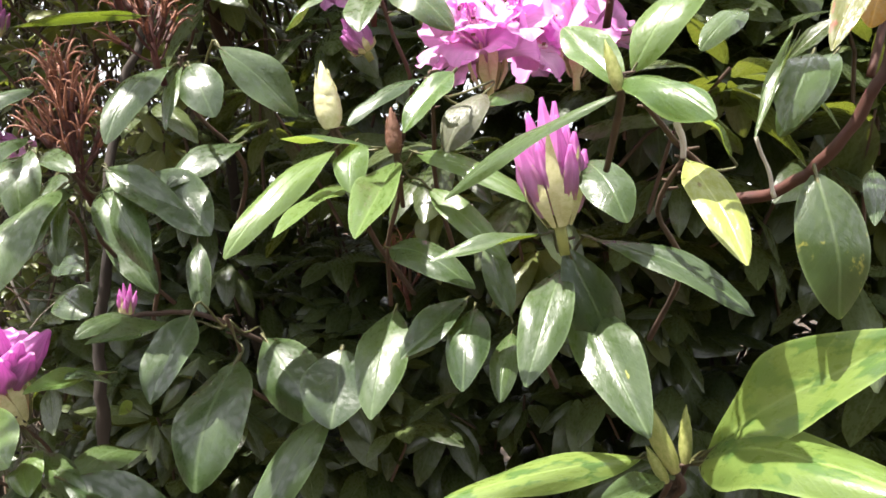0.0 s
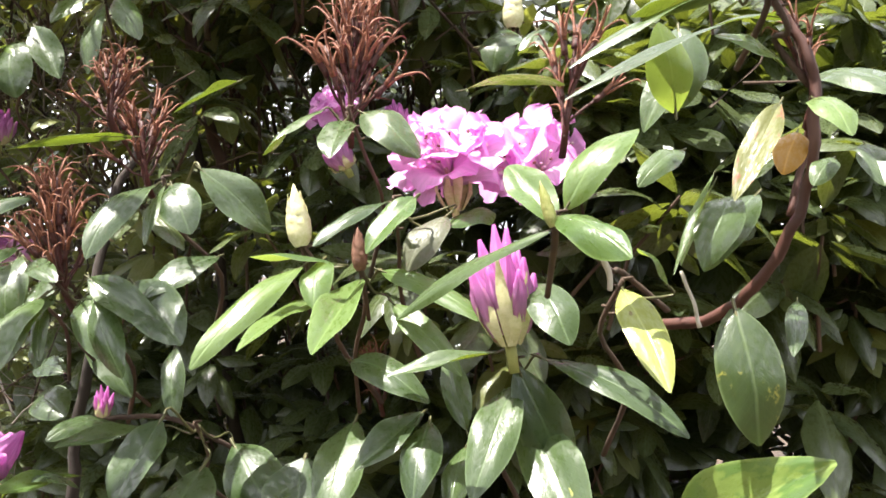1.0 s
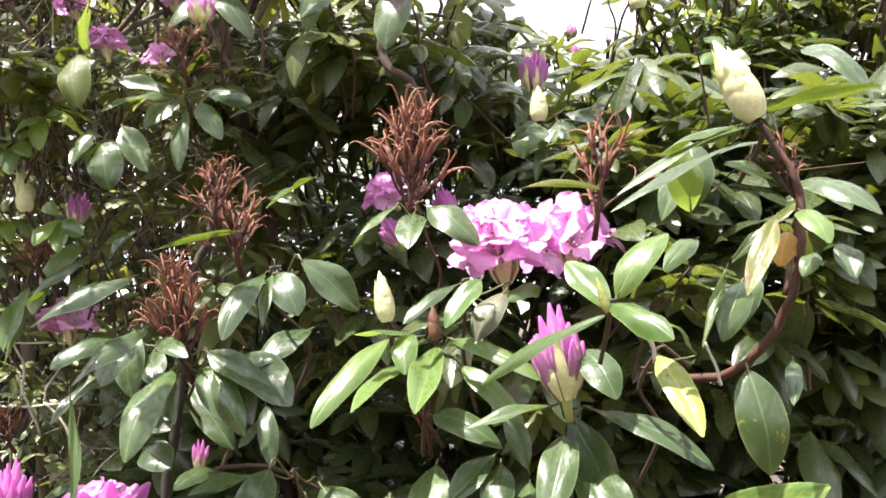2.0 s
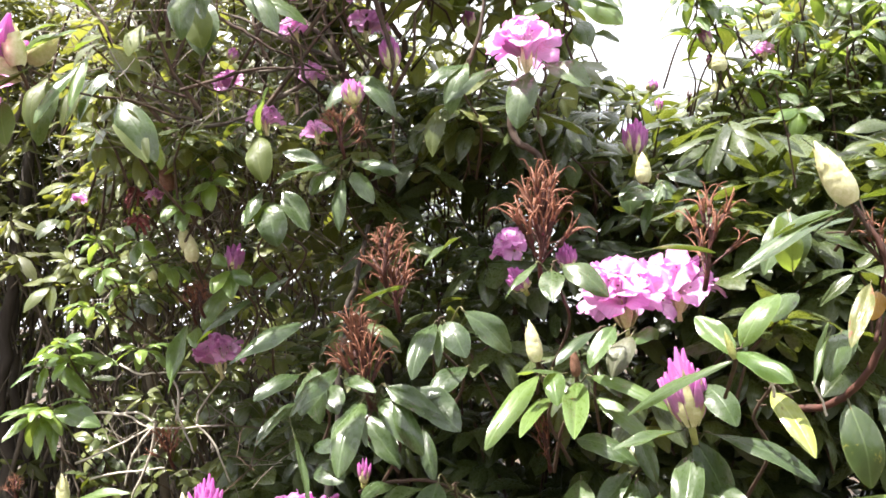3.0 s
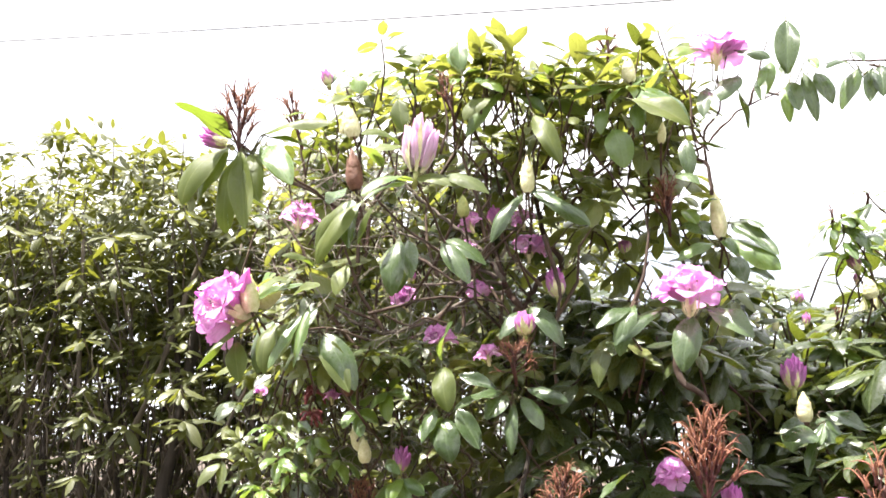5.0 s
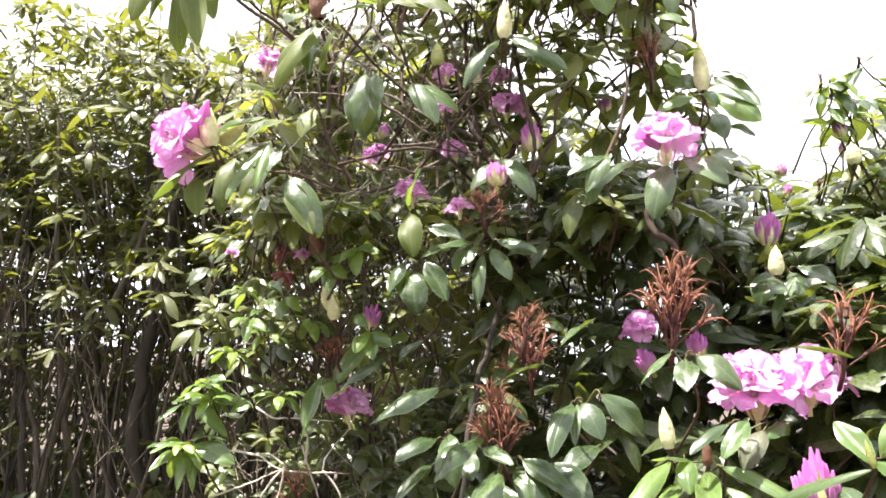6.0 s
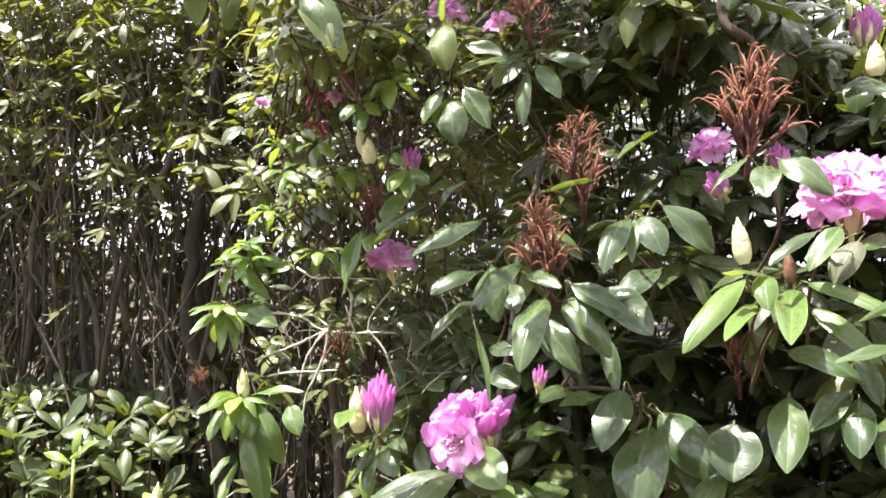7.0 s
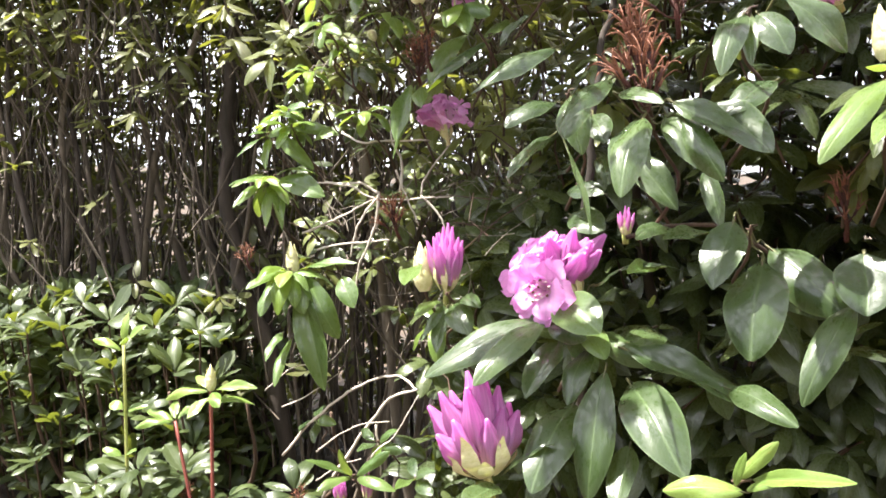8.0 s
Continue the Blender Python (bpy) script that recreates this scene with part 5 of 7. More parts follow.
leaf(s, (-0.567, 0.750, 2.052), (-0.547, 0.720, 1.975), 0.034, paint=GREEN_LEAF)
s = shoot((-0.640, 0.860, 1.930), (-0.560, 1.050, 1.950))
leaf(s, (-0.771, 0.880, 1.894), (-0.694, 0.850, 1.788), 0.046, paint=OLIVE_LEAF)
leaf(s, (-0.849, 0.850, 1.930), (-0.869, 0.820, 1.815), 0.044, paint=GREEN_LEAF)
leaf(s, (-0.819, 0.850, 1.925), (-0.828, 0.820, 1.844), 0.034, paint=OLIVE_LEAF)
leaf(s, (-0.529, 0.850, 2.071), (-0.468, 0.820, 1.987), 0.042, paint=GREEN_LEAF)
s = shoot((-0.330, 0.950, 2.330), (-0.330, 1.150, 2.250))
leaf(s, (-0.182, 0.950, 2.391), (-0.070, 0.920, 2.316), 0.056, paint=OLIVE_LEAF)
leaf(s, (-0.375, 0.950, 2.368), (-0.316, 0.920, 2.249), 0.046, paint=OLIVE_LEAF)
leaf(s, (-0.532, 0.950, 2.470), (-0.546, 0.980, 2.564), 0.034, paint=OLIVE_LEAF)
# crest of the bush against the sky
s = shoot((-0.812, 1.000, 2.474))
leaf(s, (-0.784, 1.000, 2.461), (-0.840, 0.948, 2.413), 0.038, paint=OLIVE_LEAF)
leaf(s, (-0.855, 1.000, 2.491), (-0.836, 1.046, 2.547), 0.038, paint=GREEN_LEAF)
leaf(s, (-0.759, 1.000, 2.484), (-0.752, 1.044, 2.544), 0.043, paint=BACKLIT_TONE_LEAF)
leaf(s, (-0.786, 1.020, 2.475), (-0.794, 1.046, 2.544), 0.051, paint=SUNLIT_TONE_LEAF)
leaf(s, (-0.624, 1.000, 2.527), (-0.719, 1.006, 2.550), 0.042, paint=OLIVE_LEAF)
leaf(s, (-0.703, 1.000, 2.439), (-0.639, 0.961, 2.432), 0.037, paint=GREEN_LEAF)
leaf(s, (-0.622, 1.000, 2.493), (-0.584, 1.041, 2.543), 0.032, paint=BACKLIT_TONE_LEAF)
leaf(s, (-0.547, 0.980, 2.497), (-0.556, 0.991, 2.571), 0.048, paint=SUNLIT_TONE_LEAF)
leaf(s, (-0.475, 1.000, 2.436), (-0.527, 0.970, 2.374), 0.048, paint=OLIVE_LEAF)
leaf(s, (-0.684, 1.000, 2.553), (-0.690, 1.050, 2.609), 0.033, paint=GREEN_LEAF)
leaf(s, (-0.501, 1.000, 2.477), (-0.446, 0.974, 2.434), 0.036, paint=BACKLIT_TONE_LEAF)
leaf(s, (-0.904, 1.000, 2.425), (-0.946, 0.952, 2.386), 0.036, paint=SUNLIT_TONE_LEAF)
seed_head((-0.919, 1.000, 2.371), (-0.951, 1.000, 2.477), 0.089, count=9)
seed_head((-0.560, 1.000, 2.403), (-0.591, 1.000, 2.504), 0.073, count=8)
branch([(-0.581, 1.000, 2.313), (-0.572, 1.000, 2.390), (-0.596, 1.000, 2.485)], 0.0032, 0.0014)
branch([(-0.498, 1.000, 2.399), (-0.489, 1.000, 2.476), (-0.476, 1.000, 2.531)], 0.0030, 0.0014)
branch([(-0.684, 1.000, 2.345), (-0.649, 1.000, 2.408), (-0.681, 1.000, 2.491)], 0.0030, 0.0014)
branch([(-0.890, 1.000, 2.276), (-0.919, 1.000, 2.371), (-0.940, 1.000, 2.441)], 0.0030, 0.0014)
opening_bud((-0.855, 1.000, 2.491), (-0.869, 1.000, 2.531), 0.031)
flower_truss((-0.908, 1.020, 2.165), (-0.910, 1.020, 2.224), 0.081)
flower_truss((-0.534, 1.120, 2.179), (-0.549, 1.120, 2.212), 0.058)
bud((-0.537, 1.050, 2.183), (-0.542, 1.050, 2.238), 0.036, paint=GREEN_BUD)
# shoot with the long level leaves
s = shoot((-0.449, 1.070, 2.484))
leaf(s, (-0.459, 1.070, 2.484), (-0.534, 1.029, 2.361), 0.043, paint=SUNLIT_TONE_LEAF)
leaf(s, (-0.434, 1.070, 2.487), (-0.276, 1.108, 2.433), 0.042, paint=OLIVE_LEAF)
leaf(s, (-0.407, 1.070, 2.424), (-0.353, 1.177, 2.351), 0.054, paint=GREEN_LEAF)
leaf(s, (-0.452, 1.070, 2.474), (-0.515, 1.004, 2.480), 0.050, paint=SUNLIT_TONE_LEAF)
leaf(s, (-0.201, 1.070, 2.482), (-0.309, 1.013, 2.424), 0.041, paint=BACKLIT_TONE_LEAF)
leaf(s, (-0.171, 1.020, 2.443), (-0.068, 0.983, 2.345), 0.068, paint=SUNLIT_TONE_LEAF)
leaf(s, (-0.433, 1.070, 2.473), (-0.362, 1.060, 2.417), 0.030, paint=SUNLIT_TONE_LEAF)
leaf(s, (-0.107, 1.070, 2.527), (-0.137, 1.050, 2.461), 0.026, paint=SUNLIT_TONE_LEAF)
leaf(s, (-0.101, 1.070, 2.540), (-0.048, 1.098, 2.584), 0.053, paint=OLIVE_LEAF)
leaf(s, (-0.190, 1.070, 2.468), (-0.137, 1.098, 2.514), 0.027, paint=SUNLIT_TONE_LEAF)
leaf(s, (-0.243, 1.070, 2.426), (-0.246, 1.042, 2.357), 0.031, paint=SUNLIT_TONE_LEAF)
leaf(s, (-0.218, 1.050, 2.371), (-0.195, 1.039, 2.278), 0.061, paint=SUNLIT_TONE_LEAF)
leaf(s, (-0.172, 1.070, 2.435), (-0.166, 1.051, 2.362), 0.036, paint=SUNLIT_TONE_LEAF)
bud((-0.446, 1.070, 2.481), (-0.449, 1.070, 2.560), 0.043)
bud((-0.357, 1.080, 2.526), (-0.365, 1.080, 2.564), 0.032)
bud((-0.183, 1.050, 2.475), (-0.195, 1.050, 2.531), 0.038)
bud((-0.121, 1.080, 2.346), (-0.117, 1.080, 2.397), 0.024)
seed_head((-0.233, 1.100, 2.567), (-0.231, 1.100, 2.636), 0.087, count=12)
leaf(s, (-0.520, 0.900, 2.454), (-0.533, 0.914, 2.526), 0.041, paint=SUNLIT_TONE_LEAF)
s = shoot((-0.394, 1.000, 2.220))
leaf(s, (-0.402, 1.000, 2.215), (-0.457, 0.957, 2.101), 0.035)
leaf(s, (-0.379, 1.000, 2.219), (-0.261, 0.963, 2.136), 0.039)
leaf(s, (-0.385, 1.000, 2.223), (-0.290, 0.973, 2.157), 0.030)
leaf(s, (-0.571, 1.000, 2.113), (-0.469, 0.980, 2.059), 0.047)
leaf(s, (-0.652, 0.950, 2.101), (-0.636, 0.923, 1.990), 0.069)
bud((-0.391, 1.000, 2.217), (-0.396, 1.000, 2.304), 0.039)
flower_truss((-0.075, 0.990, 1.974), (-0.073, 0.990, 2.045), 0.129)
s = shoot((-0.075, 0.990, 1.963))
leaf(s, (-0.074, 0.990, 1.960), (-0.093, 0.950, 1.851), 0.055)
leaf(s, (-0.044, 0.990, 1.974), (0.029, 0.929, 1.912), 0.048)
leaf(s, (-0.131, 0.990, 1.969), (-0.212, 0.941, 1.896), 0.032)
# shoot with the tall pale bud against the sky
s = shoot((-0.006, 1.120, 2.144), (0.019, 1.200, 2.033))
leaf(s, (0.010, 1.120, 2.144), (0.098, 1.050, 2.063), 0.051, paint=SUNLIT_TONE_LEAF)
leaf(s, (0.017, 1.120, 2.176), (0.097, 1.058, 2.093), 0.046)
leaf(s, (-0.000, 1.120, 2.144), (0.018, 1.066, 2.096), 0.030, paint=SUNLIT_TONE_LEAF)
leaf(s, (-0.014, 1.120, 2.153), (-0.076, 1.152, 2.189), 0.046)
leaf(s, (-0.019, 1.120, 2.135), (-0.091, 1.086, 2.092), 0.035, paint=SUNLIT_TONE_LEAF)
leaf(s, (-0.049, 1.120, 2.178), (-0.075, 1.172, 2.226), 0.035, paint=BACKLIT_TONE_LEAF)
leaf(s, (-0.038, 1.120, 2.208), (-0.018, 1.048, 2.208), 0.028)
leaf(s, (0.028, 1.120, 2.188), (0.076, 1.073, 2.154), 0.023, roll=-40)
leaf(s, (0.055, 1.200, 2.100), (0.101, 1.154, 2.063), 0.026)
leaf(s, (0.022, 1.200, 2.125), (0.045, 1.167, 2.062), 0.048)
bud((-0.004, 1.120, 2.147), (-0.016, 1.120, 2.257), 0.042, paint=PALE_BUD)
seed_head((-0.104, 1.220, 2.210), (-0.115, 1.220, 2.316), 0.100)
# spray of hanging leaves on the thin arching branch
s = shoot((-0.018, 0.920, 2.411), (-0.037, 1.000, 2.268))
leaf(s, (0.007, 0.920, 2.404), (0.043, 1.000, 2.337), 0.066)
leaf(s, (0.018, 0.920, 2.414), (-0.016, 0.894, 2.353), 0.047)
leaf(s, (0.111, 0.920, 2.523), (0.108, 0.914, 2.408), 0.049)
leaf(s, (-0.042, 0.920, 2.472), (-0.105, 0.888, 2.449), 0.048, paint=BACKLIT_TONE_LEAF)
leaf(s, (0.019, 0.920, 2.467), (0.074, 0.885, 2.429), 0.026)
leaf(s, (0.057, 0.920, 2.405), (0.055, 0.881, 2.341), 0.023)
leaf(s, (0.078, 0.920, 2.438), (0.064, 0.909, 2.365), 0.032, paint=SUNLIT_TONE_LEAF)
leaf(s, (-0.081, 0.920, 2.289), (-0.073, 0.909, 2.207), 0.032)
leaf(s, (-0.098, 0.920, 2.217), (-0.061, 0.867, 2.180), 0.032)
leaf(s, (-0.039, 0.920, 2.390), (-0.047, 0.893, 2.320), 0.032)
leaf(s, (-0.060, 0.920, 2.317), (-0.020, 0.858, 2.303), 0.023)
leaf(s, (-0.056, 0.920, 2.282), (-0.006, 0.877, 2.247), 0.013, roll=-60)
flower_truss((-0.017, 0.920, 2.452), (-0.010, 0.920, 2.523), 0.107)
branch([(-0.028, 1.000, 2.203), (-0.037, 1.000, 2.268), (-0.084, 1.000, 2.282), (-0.047, 1.000, 2.303), (-0.004, 1.000, 2.348), (0.034, 1.000, 2.376), (0.076, 1.000, 2.399), (0.115, 0.950, 2.395)], 0.004, 0.0013)
branch([(-0.036, 1.000, 2.309), (-0.057, 1.000, 2.322), (-0.066, 1.000, 2.407), (-0.054, 1.000, 2.480)], 0.003, 0.0013)
branch([(0.050, 1.000, 2.386), (0.068, 1.000, 2.457), (0.087, 1.000, 2.529)], 0.003, 0.0012)
s = shoot((0.115, 0.950, 2.399), (0.074, 0.980, 2.390))
leaf(s, (0.116, 0.950, 2.410), (0.126, 0.929, 2.339), 0.032)
leaf(s, (0.105, 0.950, 2.399), (0.111, 0.943, 2.322), 0.026, paint=FRESH_LEAF)
leaf(s, (0.141, 0.950, 2.426), (0.158, 0.938, 2.319), 0.028)
leaf(s, (0.163, 0.950, 2.424), (0.186, 0.938, 2.354), 0.036)
leaf(s, (0.123, 0.950, 2.462), (0.096, 0.917, 2.401), 0.026)
leaf(s, (0.152, 0.950, 2.454), (0.155, 0.892, 2.406), 0.023, paint=FRESH_LEAF)
s = shoot((0.257, 0.950, 2.428), (0.335, 0.950, 2.466))
leaf(s, (0.238, 0.950, 2.429), (0.202, 0.940, 2.342), 0.036)
leaf(s, (0.262, 0.950, 2.427), (0.250, 0.937, 2.354), 0.029)
leaf(s, (0.220, 0.950, 2.442), (0.171, 0.903, 2.410), 0.017)
leaf(s, (0.276, 0.950, 2.432), (0.271, 0.929, 2.360), 0.035)
leaf(s, (0.231, 0.950, 2.464), (0.234, 0.893, 2.416), 0.021)
branch([(0.334, 0.950, 2.449), (0.277, 0.950, 2.443), (0.220, 0.950, 2.448), (0.181, 0.950, 2.445)], 0.0025, 0.0012)
# far shoots over the sky at the edge
s = shoot((0.311, 1.450, 2.261), (0.430, 1.520, 2.020))
leaf(s, (0.265, 1.450, 2.263), (0.219, 1.432, 2.200), 0.021, roll=20)
leaf(s, (0.300, 1.450, 2.276), (0.311, 1.385, 2.239), 0.035)
leaf(s, (0.313, 1.450, 2.282), (0.358, 1.380, 2.293), 0.016, roll=-40)
leaf(s, (0.370, 1.450, 2.315), (0.312, 1.430, 2.242), 0.035)
leaf(s, (0.311, 1.450, 2.254), (0.351, 1.406, 2.180), 0.037)
leaf(s, (0.303, 1.450, 2.220), (0.319, 1.401, 2.166), 0.029, paint=SUNLIT_TONE_LEAF)
leaf(s, (0.359, 1.450, 2.239), (0.368, 1.390, 2.195), 0.032)
leaf(s, (0.365, 1.450, 2.344), (0.311, 1.402, 2.322), 0.013)
leaf(s, (0.376, 1.450, 2.329), (0.407, 1.382, 2.319), 0.027)
leaf(s, (0.281, 1.450, 2.255), (0.273, 1.390, 2.211), 0.019)
seed_head((0.282, 1.450, 2.279), (0.280, 1.450, 2.316), 0.035, count=6)
seed_head((0.364, 1.450, 2.330), (0.360, 1.450, 2.355), 0.032, count=6)
opening_bud((0.329, 1.450, 2.151), (0.314, 1.450, 2.195), 0.032)
bud((0.342, 1.400, 2.074), (0.334, 1.400, 2.126), 0.043)
branch([(0.458, 1.500, 2.121), (0.392, 1.500, 2.204), (0.333, 1.500, 2.247), (0.292, 1.500, 2.291)], 0.003, 0.0015)
branch([(0.469, 1.500, 2.258), (0.400, 1.500, 2.317), (0.377, 1.500, 2.353)], 0.003, 0.0015)
# the taller spray of the far side
for x, y, z in ((0.315, 1.50, 2.197), (0.416, 1.62, 2.296), (0.513, 1.70, 2.234), (0.524, 1.50, 2.215), (0.639, 1.62, 2.186), (0.650, 1.70, 2.138), (0.671, 1.50, 2.181), (0.537, 1.62, 2.119), (0.788, 1.70, 2.133), (0.419, 1.50, 2.072), (0.775, 1.62, 2.300), (0.729, 1.70, 2.353), (0.565, 1.50, 2.293), (0.499, 1.62, 2.335)):
    hanging_whorl((x, y, z), 9, 0.075, (GREEN_LEAF, SUNLIT_TONE_LEAF, GREEN_LEAF, BACKLIT_TONE_LEAF))
for foot, top in (((0.55, 1.72, 1.85), (0.42, 1.62, 2.28)), ((0.62, 1.74, 1.85), (0.56, 1.55, 2.28)), ((0.72, 1.75, 1.85), (0.73, 1.70, 2.34)), ((0.70, 1.72, 1.85), (0.66, 1.55, 2.17)), ((0.50, 1.70, 1.85), (0.33, 1.52, 2.19)), ((0.85, 1.75, 1.9), (0.78, 1.66, 2.29))):
    foot, top = Vector(foot), Vector(top)
    branch([foot, foot.lerp(top, 0.4) + Vector((0.03, 0.02, 0.02)), foot.lerp(top, 0.75) + Vector((0.01, 0, -0.01)), top], 0.0050, 0.0024)
# branch structure behind
branch([(-0.380, 1.420, 1.600), (-0.420, 1.360, 1.820), (-0.449, 1.320, 1.997), (-0.449, 1.320, 2.046), (-0.486, 1.320, 2.089)], 0.0105, 0.0085)
branch([(-0.486, 1.320, 2.089), (-0.511, 1.320, 2.157), (-0.528, 1.320, 2.226), (-0.535, 1.320, 2.295), (-0.546, 1.320, 2.408)], 0.0068, 0.0045)
branch([(-0.470, 1.400, 2.030), (-0.422, 1.420, 2.114), (-0.366, 1.420, 2.158), (-0.400, 1.420, 2.235), (-0.425, 1.420, 2.308), (-0.442, 1.420, 2.408), (-0.455, 1.420, 2.481)], 0.0085, 0.0055)
branch([(-0.490, 1.300, 2.100), (-0.531, 1.300, 2.152), (-0.590, 1.300, 2.215), (-0.659, 1.300, 2.270), (-0.729, 1.300, 2.327), (-0.783, 1.300, 2.401)], 0.0058, 0.0036, GREY_TWIG)
branch([(-0.506, 1.300, 2.105), (-0.565, 1.300, 2.133), (-0.641, 1.300, 2.167), (-0.701, 1.300, 2.201), (-0.753, 1.300, 2.221)], 0.0050, 0.0030, GREY_TWIG)
branch([(-0.491, 1.340, 2.099), (-0.567, 1.340, 2.101), (-0.652, 1.340, 2.102), (-0.739, 1.340, 2.096), (-0.819, 1.340, 2.096)], 0.0044, 0.0026, GREY_TWIG)
branch([(-0.494, 1.320, 2.073), (-0.553, 1.320, 2.064), (-0.611, 1.320, 2.037), (-0.671, 1.320, 2.007), (-0.747, 1.320, 1.972), (-0.826, 1.320, 1.980), (-0.906, 1.320, 2.018), (-0.980, 1.320, 2.064), (-1.036, 1.320, 2.111)], 0.0058, 0.0034, GREY_TWIG)
branch([(-0.802, 1.300, 1.980), (-0.802, 1.280, 2.041), (-0.795, 1.280, 2.095), (-0.770, 1.280, 2.152), (-0.763, 1.280, 2.219), (-0.760, 1.280, 2.270)], 0.0036, 0.0024)
branch([(-0.751, 1.330, 1.975), (-0.839, 1.330, 1.974), (-0.928, 1.330, 1.969), (-1.037, 1.330, 1.974)], 0.0040, 0.0024)
branch([(-0.728, 1.060, 1.957), (-0.796, 1.060, 1.982), (-0.872, 1.060, 2.020), (-0.940, 1.060, 2.085)], 0.0032, 0.0022)
branch([(-0.700, 1.200, 2.010), (-0.600, 1.120, 2.131), (-0.554, 1.080, 2.231), (-0.495, 1.060, 2.320)], 0.0034, 0.0022)
branch([(-0.101, 0.980, 1.903), (-0.092, 0.980, 1.841), (-0.054, 0.980, 1.801), (-0.037, 0.980, 1.702)], 0.007, 0.0045)
branch([(-0.174, 1.100, 2.206), (-0.244, 1.100, 2.310), (-0.317, 1.100, 2.392)], 0.0032, 0.0014)
# small trusses deeper in the bush
flower_truss((-0.429, 1.300, 2.159), (-0.430, 1.300, 2.215), 0.084)
opening_bud((-0.342, 1.150, 2.027), (-0.355, 1.150, 2.093), 0.049)
flower_truss((-0.600, 1.150, 1.917), (-0.609, 1.150, 1.961), 0.072)
opening_bud((-0.397, 1.050, 1.928), (-0.404, 1.050, 1.980), 0.053)
flower_truss((-0.481, 1.100, 1.882), (-0.488, 1.100, 1.917), 0.057)
opening_bud((-0.696, 1.200, 2.076), (-0.688, 1.200, 2.103), 0.032)
opening_bud((-0.505, 1.280, 2.222), (-0.515, 1.270, 2.275), 0.050)
flower_truss((-0.445, 1.300, 2.235), (-0.452, 1.290, 2.270), 0.060)
flower_truss((-0.582, 1.280, 2.150), (-0.596, 1.270, 2.190), 0.070)
flower_truss((-0.543, 1.290, 2.050), (-0.552, 1.280, 2.090), 0.070)
flower_truss((-0.720, 1.260, 2.028), (-0.735, 1.250, 2.065), 0.074)
opening_bud((-0.201, 1.300, 2.160), (-0.205, 1.295, 2.202), 0.034)
opening_bud((-0.721, 1.300, 1.639), (-0.718, 1.300, 1.698), 0.047)
opening_bud((0.232, 1.700, 2.121), (0.240, 1.700, 2.152), 0.042)
opening_bud((0.125, 1.150, 1.842), (0.128, 1.150, 1.909), 0.051)
opening_bud((-0.322, 1.500, 2.411), (-0.333, 1.500, 2.451), 0.036)
seed_head((-0.412, 1.020, 1.848), (-0.420, 1.020, 1.923), 0.123)
seed_head((-0.300, 0.860, 1.605), (-0.297, 0.860, 1.679), 0.114)
seed_head((-0.792, 1.300, 1.559), (-0.796, 1.300, 1.623), 0.105)
spent_truss((-0.972, 1.350, 1.821), (-0.972, 1.350, 1.857), 0.071)
spent_truss((-0.997, 1.400, 1.767), (-0.994, 1.400, 1.796), 0.067)
bud((-0.827, 1.320, 1.684), (-0.856, 1.320, 1.746), 0.043, paint=PALE_BUD)
bud((-0.565, 1.600, 2.055), (-0.575, 1.600, 2.119), 0.031)
bud((-0.888, 1.200, 2.446), (-0.895, 1.200, 2.523), 0.034)
seed_head((-0.045, 1.200, 1.262), (-0.060, 1.200, 1.350), 0.095, count=9)
branch([(-0.400, 1.200, 1.720), (-0.425, 1.130, 1.540), (-0.434, 1.100, 1.393), (-0.444, 1.100, 1.266), (-0.446, 1.100, 1.164), (-0.447, 1.110, 1.032), (-0.430, 1.150, 0.800)], 0.005, 0.010, TRUNK)
for at, count, long in (((0.300, 1.450, 2.283), 7, 0.075), ((0.345, 1.450, 2.200), 6, 0.070), ((-0.354, 1.05, 2.500), 6, 0.075), ((-0.183, 1.05, 2.470), 6, 0.080), ((-0.559, 1.05, 2.510), 6, 0.075), ((-0.692, 1.05, 2.520), 6, 0.070)):
    hanging_whorl(at, count, long)
bud((-0.183, 1.050, 2.478), (-0.185, 1.050, 2.537), 0.030)
bud((-0.354, 1.050, 2.497), (-0.356, 1.050, 2.545), 0.028)
# rosettes in the shaded middle
s = shoot((-0.419, 1.050, 1.810))
leaf(s, (-0.432, 1.050, 1.807), (-0.464, 1.008, 1.754), 0.048)
leaf(s, (-0.400, 1.050, 1.802), (-0.355, 1.031, 1.740), 0.036)
leaf(s, (-0.441, 1.050, 1.812), (-0.523, 0.975, 1.768), 0.036)
leaf(s, (-0.418, 1.050, 1.791), (-0.413, 1.013, 1.689), 0.027)
leaf(s, (-0.390, 1.050, 1.821), (-0.307, 1.024, 1.795), 0.033)
leaf(s, (-0.454, 1.050, 1.818), (-0.536, 1.061, 1.845), 0.032)
s = shoot((-0.177, 0.980, 1.978))
leaf(s, (-0.179, 0.980, 1.978), (-0.206, 0.949, 1.877), 0.039)
leaf(s, (-0.182, 0.980, 1.974), (-0.248, 0.939, 1.926), 0.033)
s = shoot((-0.760, 0.880, 1.905))
leaf(s, (-0.765, 0.880, 1.900), (-0.689, 0.867, 1.793), 0.058)
leaf(s, (-0.786, 0.880, 1.952), (-0.809, 0.834, 1.853), 0.034)
s = shoot((-0.566, 1.100, 1.760))
leaf(s, (-0.571, 1.100, 1.757), (-0.546, 1.071, 1.669), 0.060)
leaf(s, (-0.590, 1.100, 1.777), (-0.608, 1.063, 1.704), 0.033)
leaf(s, (-0.544, 1.100, 1.777), (-0.488, 1.077, 1.698), 0.044)
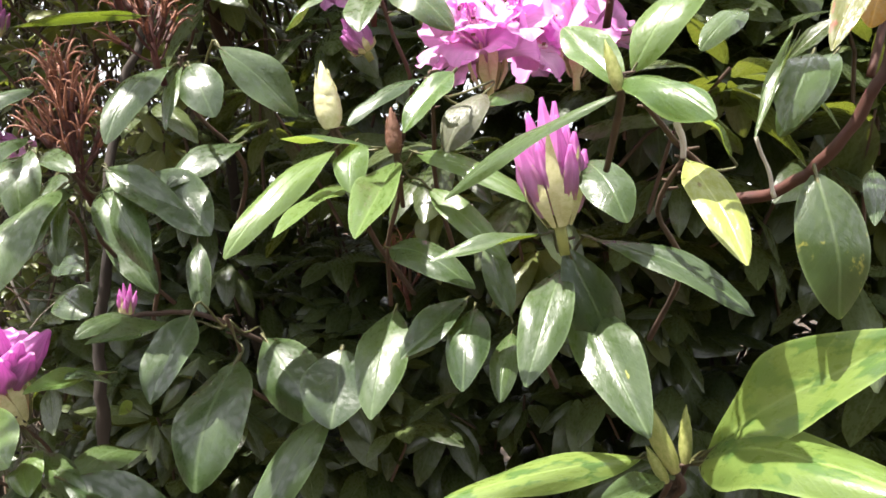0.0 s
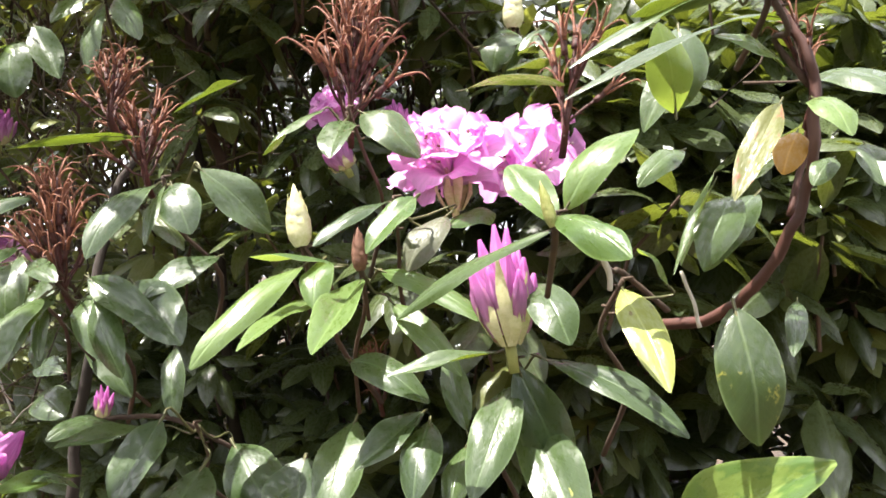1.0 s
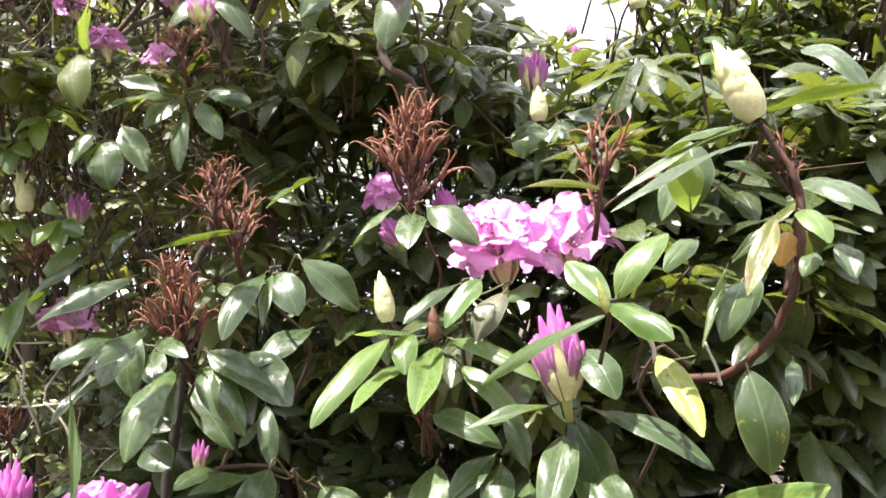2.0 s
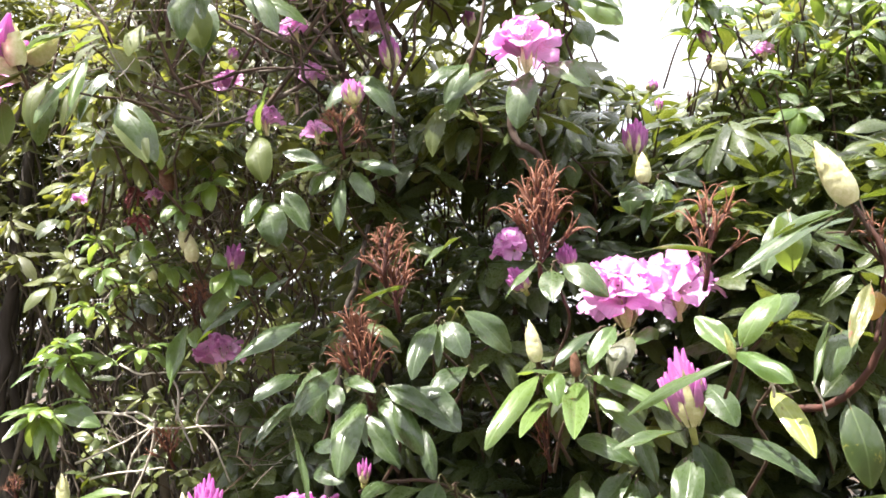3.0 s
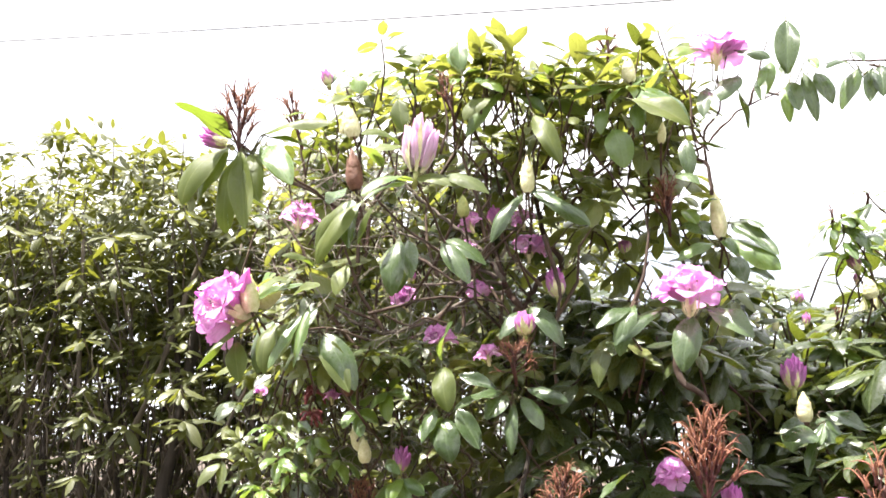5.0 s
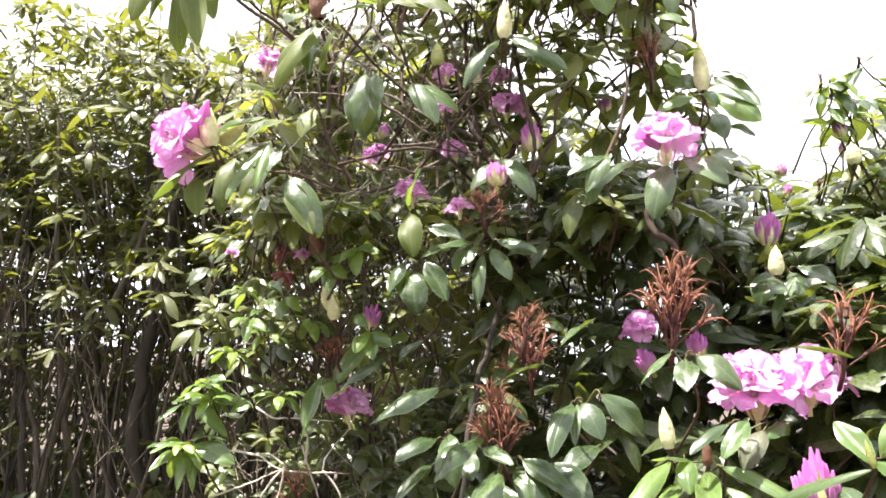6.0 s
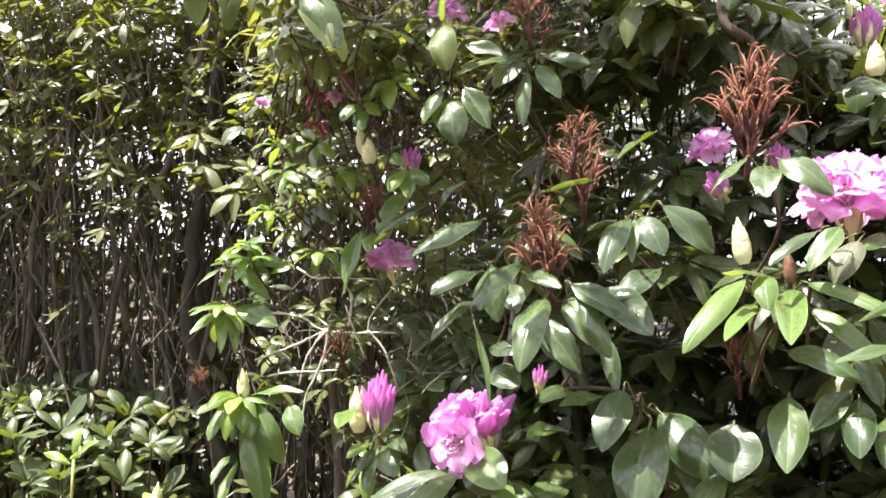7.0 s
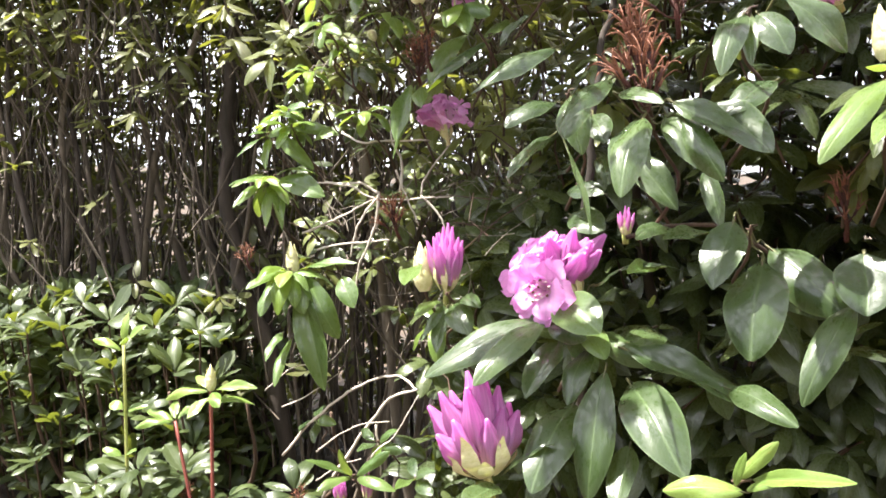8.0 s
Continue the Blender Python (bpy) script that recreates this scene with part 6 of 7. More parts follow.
s = shoot((-0.388, 1.080, 1.993))
leaf(s, (-0.393, 1.080, 1.991), (-0.319, 1.059, 1.905), 0.045)
leaf(s, (-0.398, 1.080, 1.988), (-0.447, 1.041, 1.918), 0.039)
s = shoot((0.162, 1.120, 1.792))
leaf(s, (0.162, 1.120, 1.787), (0.192, 1.078, 1.711), 0.044)
leaf(s, (0.175, 1.120, 1.798), (0.229, 1.060, 1.764), 0.034)
leaf(s, (0.120, 1.120, 1.787), (0.106, 1.089, 1.720), 0.048)
s = shoot((-0.652, 1.250, 1.587))
leaf(s, (-0.649, 1.250, 1.584), (-0.758, 1.203, 1.485), 0.044, roll=20)
leaf(s, (-0.632, 1.250, 1.570), (-0.571, 1.226, 1.619), 0.036)
s = shoot((-0.434, 0.920, 1.451))
leaf(s, (-0.432, 0.920, 1.449), (-0.404, 0.865, 1.367), 0.043, paint=GREEN_LEAF)
leaf(s, (-0.401, 0.920, 1.423), (-0.374, 0.863, 1.382), 0.039, paint=GREEN_LEAF)
leaf(s, (-0.453, 0.920, 1.440), (-0.508, 0.852, 1.403), 0.034)
leaf(s, (-0.460, 0.920, 1.393), (-0.501, 0.844, 1.333), 0.028)
branch([(-0.693, 1.060, 2.128), (-0.619, 1.060, 2.084), (-0.547, 1.060, 2.042), (-0.444, 1.060, 1.989)], 0.0042, 0.0015)
branch([(-0.743, 1.060, 1.972), (-0.614, 1.060, 2.005), (-0.523, 1.060, 2.006), (-0.450, 1.060, 2.002)], 0.0036, 0.0013)
branch([(-0.371, 1.100, 2.156), (-0.346, 1.100, 2.087), (-0.332, 1.100, 2.020), (-0.351, 1.100, 1.943)], 0.006, 0.0025)
# pink buds near the ground
opening_bud((-0.956, 1.250, 0.651), (-0.965, 1.250, 0.701), 0.031)
opening_bud((-0.898, 1.250, 0.665), (-0.895, 1.250, 0.723), 0.026)
s = shoot((-0.930, 1.250, 0.710))
leaf(s, (-0.936, 1.250, 0.709), (-0.974, 1.174, 0.702), 0.026, paint=SUNLIT_TONE_LEAF)
leaf(s, (-0.923, 1.250, 0.714), (-0.849, 1.253, 0.774), 0.026, paint=SUNLIT_TONE_LEAF)
leaf(s, (-0.934, 1.250, 0.713), (-0.945, 1.217, 0.779), 0.023, paint=SUNLIT_TONE_LEAF)
leaf(s, (-0.921, 1.250, 0.708), (-0.829, 1.236, 0.700), 0.028, paint=SUNLIT_TONE_LEAF)
leaf(s, (-0.943, 1.250, 0.714), (-1.002, 1.179, 0.761), 0.023, roll=30, paint=SUNLIT_TONE_LEAF)
seed_head((-1.696, 1.700, 0.355), (-1.698, 1.700, 0.427), 0.073)
seed_head((-1.205, 1.500, 0.506), (-1.201, 1.500, 0.555), 0.056)
# buds along the top of the bush beyond
bud((0.165, 1.620, 2.031), (0.167, 1.620, 2.072), 0.023)
bud((0.122, 1.620, 2.042), (0.123, 1.620, 2.074), 0.017)
bud((0.369, 1.600, 2.068), (0.371, 1.600, 2.121), 0.028)
bud((0.396, 1.600, 2.073), (0.399, 1.600, 2.126), 0.028)
opening_bud((0.361, 1.600, 2.151), (0.360, 1.600, 2.183), 0.020)
opening_bud((0.239, 1.620, 2.048), (0.241, 1.620, 2.083), 0.023)
seed_head((0.309, 1.600, 2.060), (0.310, 1.600, 2.094), 0.033)
seed_head((0.507, 1.600, 2.342), (0.507, 1.600, 2.385), 0.047)
flower_truss((0.463, 1.500, 2.137), (0.465, 1.500, 2.175), 0.055)
s = shoot((0.406, 1.450, 1.888))
leaf(s, (0.406, 1.450, 1.888), (0.350, 1.422, 1.847), 0.038, paint=SUNLIT_TONE_LEAF)
leaf(s, (0.412, 1.450, 1.895), (0.459, 1.390, 1.876), 0.033, paint=SUNLIT_TONE_LEAF)
leaf(s, (0.406, 1.450, 1.882), (0.404, 1.410, 1.819), 0.038, paint=BACKLIT_TONE_LEAF)
leaf(s, (0.401, 1.450, 1.895), (0.374, 1.512, 1.927), 0.030)
leaf(s, (0.419, 1.450, 1.901), (0.475, 1.476, 1.942), 0.028)
s = shoot((0.274, 1.500, 1.969))
leaf(s, (0.272, 1.500, 1.969), (0.211, 1.468, 1.938), 0.029)
leaf(s, (0.277, 1.500, 1.969), (0.325, 1.454, 1.934), 0.032, paint=SUNLIT_TONE_LEAF)
leaf(s, (0.274, 1.500, 1.972), (0.278, 1.470, 1.903), 0.032)
leaf(s, (0.272, 1.500, 1.975), (0.247, 1.557, 2.017), 0.024)
leaf(s, (0.281, 1.500, 1.974), (0.329, 1.548, 2.005), 0.024, paint=BACKLIT_TONE_LEAF)
s = shoot((0.503, 1.400, 1.988))
leaf(s, (0.500, 1.400, 1.986), (0.437, 1.378, 1.949), 0.037, paint=SUNLIT_TONE_LEAF)
leaf(s, (0.505, 1.400, 1.985), (0.533, 1.345, 1.943), 0.037)
leaf(s, (0.502, 1.400, 1.982), (0.487, 1.381, 1.910), 0.039, paint=BACKLIT_TONE_LEAF)
leaf(s, (0.501, 1.400, 1.994), (0.482, 1.460, 2.036), 0.029)
# leaves under the pale bud and small shoots near the soil
s = shoot((-0.634, 0.980, 1.146))
leaf(s, (-0.624, 0.980, 1.133), (-0.579, 0.930, 1.099), 0.045)
leaf(s, (-0.633, 0.980, 1.128), (-0.629, 0.925, 1.067), 0.030)
leaf(s, (-0.643, 0.980, 1.136), (-0.657, 0.907, 1.125), 0.023, paint=SUNLIT_TONE_LEAF)
leaf(s, (-0.638, 0.980, 1.132), (-0.654, 0.924, 1.083), 0.021)
leaf(s, (-0.682, 0.980, 1.193), (-0.676, 0.909, 1.171), 0.036, paint=SUNLIT_TONE_LEAF)
leaf(s, (-0.605, 0.980, 1.143), (-0.559, 0.921, 1.142), 0.027)
s = shoot((-0.921, 1.350, 0.751))
leaf(s, (-0.923, 1.350, 0.749), (-0.933, 1.276, 0.755), 0.027)
leaf(s, (-0.915, 1.350, 0.753), (-0.861, 1.322, 0.796), 0.025, paint=SUNLIT_TONE_LEAF)
leaf(s, (-0.921, 1.350, 0.745), (-0.886, 1.285, 0.731), 0.029, paint=BACKLIT_TONE_LEAF)
leaf(s, (-0.929, 1.350, 0.756), (-0.983, 1.401, 0.759), 0.022)
leaf(s, (-0.913, 1.350, 0.748), (-0.847, 1.314, 0.754), 0.027)
s = shoot((-0.772, 1.200, 0.745))
leaf(s, (-0.774, 1.200, 0.745), (-0.782, 1.126, 0.752), 0.026, paint=SUNLIT_TONE_LEAF)
leaf(s, (-0.769, 1.200, 0.748), (-0.717, 1.161, 0.784), 0.026)
leaf(s, (-0.772, 1.200, 0.751), (-0.807, 1.265, 0.763), 0.024)
leaf(s, (-0.768, 1.200, 0.743), (-0.716, 1.146, 0.743), 0.031)
s = shoot((-1.152, 1.500, 0.729))
leaf(s, (-1.156, 1.500, 0.729), (-1.157, 1.425, 0.724), 0.030)
leaf(s, (-1.149, 1.500, 0.731), (-1.082, 1.468, 0.738), 0.030, paint=SUNLIT_TONE_LEAF)
leaf(s, (-1.153, 1.500, 0.725), (-1.124, 1.437, 0.697), 0.030)
leaf(s, (-1.152, 1.500, 0.734), (-1.168, 1.572, 0.746), 0.025)
branch([(-1.070, 1.350, 0.712), (-1.014, 1.350, 0.758), (-0.959, 1.350, 0.788), (-0.891, 1.350, 0.805)], 0.0022, 0.0012, DEAD_WOOD, "bare grey dead twig")
branch([(-0.935, 1.300, 0.685), (-0.902, 1.300, 0.751), (-0.857, 1.300, 0.793), (-0.807, 1.300, 0.883)], 0.0022, 0.0012, DEAD_WOOD, "bare grey dead twig")
branch([(-1.043, 1.300, 0.669), (-0.975, 1.300, 0.716), (-0.935, 1.300, 0.732)], 0.0020, 0.0010, DEAD_WOOD, "bare grey dead twig")
branch([(-1.263, 1.450, 0.808), (-1.185, 1.450, 0.872), (-1.094, 1.450, 0.894), (-1.036, 1.450, 0.952)], 0.0020, 0.0010, DEAD_WOOD, "bare grey dead twig")
branch([(-1.217, 1.450, 0.772), (-1.147, 1.450, 0.807), (-1.065, 1.450, 0.870)], 0.0020, 0.0010, DEAD_WOOD, "bare grey dead twig")
# shoots painted in sunlit leaf tones, and small flowers, on the hedge side of the bush
flower_truss((-1.145, 1.400, 1.815), (-1.151, 1.400, 1.846), 0.036)
flower_truss((-0.905, 1.300, 1.798), (-0.912, 1.300, 1.826), 0.043)
bud((-0.833, 1.220, 1.804), (-0.853, 1.220, 1.872), 0.040, paint=BROWN_BUD)
bud((-0.791, 1.250, 1.656), (-0.800, 1.250, 1.716), 0.040)
s = shoot((-0.804, 1.220, 1.776))
leaf(s, (-0.804, 1.220, 1.776), (-0.820, 1.163, 1.730), 0.031, paint=SUNLIT_TONE_LEAF)
leaf(s, (-0.801, 1.220, 1.776), (-0.745, 1.181, 1.744), 0.031, paint=BACKLIT_TONE_LEAF)
leaf(s, (-0.803, 1.220, 1.773), (-0.782, 1.179, 1.713), 0.035, paint=SUNLIT_TONE_LEAF)
leaf(s, (-0.807, 1.220, 1.782), (-0.862, 1.258, 1.815), 0.026, paint=SUNLIT_TONE_LEAF)
leaf(s, (-0.797, 1.220, 1.780), (-0.798, 1.288, 1.811), 0.031, paint=SUNLIT_TONE_LEAF)
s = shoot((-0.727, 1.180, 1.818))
leaf(s, (-0.729, 1.180, 1.816), (-0.742, 1.121, 1.771), 0.032, paint=SUNLIT_TONE_LEAF)
leaf(s, (-0.724, 1.180, 1.815), (-0.660, 1.147, 1.797), 0.029, paint=SUNLIT_TONE_LEAF)
leaf(s, (-0.727, 1.180, 1.812), (-0.709, 1.145, 1.748), 0.034, paint=BACKLIT_TONE_LEAF)
leaf(s, (-0.730, 1.180, 1.822), (-0.775, 1.226, 1.860), 0.027, paint=SUNLIT_TONE_LEAF)
leaf(s, (-0.721, 1.180, 1.820), (-0.710, 1.243, 1.858), 0.027, paint=BACKLIT_TONE_LEAF)
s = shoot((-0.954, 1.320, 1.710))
leaf(s, (-0.957, 1.320, 1.708), (-0.966, 1.251, 1.680), 0.028, paint=SUNLIT_TONE_LEAF)
leaf(s, (-0.951, 1.320, 1.708), (-0.893, 1.289, 1.673), 0.031, paint=BACKLIT_TONE_LEAF)
leaf(s, (-0.954, 1.320, 1.706), (-0.934, 1.275, 1.649), 0.031, paint=SUNLIT_TONE_LEAF)
leaf(s, (-0.960, 1.320, 1.716), (-1.014, 1.362, 1.747), 0.025, paint=SUNLIT_TONE_LEAF)
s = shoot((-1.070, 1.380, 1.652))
leaf(s, (-1.073, 1.380, 1.652), (-1.080, 1.310, 1.626), 0.027, paint=SUNLIT_TONE_LEAF)
leaf(s, (-1.067, 1.380, 1.651), (-1.005, 1.349, 1.623), 0.029, paint=BACKLIT_TONE_LEAF)
leaf(s, (-1.070, 1.380, 1.648), (-1.047, 1.333, 1.594), 0.029, paint=SUNLIT_TONE_LEAF)
leaf(s, (-1.066, 1.380, 1.656), (-1.064, 1.450, 1.682), 0.024, paint=SUNLIT_TONE_LEAF)
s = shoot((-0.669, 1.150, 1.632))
leaf(s, (-0.672, 1.150, 1.630), (-0.680, 1.093, 1.582), 0.033, paint=BACKLIT_TONE_LEAF)
leaf(s, (-0.667, 1.150, 1.630), (-0.609, 1.113, 1.601), 0.031, paint=SUNLIT_TONE_LEAF)
leaf(s, (-0.669, 1.150, 1.627), (-0.645, 1.106, 1.571), 0.033, paint=SUNLIT_TONE_LEAF)
leaf(s, (-0.676, 1.150, 1.637), (-0.726, 1.200, 1.661), 0.026, paint=SUNLIT_TONE_LEAF)
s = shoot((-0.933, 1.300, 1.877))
leaf(s, (-0.936, 1.300, 1.875), (-0.940, 1.237, 1.834), 0.030, paint=BACKLIT_TONE_LEAF)
leaf(s, (-0.930, 1.300, 1.874), (-0.873, 1.264, 1.842), 0.030, paint=SUNLIT_TONE_LEAF)
leaf(s, (-0.933, 1.300, 1.871), (-0.913, 1.259, 1.811), 0.030, paint=SUNLIT_TONE_LEAF)
leaf(s, (-0.938, 1.300, 1.882), (-0.991, 1.341, 1.915), 0.025, paint=SUNLIT_TONE_LEAF)
leaf(s, (-0.926, 1.300, 1.882), (-0.925, 1.364, 1.922), 0.025, paint=BACKLIT_TONE_LEAF)
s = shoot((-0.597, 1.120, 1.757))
leaf(s, (-0.599, 1.120, 1.755), (-0.608, 1.062, 1.709), 0.032, paint=SUNLIT_TONE_LEAF)
leaf(s, (-0.593, 1.120, 1.755), (-0.539, 1.080, 1.722), 0.030, paint=BACKLIT_TONE_LEAF)
leaf(s, (-0.596, 1.120, 1.752), (-0.575, 1.081, 1.692), 0.034, paint=SUNLIT_TONE_LEAF)


# ---- the rhododendron: the mass of leaves behind ----
OUTLINE = [(-1.12, 1.83), (-1.10, 2.03), (-1.06, 2.28), (-0.98, 2.52), (-0.80, 2.70), (-0.47, 2.68), (-0.19, 2.66), (-0.05, 2.56), (-0.04, 2.30), (0.02, 2.12), (0.07, 2.00),
           (0.17, 1.98), (0.26, 2.08), (0.34, 2.26), (0.60, 2.42), (1.80, 2.42), (1.80, 0.25), (-0.70, 0.25), (-0.80, 0.98), (-0.93, 1.13), (-1.24, 1.08), (-1.26, 1.35), (-1.20, 1.62)]


def inside(x, z, ring):
    hit = False
    for (ax, az), (bx, bz) in zip(ring, ring[1:] + ring[:1]):
        if (az > z) != (bz > z) and x < ax + (z - az) / (bz - az) * (bx - ax):
            hit = not hit
    return hit


SPOTS = np.array([tuple(p) for p in ANCHORS])


def front(x, z):
    """How far back the bush's outer leaves stand at a place on its face."""
    d = (SPOTS[:, 0] - x) ** 2 + (SPOTS[:, 2] - z) ** 2 + 0.004
    w = d ** -2.0
    return float((w * SPOTS[:, 1]).sum() / w.sum())


def in_bush(p):
    """The bush spreads as it goes back from its face."""
    k = 1.75 / (p.y + 0.50)
    return inside(-0.2 + (p.x + 0.2) * k, 1.5 + (p.z - 1.5) * (0.35 + 0.65 * k), OUTLINE)


GLADES = [(-0.60, 1.30, 2.05), (-0.45, 1.32, 2.12), (-0.72, 1.26, 2.03), (0.15, 0.72, 1.46), (0.25, 0.62, 1.42), (0.03, 0.90, 1.58), (0.12, 0.97, 1.60), (-0.08, 1.0, 1.62), (-0.45, 0.84, 1.27), (-0.06, 0.95, 2.0), (-0.06, 0.79, 1.46), (0.20, 0.58, 1.53), (-0.55, 0.90, 1.12)]


def in_glade(p):
    """Gaps in the crown through which the sun reaches the flowers and pale shoots."""
    for g in GLADES:
        d = p - Vector(g)
        s = d.dot(SUN_TO)
        if -0.02 < s < 1.1 and (d - SUN_TO * s).length < 0.13:
            return True
    return False


def bush_mass():
    rng = random.Random(11)
    dark, pale = Foliage(), Foliage()
    made = 0
    while made < 1650:
        x, z = rng.uniform(-1.5, 1.7), (rng.uniform(0.25, 2.9) if made % 3 else rng.uniform(1.9, 2.9))
        y = front(x, z)
        if z > 1.75:
            y = max(y, 0.94)
        at = Vector((x, y + (0.20 + 0.30 * min(1.0, max(0.0, (1.55 - z) / 0.3)) + 0.62 * rng.random() ** 1.2 if z < 1.85 else 0.08 + 0.45 * rng.random()), z))
        if not in_bush(at) or in_glade(at) or (z > 1.95 and rng.random() < 0.78) or (-0.85 < x < -0.33 and 1.93 < z < 2.36 and at.y < 1.36 and rng.random() < 0.8):
            continue
        made += 1
        axis = Vector((rng.uniform(-0.6, 0.6), rng.uniform(-1.0, 0.3), rng.uniform(0.35, 1.1)))
        # sunlit tone is painted more often at the crest and on the left
        lit_tone = rng.random() < (0.72 if z > 2.0 or (x < -0.5 and z > 1.5) else 0.36 if x < -0.75 else 0.10 + 0.25 * (z > 1.7))
        mass = pale if lit_tone else dark
        crest = z > 2.05
        long = rng.uniform(0.085, 0.120) if crest else rng.uniform(0.060, 0.088) if x < -0.6 else rng.uniform(0.080, 0.118)
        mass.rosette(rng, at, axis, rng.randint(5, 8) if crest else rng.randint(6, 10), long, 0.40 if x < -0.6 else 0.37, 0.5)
        drop = rng.uniform(0.05, 0.13) if crest else rng.uniform(0.05, 0.16)
        root = at + Vector((rng.uniform(-0.09, 0.09), 0.08, -drop))
        mass.twig([at, at.lerp(root, 0.5) + Vector((rng.uniform(-0.02, 0.02), 0.01, 0.01)), root], 0.0022 if crest else 0.0020, 0.0034 if crest else 0.0032)
    # short sprays along the crest
    for i in range(75):
        x = rng.uniform(-1.0, -0.05)
        at = Vector((x, rng.uniform(1.0, 1.35), rng.uniform(2.42, 2.62) - 0.5 * max(0.0, -0.75 - x)))
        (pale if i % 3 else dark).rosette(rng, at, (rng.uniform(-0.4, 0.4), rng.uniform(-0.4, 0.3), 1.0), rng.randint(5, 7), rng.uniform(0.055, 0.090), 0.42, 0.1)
        foot = at + Vector((rng.uniform(-0.06, 0.06), 0.03, -0.14))
        dark.twig([at, at.lerp(foot, 0.5) + Vector((rng.uniform(-0.012, 0.012), 0, 0)), foot], 0.0020, 0.0030)
    # the far side of the crown, seen through its open heart
    for i in range(130):
        at = Vector((rng.uniform(-1.25, -0.55), rng.uniform(1.45, 2.0), rng.uniform(1.95, 2.62)))
        (pale if i % 2 else dark).rosette(rng, at, (rng.uniform(-0.5, 0.5), rng.uniform(-0.9, 0.2), rng.uniform(0.4, 1.0)), rng.randint(5, 8), rng.uniform(0.060, 0.095), 0.40, 0.35)
        foot = at + Vector((rng.uniform(-0.12, 0.12), 0.02, -rng.uniform(0.12, 0.3)))
        dark.twig([at, at.lerp(foot, 0.5) + Vector((rng.uniform(-0.02, 0.02), 0, 0)), foot], 0.0024, 0.0036)
    # the open side by the bare stem
    for i in range(260):
        at = Vector((rng.uniform(0.25, 1.4), rng.uniform(1.15, 1.8), rng.uniform(0.9, 1.95)))
        dark.rosette(rng, at, (rng.uniform(-0.6, 0.6), rng.uniform(-1.0, 0.3), rng.uniform(0.35, 1.1)), rng.randint(6, 9), rng.uniform(0.11, 0.15), 0.39, 0.8)
    # a roof of leaves added above the open side only to shade it
    for i in range(150):
        at = Vector((rng.uniform(0.12, 0.9), rng.uniform(1.0, 1.5), rng.uniform(1.58, 1.82)))
        if not in_glade(at):
            dark.rosette(rng, at, (rng.uniform(-0.4, 0.4), rng.uniform(-0.6, 0.2), 1.0), rng.randint(7, 10), rng.uniform(0.07, 0.10), 0.40, 0.45)
    # upright old stems towards the crest
    for i in range(45):
        x, z = rng.uniform(-1.0, 0.0), rng.uniform(1.8, 2.4)
        p = Vector((x, max(front(x, z), 0.94) + rng.uniform(0.03, 0.4), z))
        q = p + Vector((rng.uniform(-0.22, 0.22), rng.uniform(-0.06, 0.06), rng.uniform(0.16, 0.36)))
        if in_bush(q) and in_bush(p):
            dark.twig([p, p.lerp(q, 0.4) + Vector((rng.uniform(-0.03, 0.03), 0, 0)), p.lerp(q, 0.75) + Vector((rng.uniform(-0.02, 0.02), 0, 0)), q], 0.0055, 0.0026)
    # the shaded back of the bush near the soil
    for i in range(480):
        at = Vector((rng.uniform(-0.9, 0.6), rng.uniform(1.4, 2.1), rng.uniform(0.12, 1.35)))
        dark.rosette(rng, at, (rng.uniform(-0.6, 0.6), rng.uniform(-1.0, 0.3), rng.uniform(0.35, 1.1)), rng.randint(6, 9), rng.uniform(0.09, 0.12), 0.39, 0.45)
    # bare inner twigs
    for i in range(260):
        x, z = rng.uniform(-1.2, 0.9), rng.uniform(0.3, 2.5)
        p = Vector((x, front(x, z) + rng.uniform(0.08, 0.5), z))
        if not in_bush(p) or (z < 1.6 and x > -0.6):
            continue
        d = Vector((rng.uniform(-0.9, 0.9), rng.uniform(-0.2, 0.2), rng.uniform(-0.1, 0.8))).normalized() * rng.uniform(0.06, 0.2)
        dark.twig([p, p + d * 0.5 + Vector((rng.uniform(-0.03, 0.03), 0, rng.uniform(-0.02, 0.02))), p + d], 0.0020, 0.0010)
    dry = Foliage()
    for i in range(1700):
        x, z = rng.uniform(-1.3, -0.45), rng.uniform(0.9, 2.45)
        p = Vector((x, front(x, z) + rng.uniform(0.15, 0.5), z))
        if not in_bush(p) or x > 0.2 or (z < 1.6 and (x > -0.62 or rng.random() < 0.85)):
            continue
        d = Vector((rng.uniform(-1, 1), rng.uniform(-0.4, 0.4), rng.uniform(-0.5, 1.0))).normalized() * rng.uniform(0.05, 0.17)
        bow = Vector((rng.uniform(-0.03, 0.03), rng.uniform(-0.02, 0.02), rng.uniform(-0.03, 0.03)))
        dry.twig([p, p + d * 0.35 + bow * 0.8, p + d * 0.7 + bow, p + d], 0.0013, 0.0006)
    dry.link("dry_twig", [DRY_TWIG, DRY_TWIG], BUSH, "fine grey dead twigs")
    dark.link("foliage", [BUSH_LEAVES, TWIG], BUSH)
    pale.link("foliage", [SUNLIT_TONE_LEAVES, TWIG], BUSH)


bush_mass()

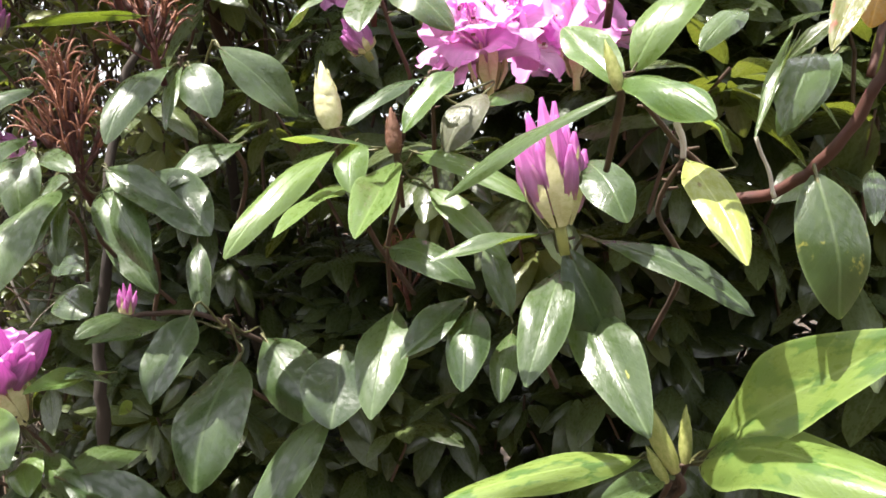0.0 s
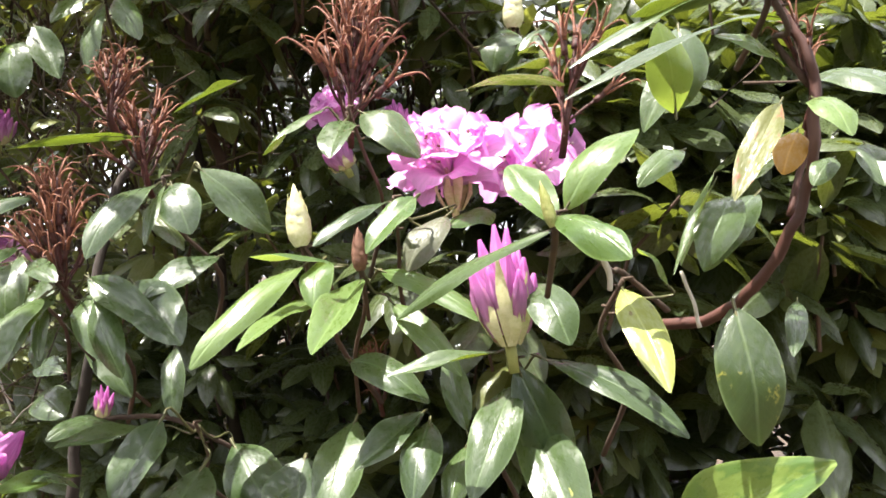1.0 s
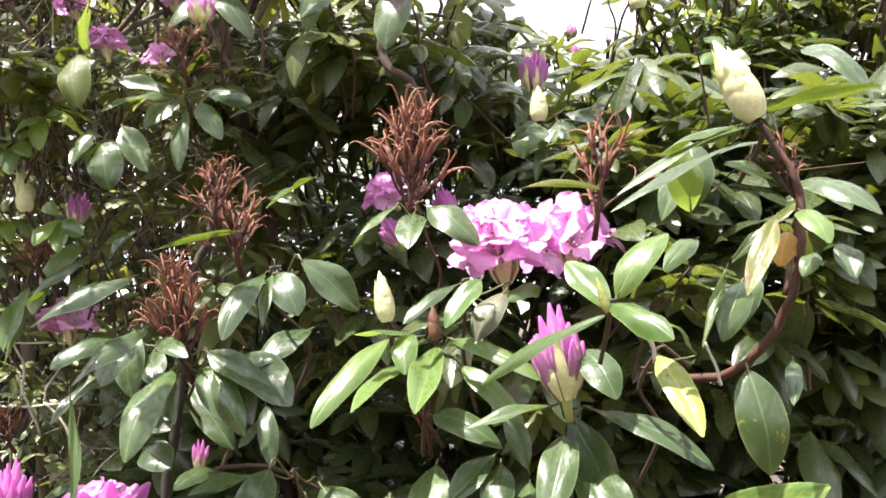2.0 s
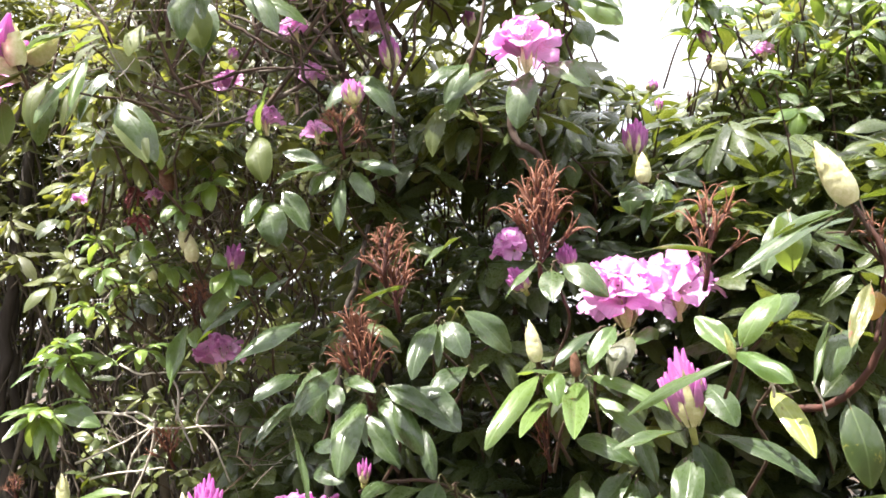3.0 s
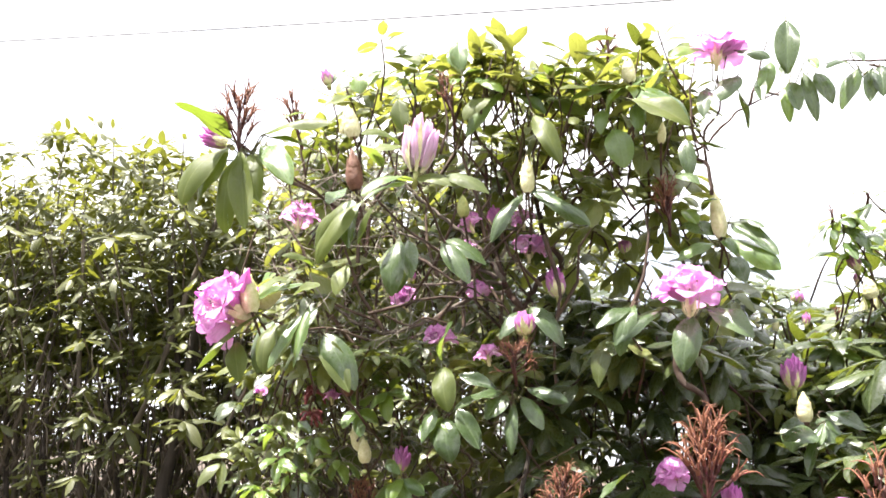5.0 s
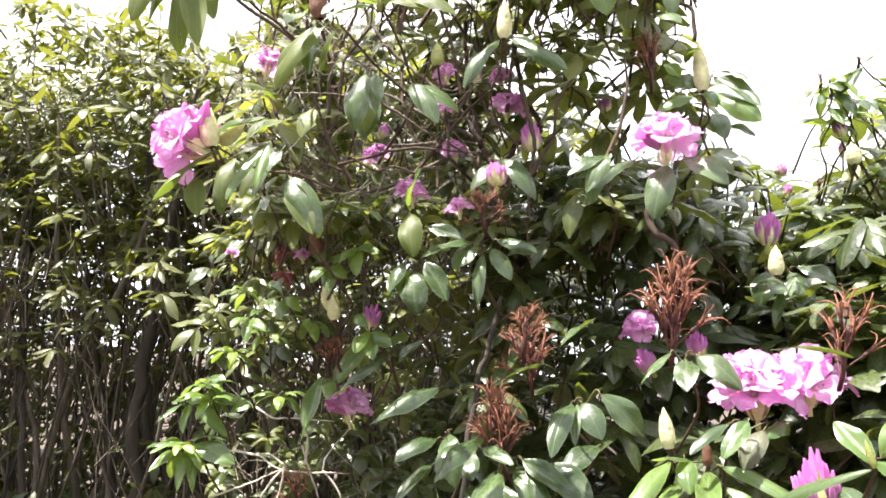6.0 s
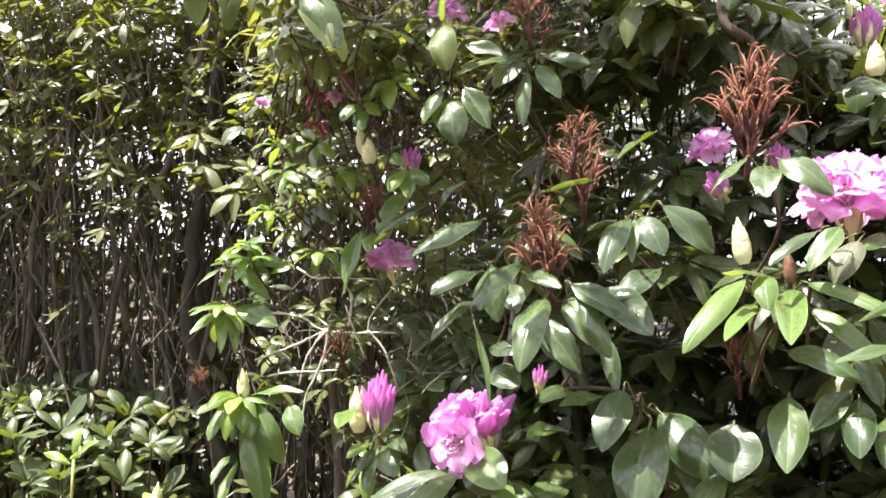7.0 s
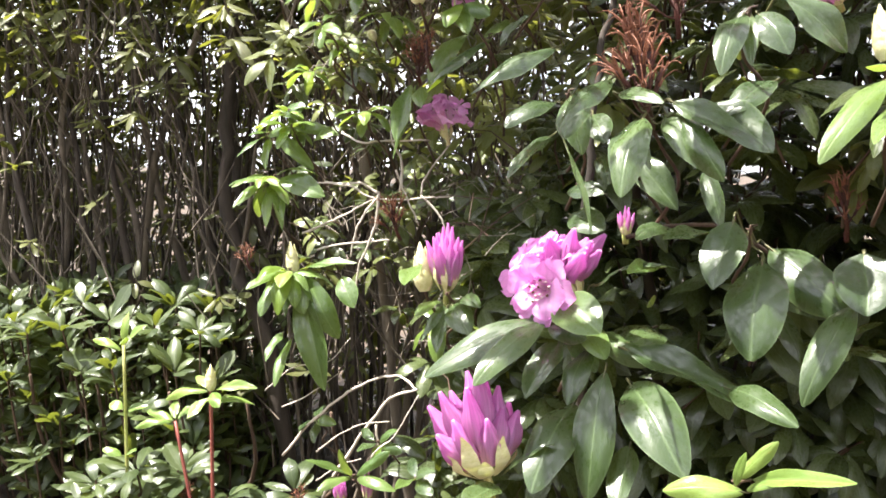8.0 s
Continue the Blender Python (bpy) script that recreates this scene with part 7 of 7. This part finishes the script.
# main limbs from the ground
for foot, knee, top, r in (((-0.10, 1.35, 0.0), (-0.05, 1.20, 0.8), (0.15, 1.20, 1.35), 0.024), ((-0.25, 1.40, 0.0), (-0.35, 1.30, 0.9), (-0.50, 1.30, 1.75), 0.030), ((0.15, 1.45, 0.0), (0.30, 1.30, 0.8), (0.45, 1.35, 1.30), 0.022), ((-0.40, 1.50, 0.0), (-0.70, 1.55, 0.7), (-0.95, 1.60, 1.25), 0.020), ((0.0, 1.45, 0.0), (0.0, 1.40, 1.0), (-0.05, 1.25, 1.95), 0.026)):
    branch([Vector(p) + Vector((0, 0.3, 0)) for p in (foot, knee, top)], r * 0.6, r * 0.28, TRUNK)


# ---- the rhododendron beyond it ----
def far_bush():
    rng = random.Random(23)
    base = bush_thing("rhododendron_bush", (1.1, 2.4, 0.0), "second rhododendron bush behind, with pale buds and glossy leaves", "shrub")
    mass = Foliage()
    for i in range(1700):
        x, y = rng.uniform(-0.6, 2.2), rng.uniform(1.45, 2.4)
        top = 1.66 + 0.215 * (y + 0.49) + 0.05 * math.sin(x * 9) + (0.4 * max(0.0, x - 0.6) if x < 1.4 else 0.32)
        z = top - 2.1 * rng.random() ** 1.4
        edge = ((x - 0.75) / 1.5) ** 2 + ((y - 1.95) / 0.65) ** 2
        if edge > 1.0:
            continue
        at = Vector((x, y, z - 0.25 * edge * edge * (x > 1.2)))
        mass.rosette(rng, at, (rng.uniform(-0.5, 0.5), rng.uniform(-0.8, 0.2), rng.uniform(0.5, 1.1)), rng.randint(6, 9), rng.uniform(0.085, 0.12), 0.34, 0.3)
        root = at + Vector((rng.uniform(-0.08, 0.08), 0.1, -0.25))
        mass.twig([at, root], 0.0025, 0.005)
    mass.link("foliage", [BUSH_LEAVES, TWIG], base)
    for k in range(5):
        bm = bmesh.new()
        x = 0.2 + 0.4 * k
        tube(bm, smooth_line([Vector((1.0 + 0.06 * k, 2.4, 0)), Vector((x, 2.25, 0.8)), Vector((x + 0.1, 2.1, 1.7))], 5), 0.028, 0.010, 8, 0.3)
        part("branch", bm, BARK, base)


far_bush()


# ---- the hedge ----
def hedge():
    rng = random.Random(5)
    base = bush_thing("hedge", (-2.4, 2.8, 0.0), "tall leafy hedge over a thicket of bare brown stems", "hedge")
    mass = Foliage(COARSE)
    # the stout dark trunks near the bush
    for r, pts in ((0.033, ((-1.72, 2.40, -0.02), (-1.82, 2.38, 0.62), (-1.94, 2.36, 0.92), (-2.00, 2.36, 1.33), (-1.98, 2.40, 1.82), (-2.02, 2.50, 2.40))),
                   (0.020, ((-1.75, 2.46, -0.02), (-1.90, 2.46, 0.80), (-2.02, 2.46, 1.30), (-2.08, 2.50, 1.90), (-2.18, 2.50, 2.40))),
                   (0.019, ((-2.78, 2.40, -0.02), (-2.84, 2.36, 0.60), (-2.97, 2.36, 1.10), (-3.05, 2.36, 1.55), (-3.06, 2.40, 2.10))),
                   (0.018, ((-2.38, 2.42, -0.02), (-2.46, 2.40, 0.70), (-2.51, 2.40, 1.05), (-2.56, 2.40, 1.32), (-2.66, 2.44, 1.95))),
                   (0.016, ((-2.68, 2.44, -0.02), (-2.69, 2.42, 0.85), (-2.74, 2.40, 1.28), (-2.83, 2.42, 1.85))),
                   (0.020, ((-1.88, 2.52, -0.02), (-1.96, 2.50, 0.40), (-2.11, 2.48, 0.90), (-2.24, 2.48, 1.35), (-2.46, 2.52, 1.95)))):
        bm = bmesh.new()
        line = [p + Vector((noise.noise(p * 9), noise.noise(p * 9 + Vector((7, 0, 0))), 0)) * 0.02 for p in smooth_line(pts, 6)]
        tube(bm, line, r, r * 0.55, 10, 0.35)
        part("stem", bm, TRUNK, base, "stout dark brown stem")
    # sprigs that rise over the clipped top
    for i in range(70):
        x, y = rng.uniform(-4.4, -1.1), rng.uniform(2.3, 3.3)
        low = Vector((x, y, 2.72 - 0.16 * max(0, x + 2.2)))
        tip = low + Vector((rng.uniform(-0.05, 0.05), rng.uniform(-0.04, 0.04), rng.uniform(0.18, 0.42)))
        mass.twig([low, low.lerp(tip, 0.5), tip], 0.0035, 0.002)
        for step in (0.45, 0.72, 1.0):
            mass.rosette(rng, low.lerp(tip, step), (rng.uniform(-0.2, 0.2), rng.uniform(-0.2, 0.2), 1.0), 5, rng.uniform(0.06, 0.085), 0.38, -0.1)
    for i in range(85):
        x, y = rng.uniform(-4.6, -0.7), rng.uniform(2.35, 3.3)
        tall = rng.uniform(2.0, 2.8)
        r = rng.choice((0.006, 0.008, 0.011, 0.015, 0.021))
        lean = rng.uniform(-0.7, 0.7)
        pts = [Vector((x, y, -0.02))]
        for k in range(1, 7):
            lean += rng.uniform(-0.35, 0.35)
            pts.append(pts[-1] + Vector((lean * 0.16 + rng.uniform(-0.035, 0.035), rng.uniform(-0.08, 0.08), tall / 6)))
        bm = bmesh.new()
        tube(bm, smooth_line(pts, 3), r, r * 0.4, 7, 0.3)
        fork = rng.randint(1, 3)
        out = rng.choice((-1, 1)) * rng.uniform(0.25, 0.55)
        tube(bm, smooth_line([pts[fork], pts[fork] + Vector((out * 0.3, 0.03, 0.30)), pts[fork] + Vector((out * 0.7 + rng.uniform(-0.08, 0.08), -0.04, 0.70)), pts[fork] + Vector((out, 0.05, 1.2))], 4), r * 0.7, r * 0.25, 6, 0.3)
        part("stem", bm, HEDGE_BARK, base)
    # the thicket of thin upright stems
    for i in range(105):
        x, y = rng.uniform(-3.9, -0.9), rng.uniform(2.35, 3.1)
        pts = [Vector((x, y, -0.02))]
        lean = rng.uniform(-0.25, 0.25)
        for k in range(1, 6):
            lean += rng.uniform(-0.2, 0.2)
            pts.append(pts[-1] + Vector((lean * 0.2, rng.uniform(-0.06, 0.06), rng.uniform(0.34, 0.46))))
        bm = bmesh.new()
        tube(bm, smooth_line(pts, 3), rng.uniform(0.005, 0.011), 0.003, 6, 0.3)
        part("stem", bm, TRUNK if i % 3 else HEDGE_BARK, base)
    for i in range(1900):
        x, y, z = rng.uniform(-4.6, -0.7), rng.uniform(2.2, 3.4), rng.uniform(0.2, 2.6)
        p = Vector((x, y, z))
        d = Vector((rng.uniform(-0.6, 0.6), rng.uniform(-0.3, 0.3), rng.uniform(0.5, 1.0))).normalized() * rng.uniform(0.15, 0.5)
        mass.twig([p, p + d * 0.5 + Vector((rng.uniform(-0.03, 0.03), 0, 0)), p + d], 0.0035, 0.0016)
    # sprays that hang out of the face
    hung = [(-2.29, 2.22, 1.77), (-2.11, 2.22, 1.74), (-2.51, 2.22, 1.60), (-2.29, 2.22, 1.55), (-2.81, 2.22, 1.69), (-2.06, 2.22, 1.90), (-2.63, 2.22, 1.93)]
    hung += [(rng.uniform(-3.3, -1.7), rng.uniform(2.05, 2.3), rng.uniform(1.65, 2.6)) for i in range(45)]
    for at in map(Vector, hung):
        mass.rosette(rng, at, (rng.uniform(-0.5, 0.5), -0.4, 1.0), rng.randint(6, 8), rng.uniform(0.085, 0.115), 0.33, 0.55)
        mass.twig([at, at + Vector((rng.uniform(-0.1, 0.1), 0.2, -0.3))], 0.003, 0.005)
    # the dark far side
    for i in range(3800):
        at = Vector((rng.uniform(-5.2, -0.3), rng.uniform(3.1, 3.8), rng.uniform(0.1, 2.9)))
        mass.rosette(rng, at, (rng.uniform(-0.6, 0.6), rng.uniform(-0.9, 0.3), rng.uniform(0.4, 1.1)), 6, rng.uniform(0.08, 0.11), 0.38, 0.25)
    for i in range(1100):
        at = Vector((rng.uniform(-4.8, -0.9), rng.uniform(2.5, 3.2), rng.uniform(2.0, 2.75)))
        mass.rosette(rng, at, (rng.uniform(-0.6, 0.6), rng.uniform(-0.9, 0.3), rng.uniform(0.4, 1.1)), 6, rng.uniform(0.07, 0.095), 0.38, 0.25)
    made = 0
    while made < 3500:
        x, y = rng.uniform(-4.6, -0.7), rng.uniform(2.15, 3.5)
        top = 2.92 + 0.16 * noise.noise(Vector((x * 1.3, y * 1.3, 0))) - 0.16 * max(0, x + 2.2)
        u = rng.random()
        z = top - 2.3 * u ** 1.7
        if z < 1.75 and y < 3.0 and rng.random() < 0.72:
            continue
        made += 1
        mass.rosette(rng, Vector((x, y, z)), (rng.uniform(-0.6, 0.6), rng.uniform(-0.9, 0.3), rng.uniform(0.4, 1.1)), rng.randint(5, 8), rng.uniform(0.06, 0.09), 0.36, 0.25)
    mass.link("foliage", [HEDGE_LEAVES, HEDGE_BARK], base)


hedge()


# ---- the low shrub in front of the hedge ----
def low_shrub():
    rng = random.Random(8)
    base = bush_thing("low_shrub", (-2.3, 2.0, 0.0), "low evergreen shrub with dark shiny leaves beneath the hedge", "shrub")
    mass = Foliage(ROUNDED)
    for i in range(420):
        x, y = rng.uniform(-3.4, -1.85), rng.uniform(1.95, 2.7)
        top = 0.87 - 0.45 * max(0.0, x + 2.05) + 0.08 * noise.noise(Vector((x * 3, y * 3, 2)))
        z = top - 0.80 * rng.random()
        at = Vector((x, y, z))
        mass.rosette(rng, at, (rng.uniform(-0.5, 0.5), rng.uniform(-0.7, 0.2), rng.uniform(0.6, 1.1)), rng.randint(7, 11), rng.uniform(0.085, 0.125), 0.36, -0.40)
        mass.twig([at, at + Vector((rng.uniform(-0.05, 0.05), 0.05, -0.3))], 0.003, 0.005)
    for i in range(34):
        x = rng.uniform(-2.0, -1.20)
        at = Vector((x, rng.uniform(1.5, 1.85), rng.uniform(0.18, 0.52 + 0.25 * min(0.0, x + 1.7) - 0.35 * max(0.0, x + 1.7))))
        mass.rosette(rng, at, (rng.uniform(-0.4, 0.4), rng.uniform(-0.5, 0.1), 1.0), 9, rng.uniform(0.09, 0.125), 0.36, 0.05)
        mass.twig([at, at + Vector((rng.uniform(-0.05, 0.05), 0.05, -0.3))], 0.003, 0.005)
    mass.link("foliage", [SHRUB_LEAVES, TWIG], base)
    for k in range(6):
        bm = bmesh.new()
        x = -2.9 + 0.3 * k
        tube(bm, smooth_line([Vector((x * 0.5 - 1.15, 2.1, 0)), Vector((x, 2.05, 0.3)), Vector((x + 0.05, 1.95, 0.6))], 4), 0.010, 0.005, 7, 0.3)
        part("stem", bm, TWIG, base)


low_shrub()


def young_plant(foot, top, paint, label, leaves, bud_paint=None):
    """A single upright young stem with leaves at its tip and joints."""
    foot, top = Vector(foot), Vector(top)
    base = tagged(bush_thing("young_plant", foot, label, "plant"), label, "plant", "young shoots by the hedge")
    bm = bmesh.new()
    tube(bm, smooth_line([foot, foot.lerp(top, 0.5) + Vector((0.008, 0, 0)), top], 5), 0.0065, 0.0045, 7, 0.15)
    part("stem", bm, paint, base)
    for rise, yaw, lift, long, wide in leaves:
        at = foot.lerp(top, rise)
        way = Vector((math.cos(yaw) * math.cos(lift), math.sin(yaw) * math.cos(lift), math.sin(lift)))
        piece("leaf", leaf_data("plain", FRESH_LEAF), base, frame_along(at + way * 0.01, way, Vector((0, -0.5, 0.9)), (wide, long, long)))
    if bud_paint:
        piece("bud", bud_store[bud_paint.name], base, axis_pose(top, top + Vector((0, 0, 0.075)), 0.085))


young_plant((-1.84, 1.6, -0.02), (-1.82, 1.6, 0.84), GREEN_BUD, "upright young shoot with a green stem and pale leaves", [(1.0, 1.6, 1.3, 0.085, 0.032), (1.0, 0.2, 0.7, 0.085, 0.027), (0.98, 3.3, 0.3, 0.09, 0.027), (1.0, -0.8, 0.5, 0.05, 0.027), (0.78, 0.3, 0.2, 0.06, 0.034), (0.78, 3.0, 0.2, 0.05, 0.034), (0.62, -0.4, 0.5, 0.07, 0.027), (0.62, 3.4, 0.3, 0.06, 0.027)])
young_plant((-1.55, 1.6, 0.0), (-1.53, 1.6, 0.74), RED_TWIG, "young shoot with a red stem and a pale bud", [(1.0, 0.1, 0.12, 0.13, 0.03), (1.0, 3.3, -0.25, 0.13, 0.03), (1.0, -0.7, -0.3, 0.075, 0.035), (0.98, -2.0, -0.6, 0.075, 0.035), (0.96, 0.4, -0.1, 0.11, 0.03), (1.0, 2.6, 0.2, 0.09, 0.027)], PALE_BUD)
young_plant((-1.52, 1.58, 0.0), (-1.65, 1.6, 0.64), RED_TWIG, "leaning young shoot with a red stem", [(1.0, 3.0, 0.1, 0.10, 0.027), (1.0, 2.2, 0.5, 0.07, 0.027), (1.0, 3.6, -0.15, 0.10, 0.027), (1.0, 0.3, 0.8, 0.05, 0.027)])


# ---- overhead cable ----
def cable():
    base = bush_thing("overhead_cable", (-9.0, 12.0, 9.0), "thin dark overhead cable against the sky", "cable")
    bm = bmesh.new()
    line = [Vector((-40 + 4 * i, 12.0, 9.55 - 0.018 * (4 * i - 40) - 0.35 + 0.0006 * (4 * i - 40) ** 2)) for i in range(21)]
    tube(bm, line, 0.015, 0.015, 6)
    part("wire", bm, CABLE, base)
    for x in (-40, 40):
        bm = bmesh.new()
        z = 9.2 - 0.018 * x + 0.0006 * x * x
        tube(bm, [Vector((x, 12.0, 0)), Vector((x, 12.0, z * 0.5)), Vector((x, 12.0, z + 0.3))], 0.14, 0.10, 10)
        part("pole", bm, HEDGE_BARK, base)


cable()
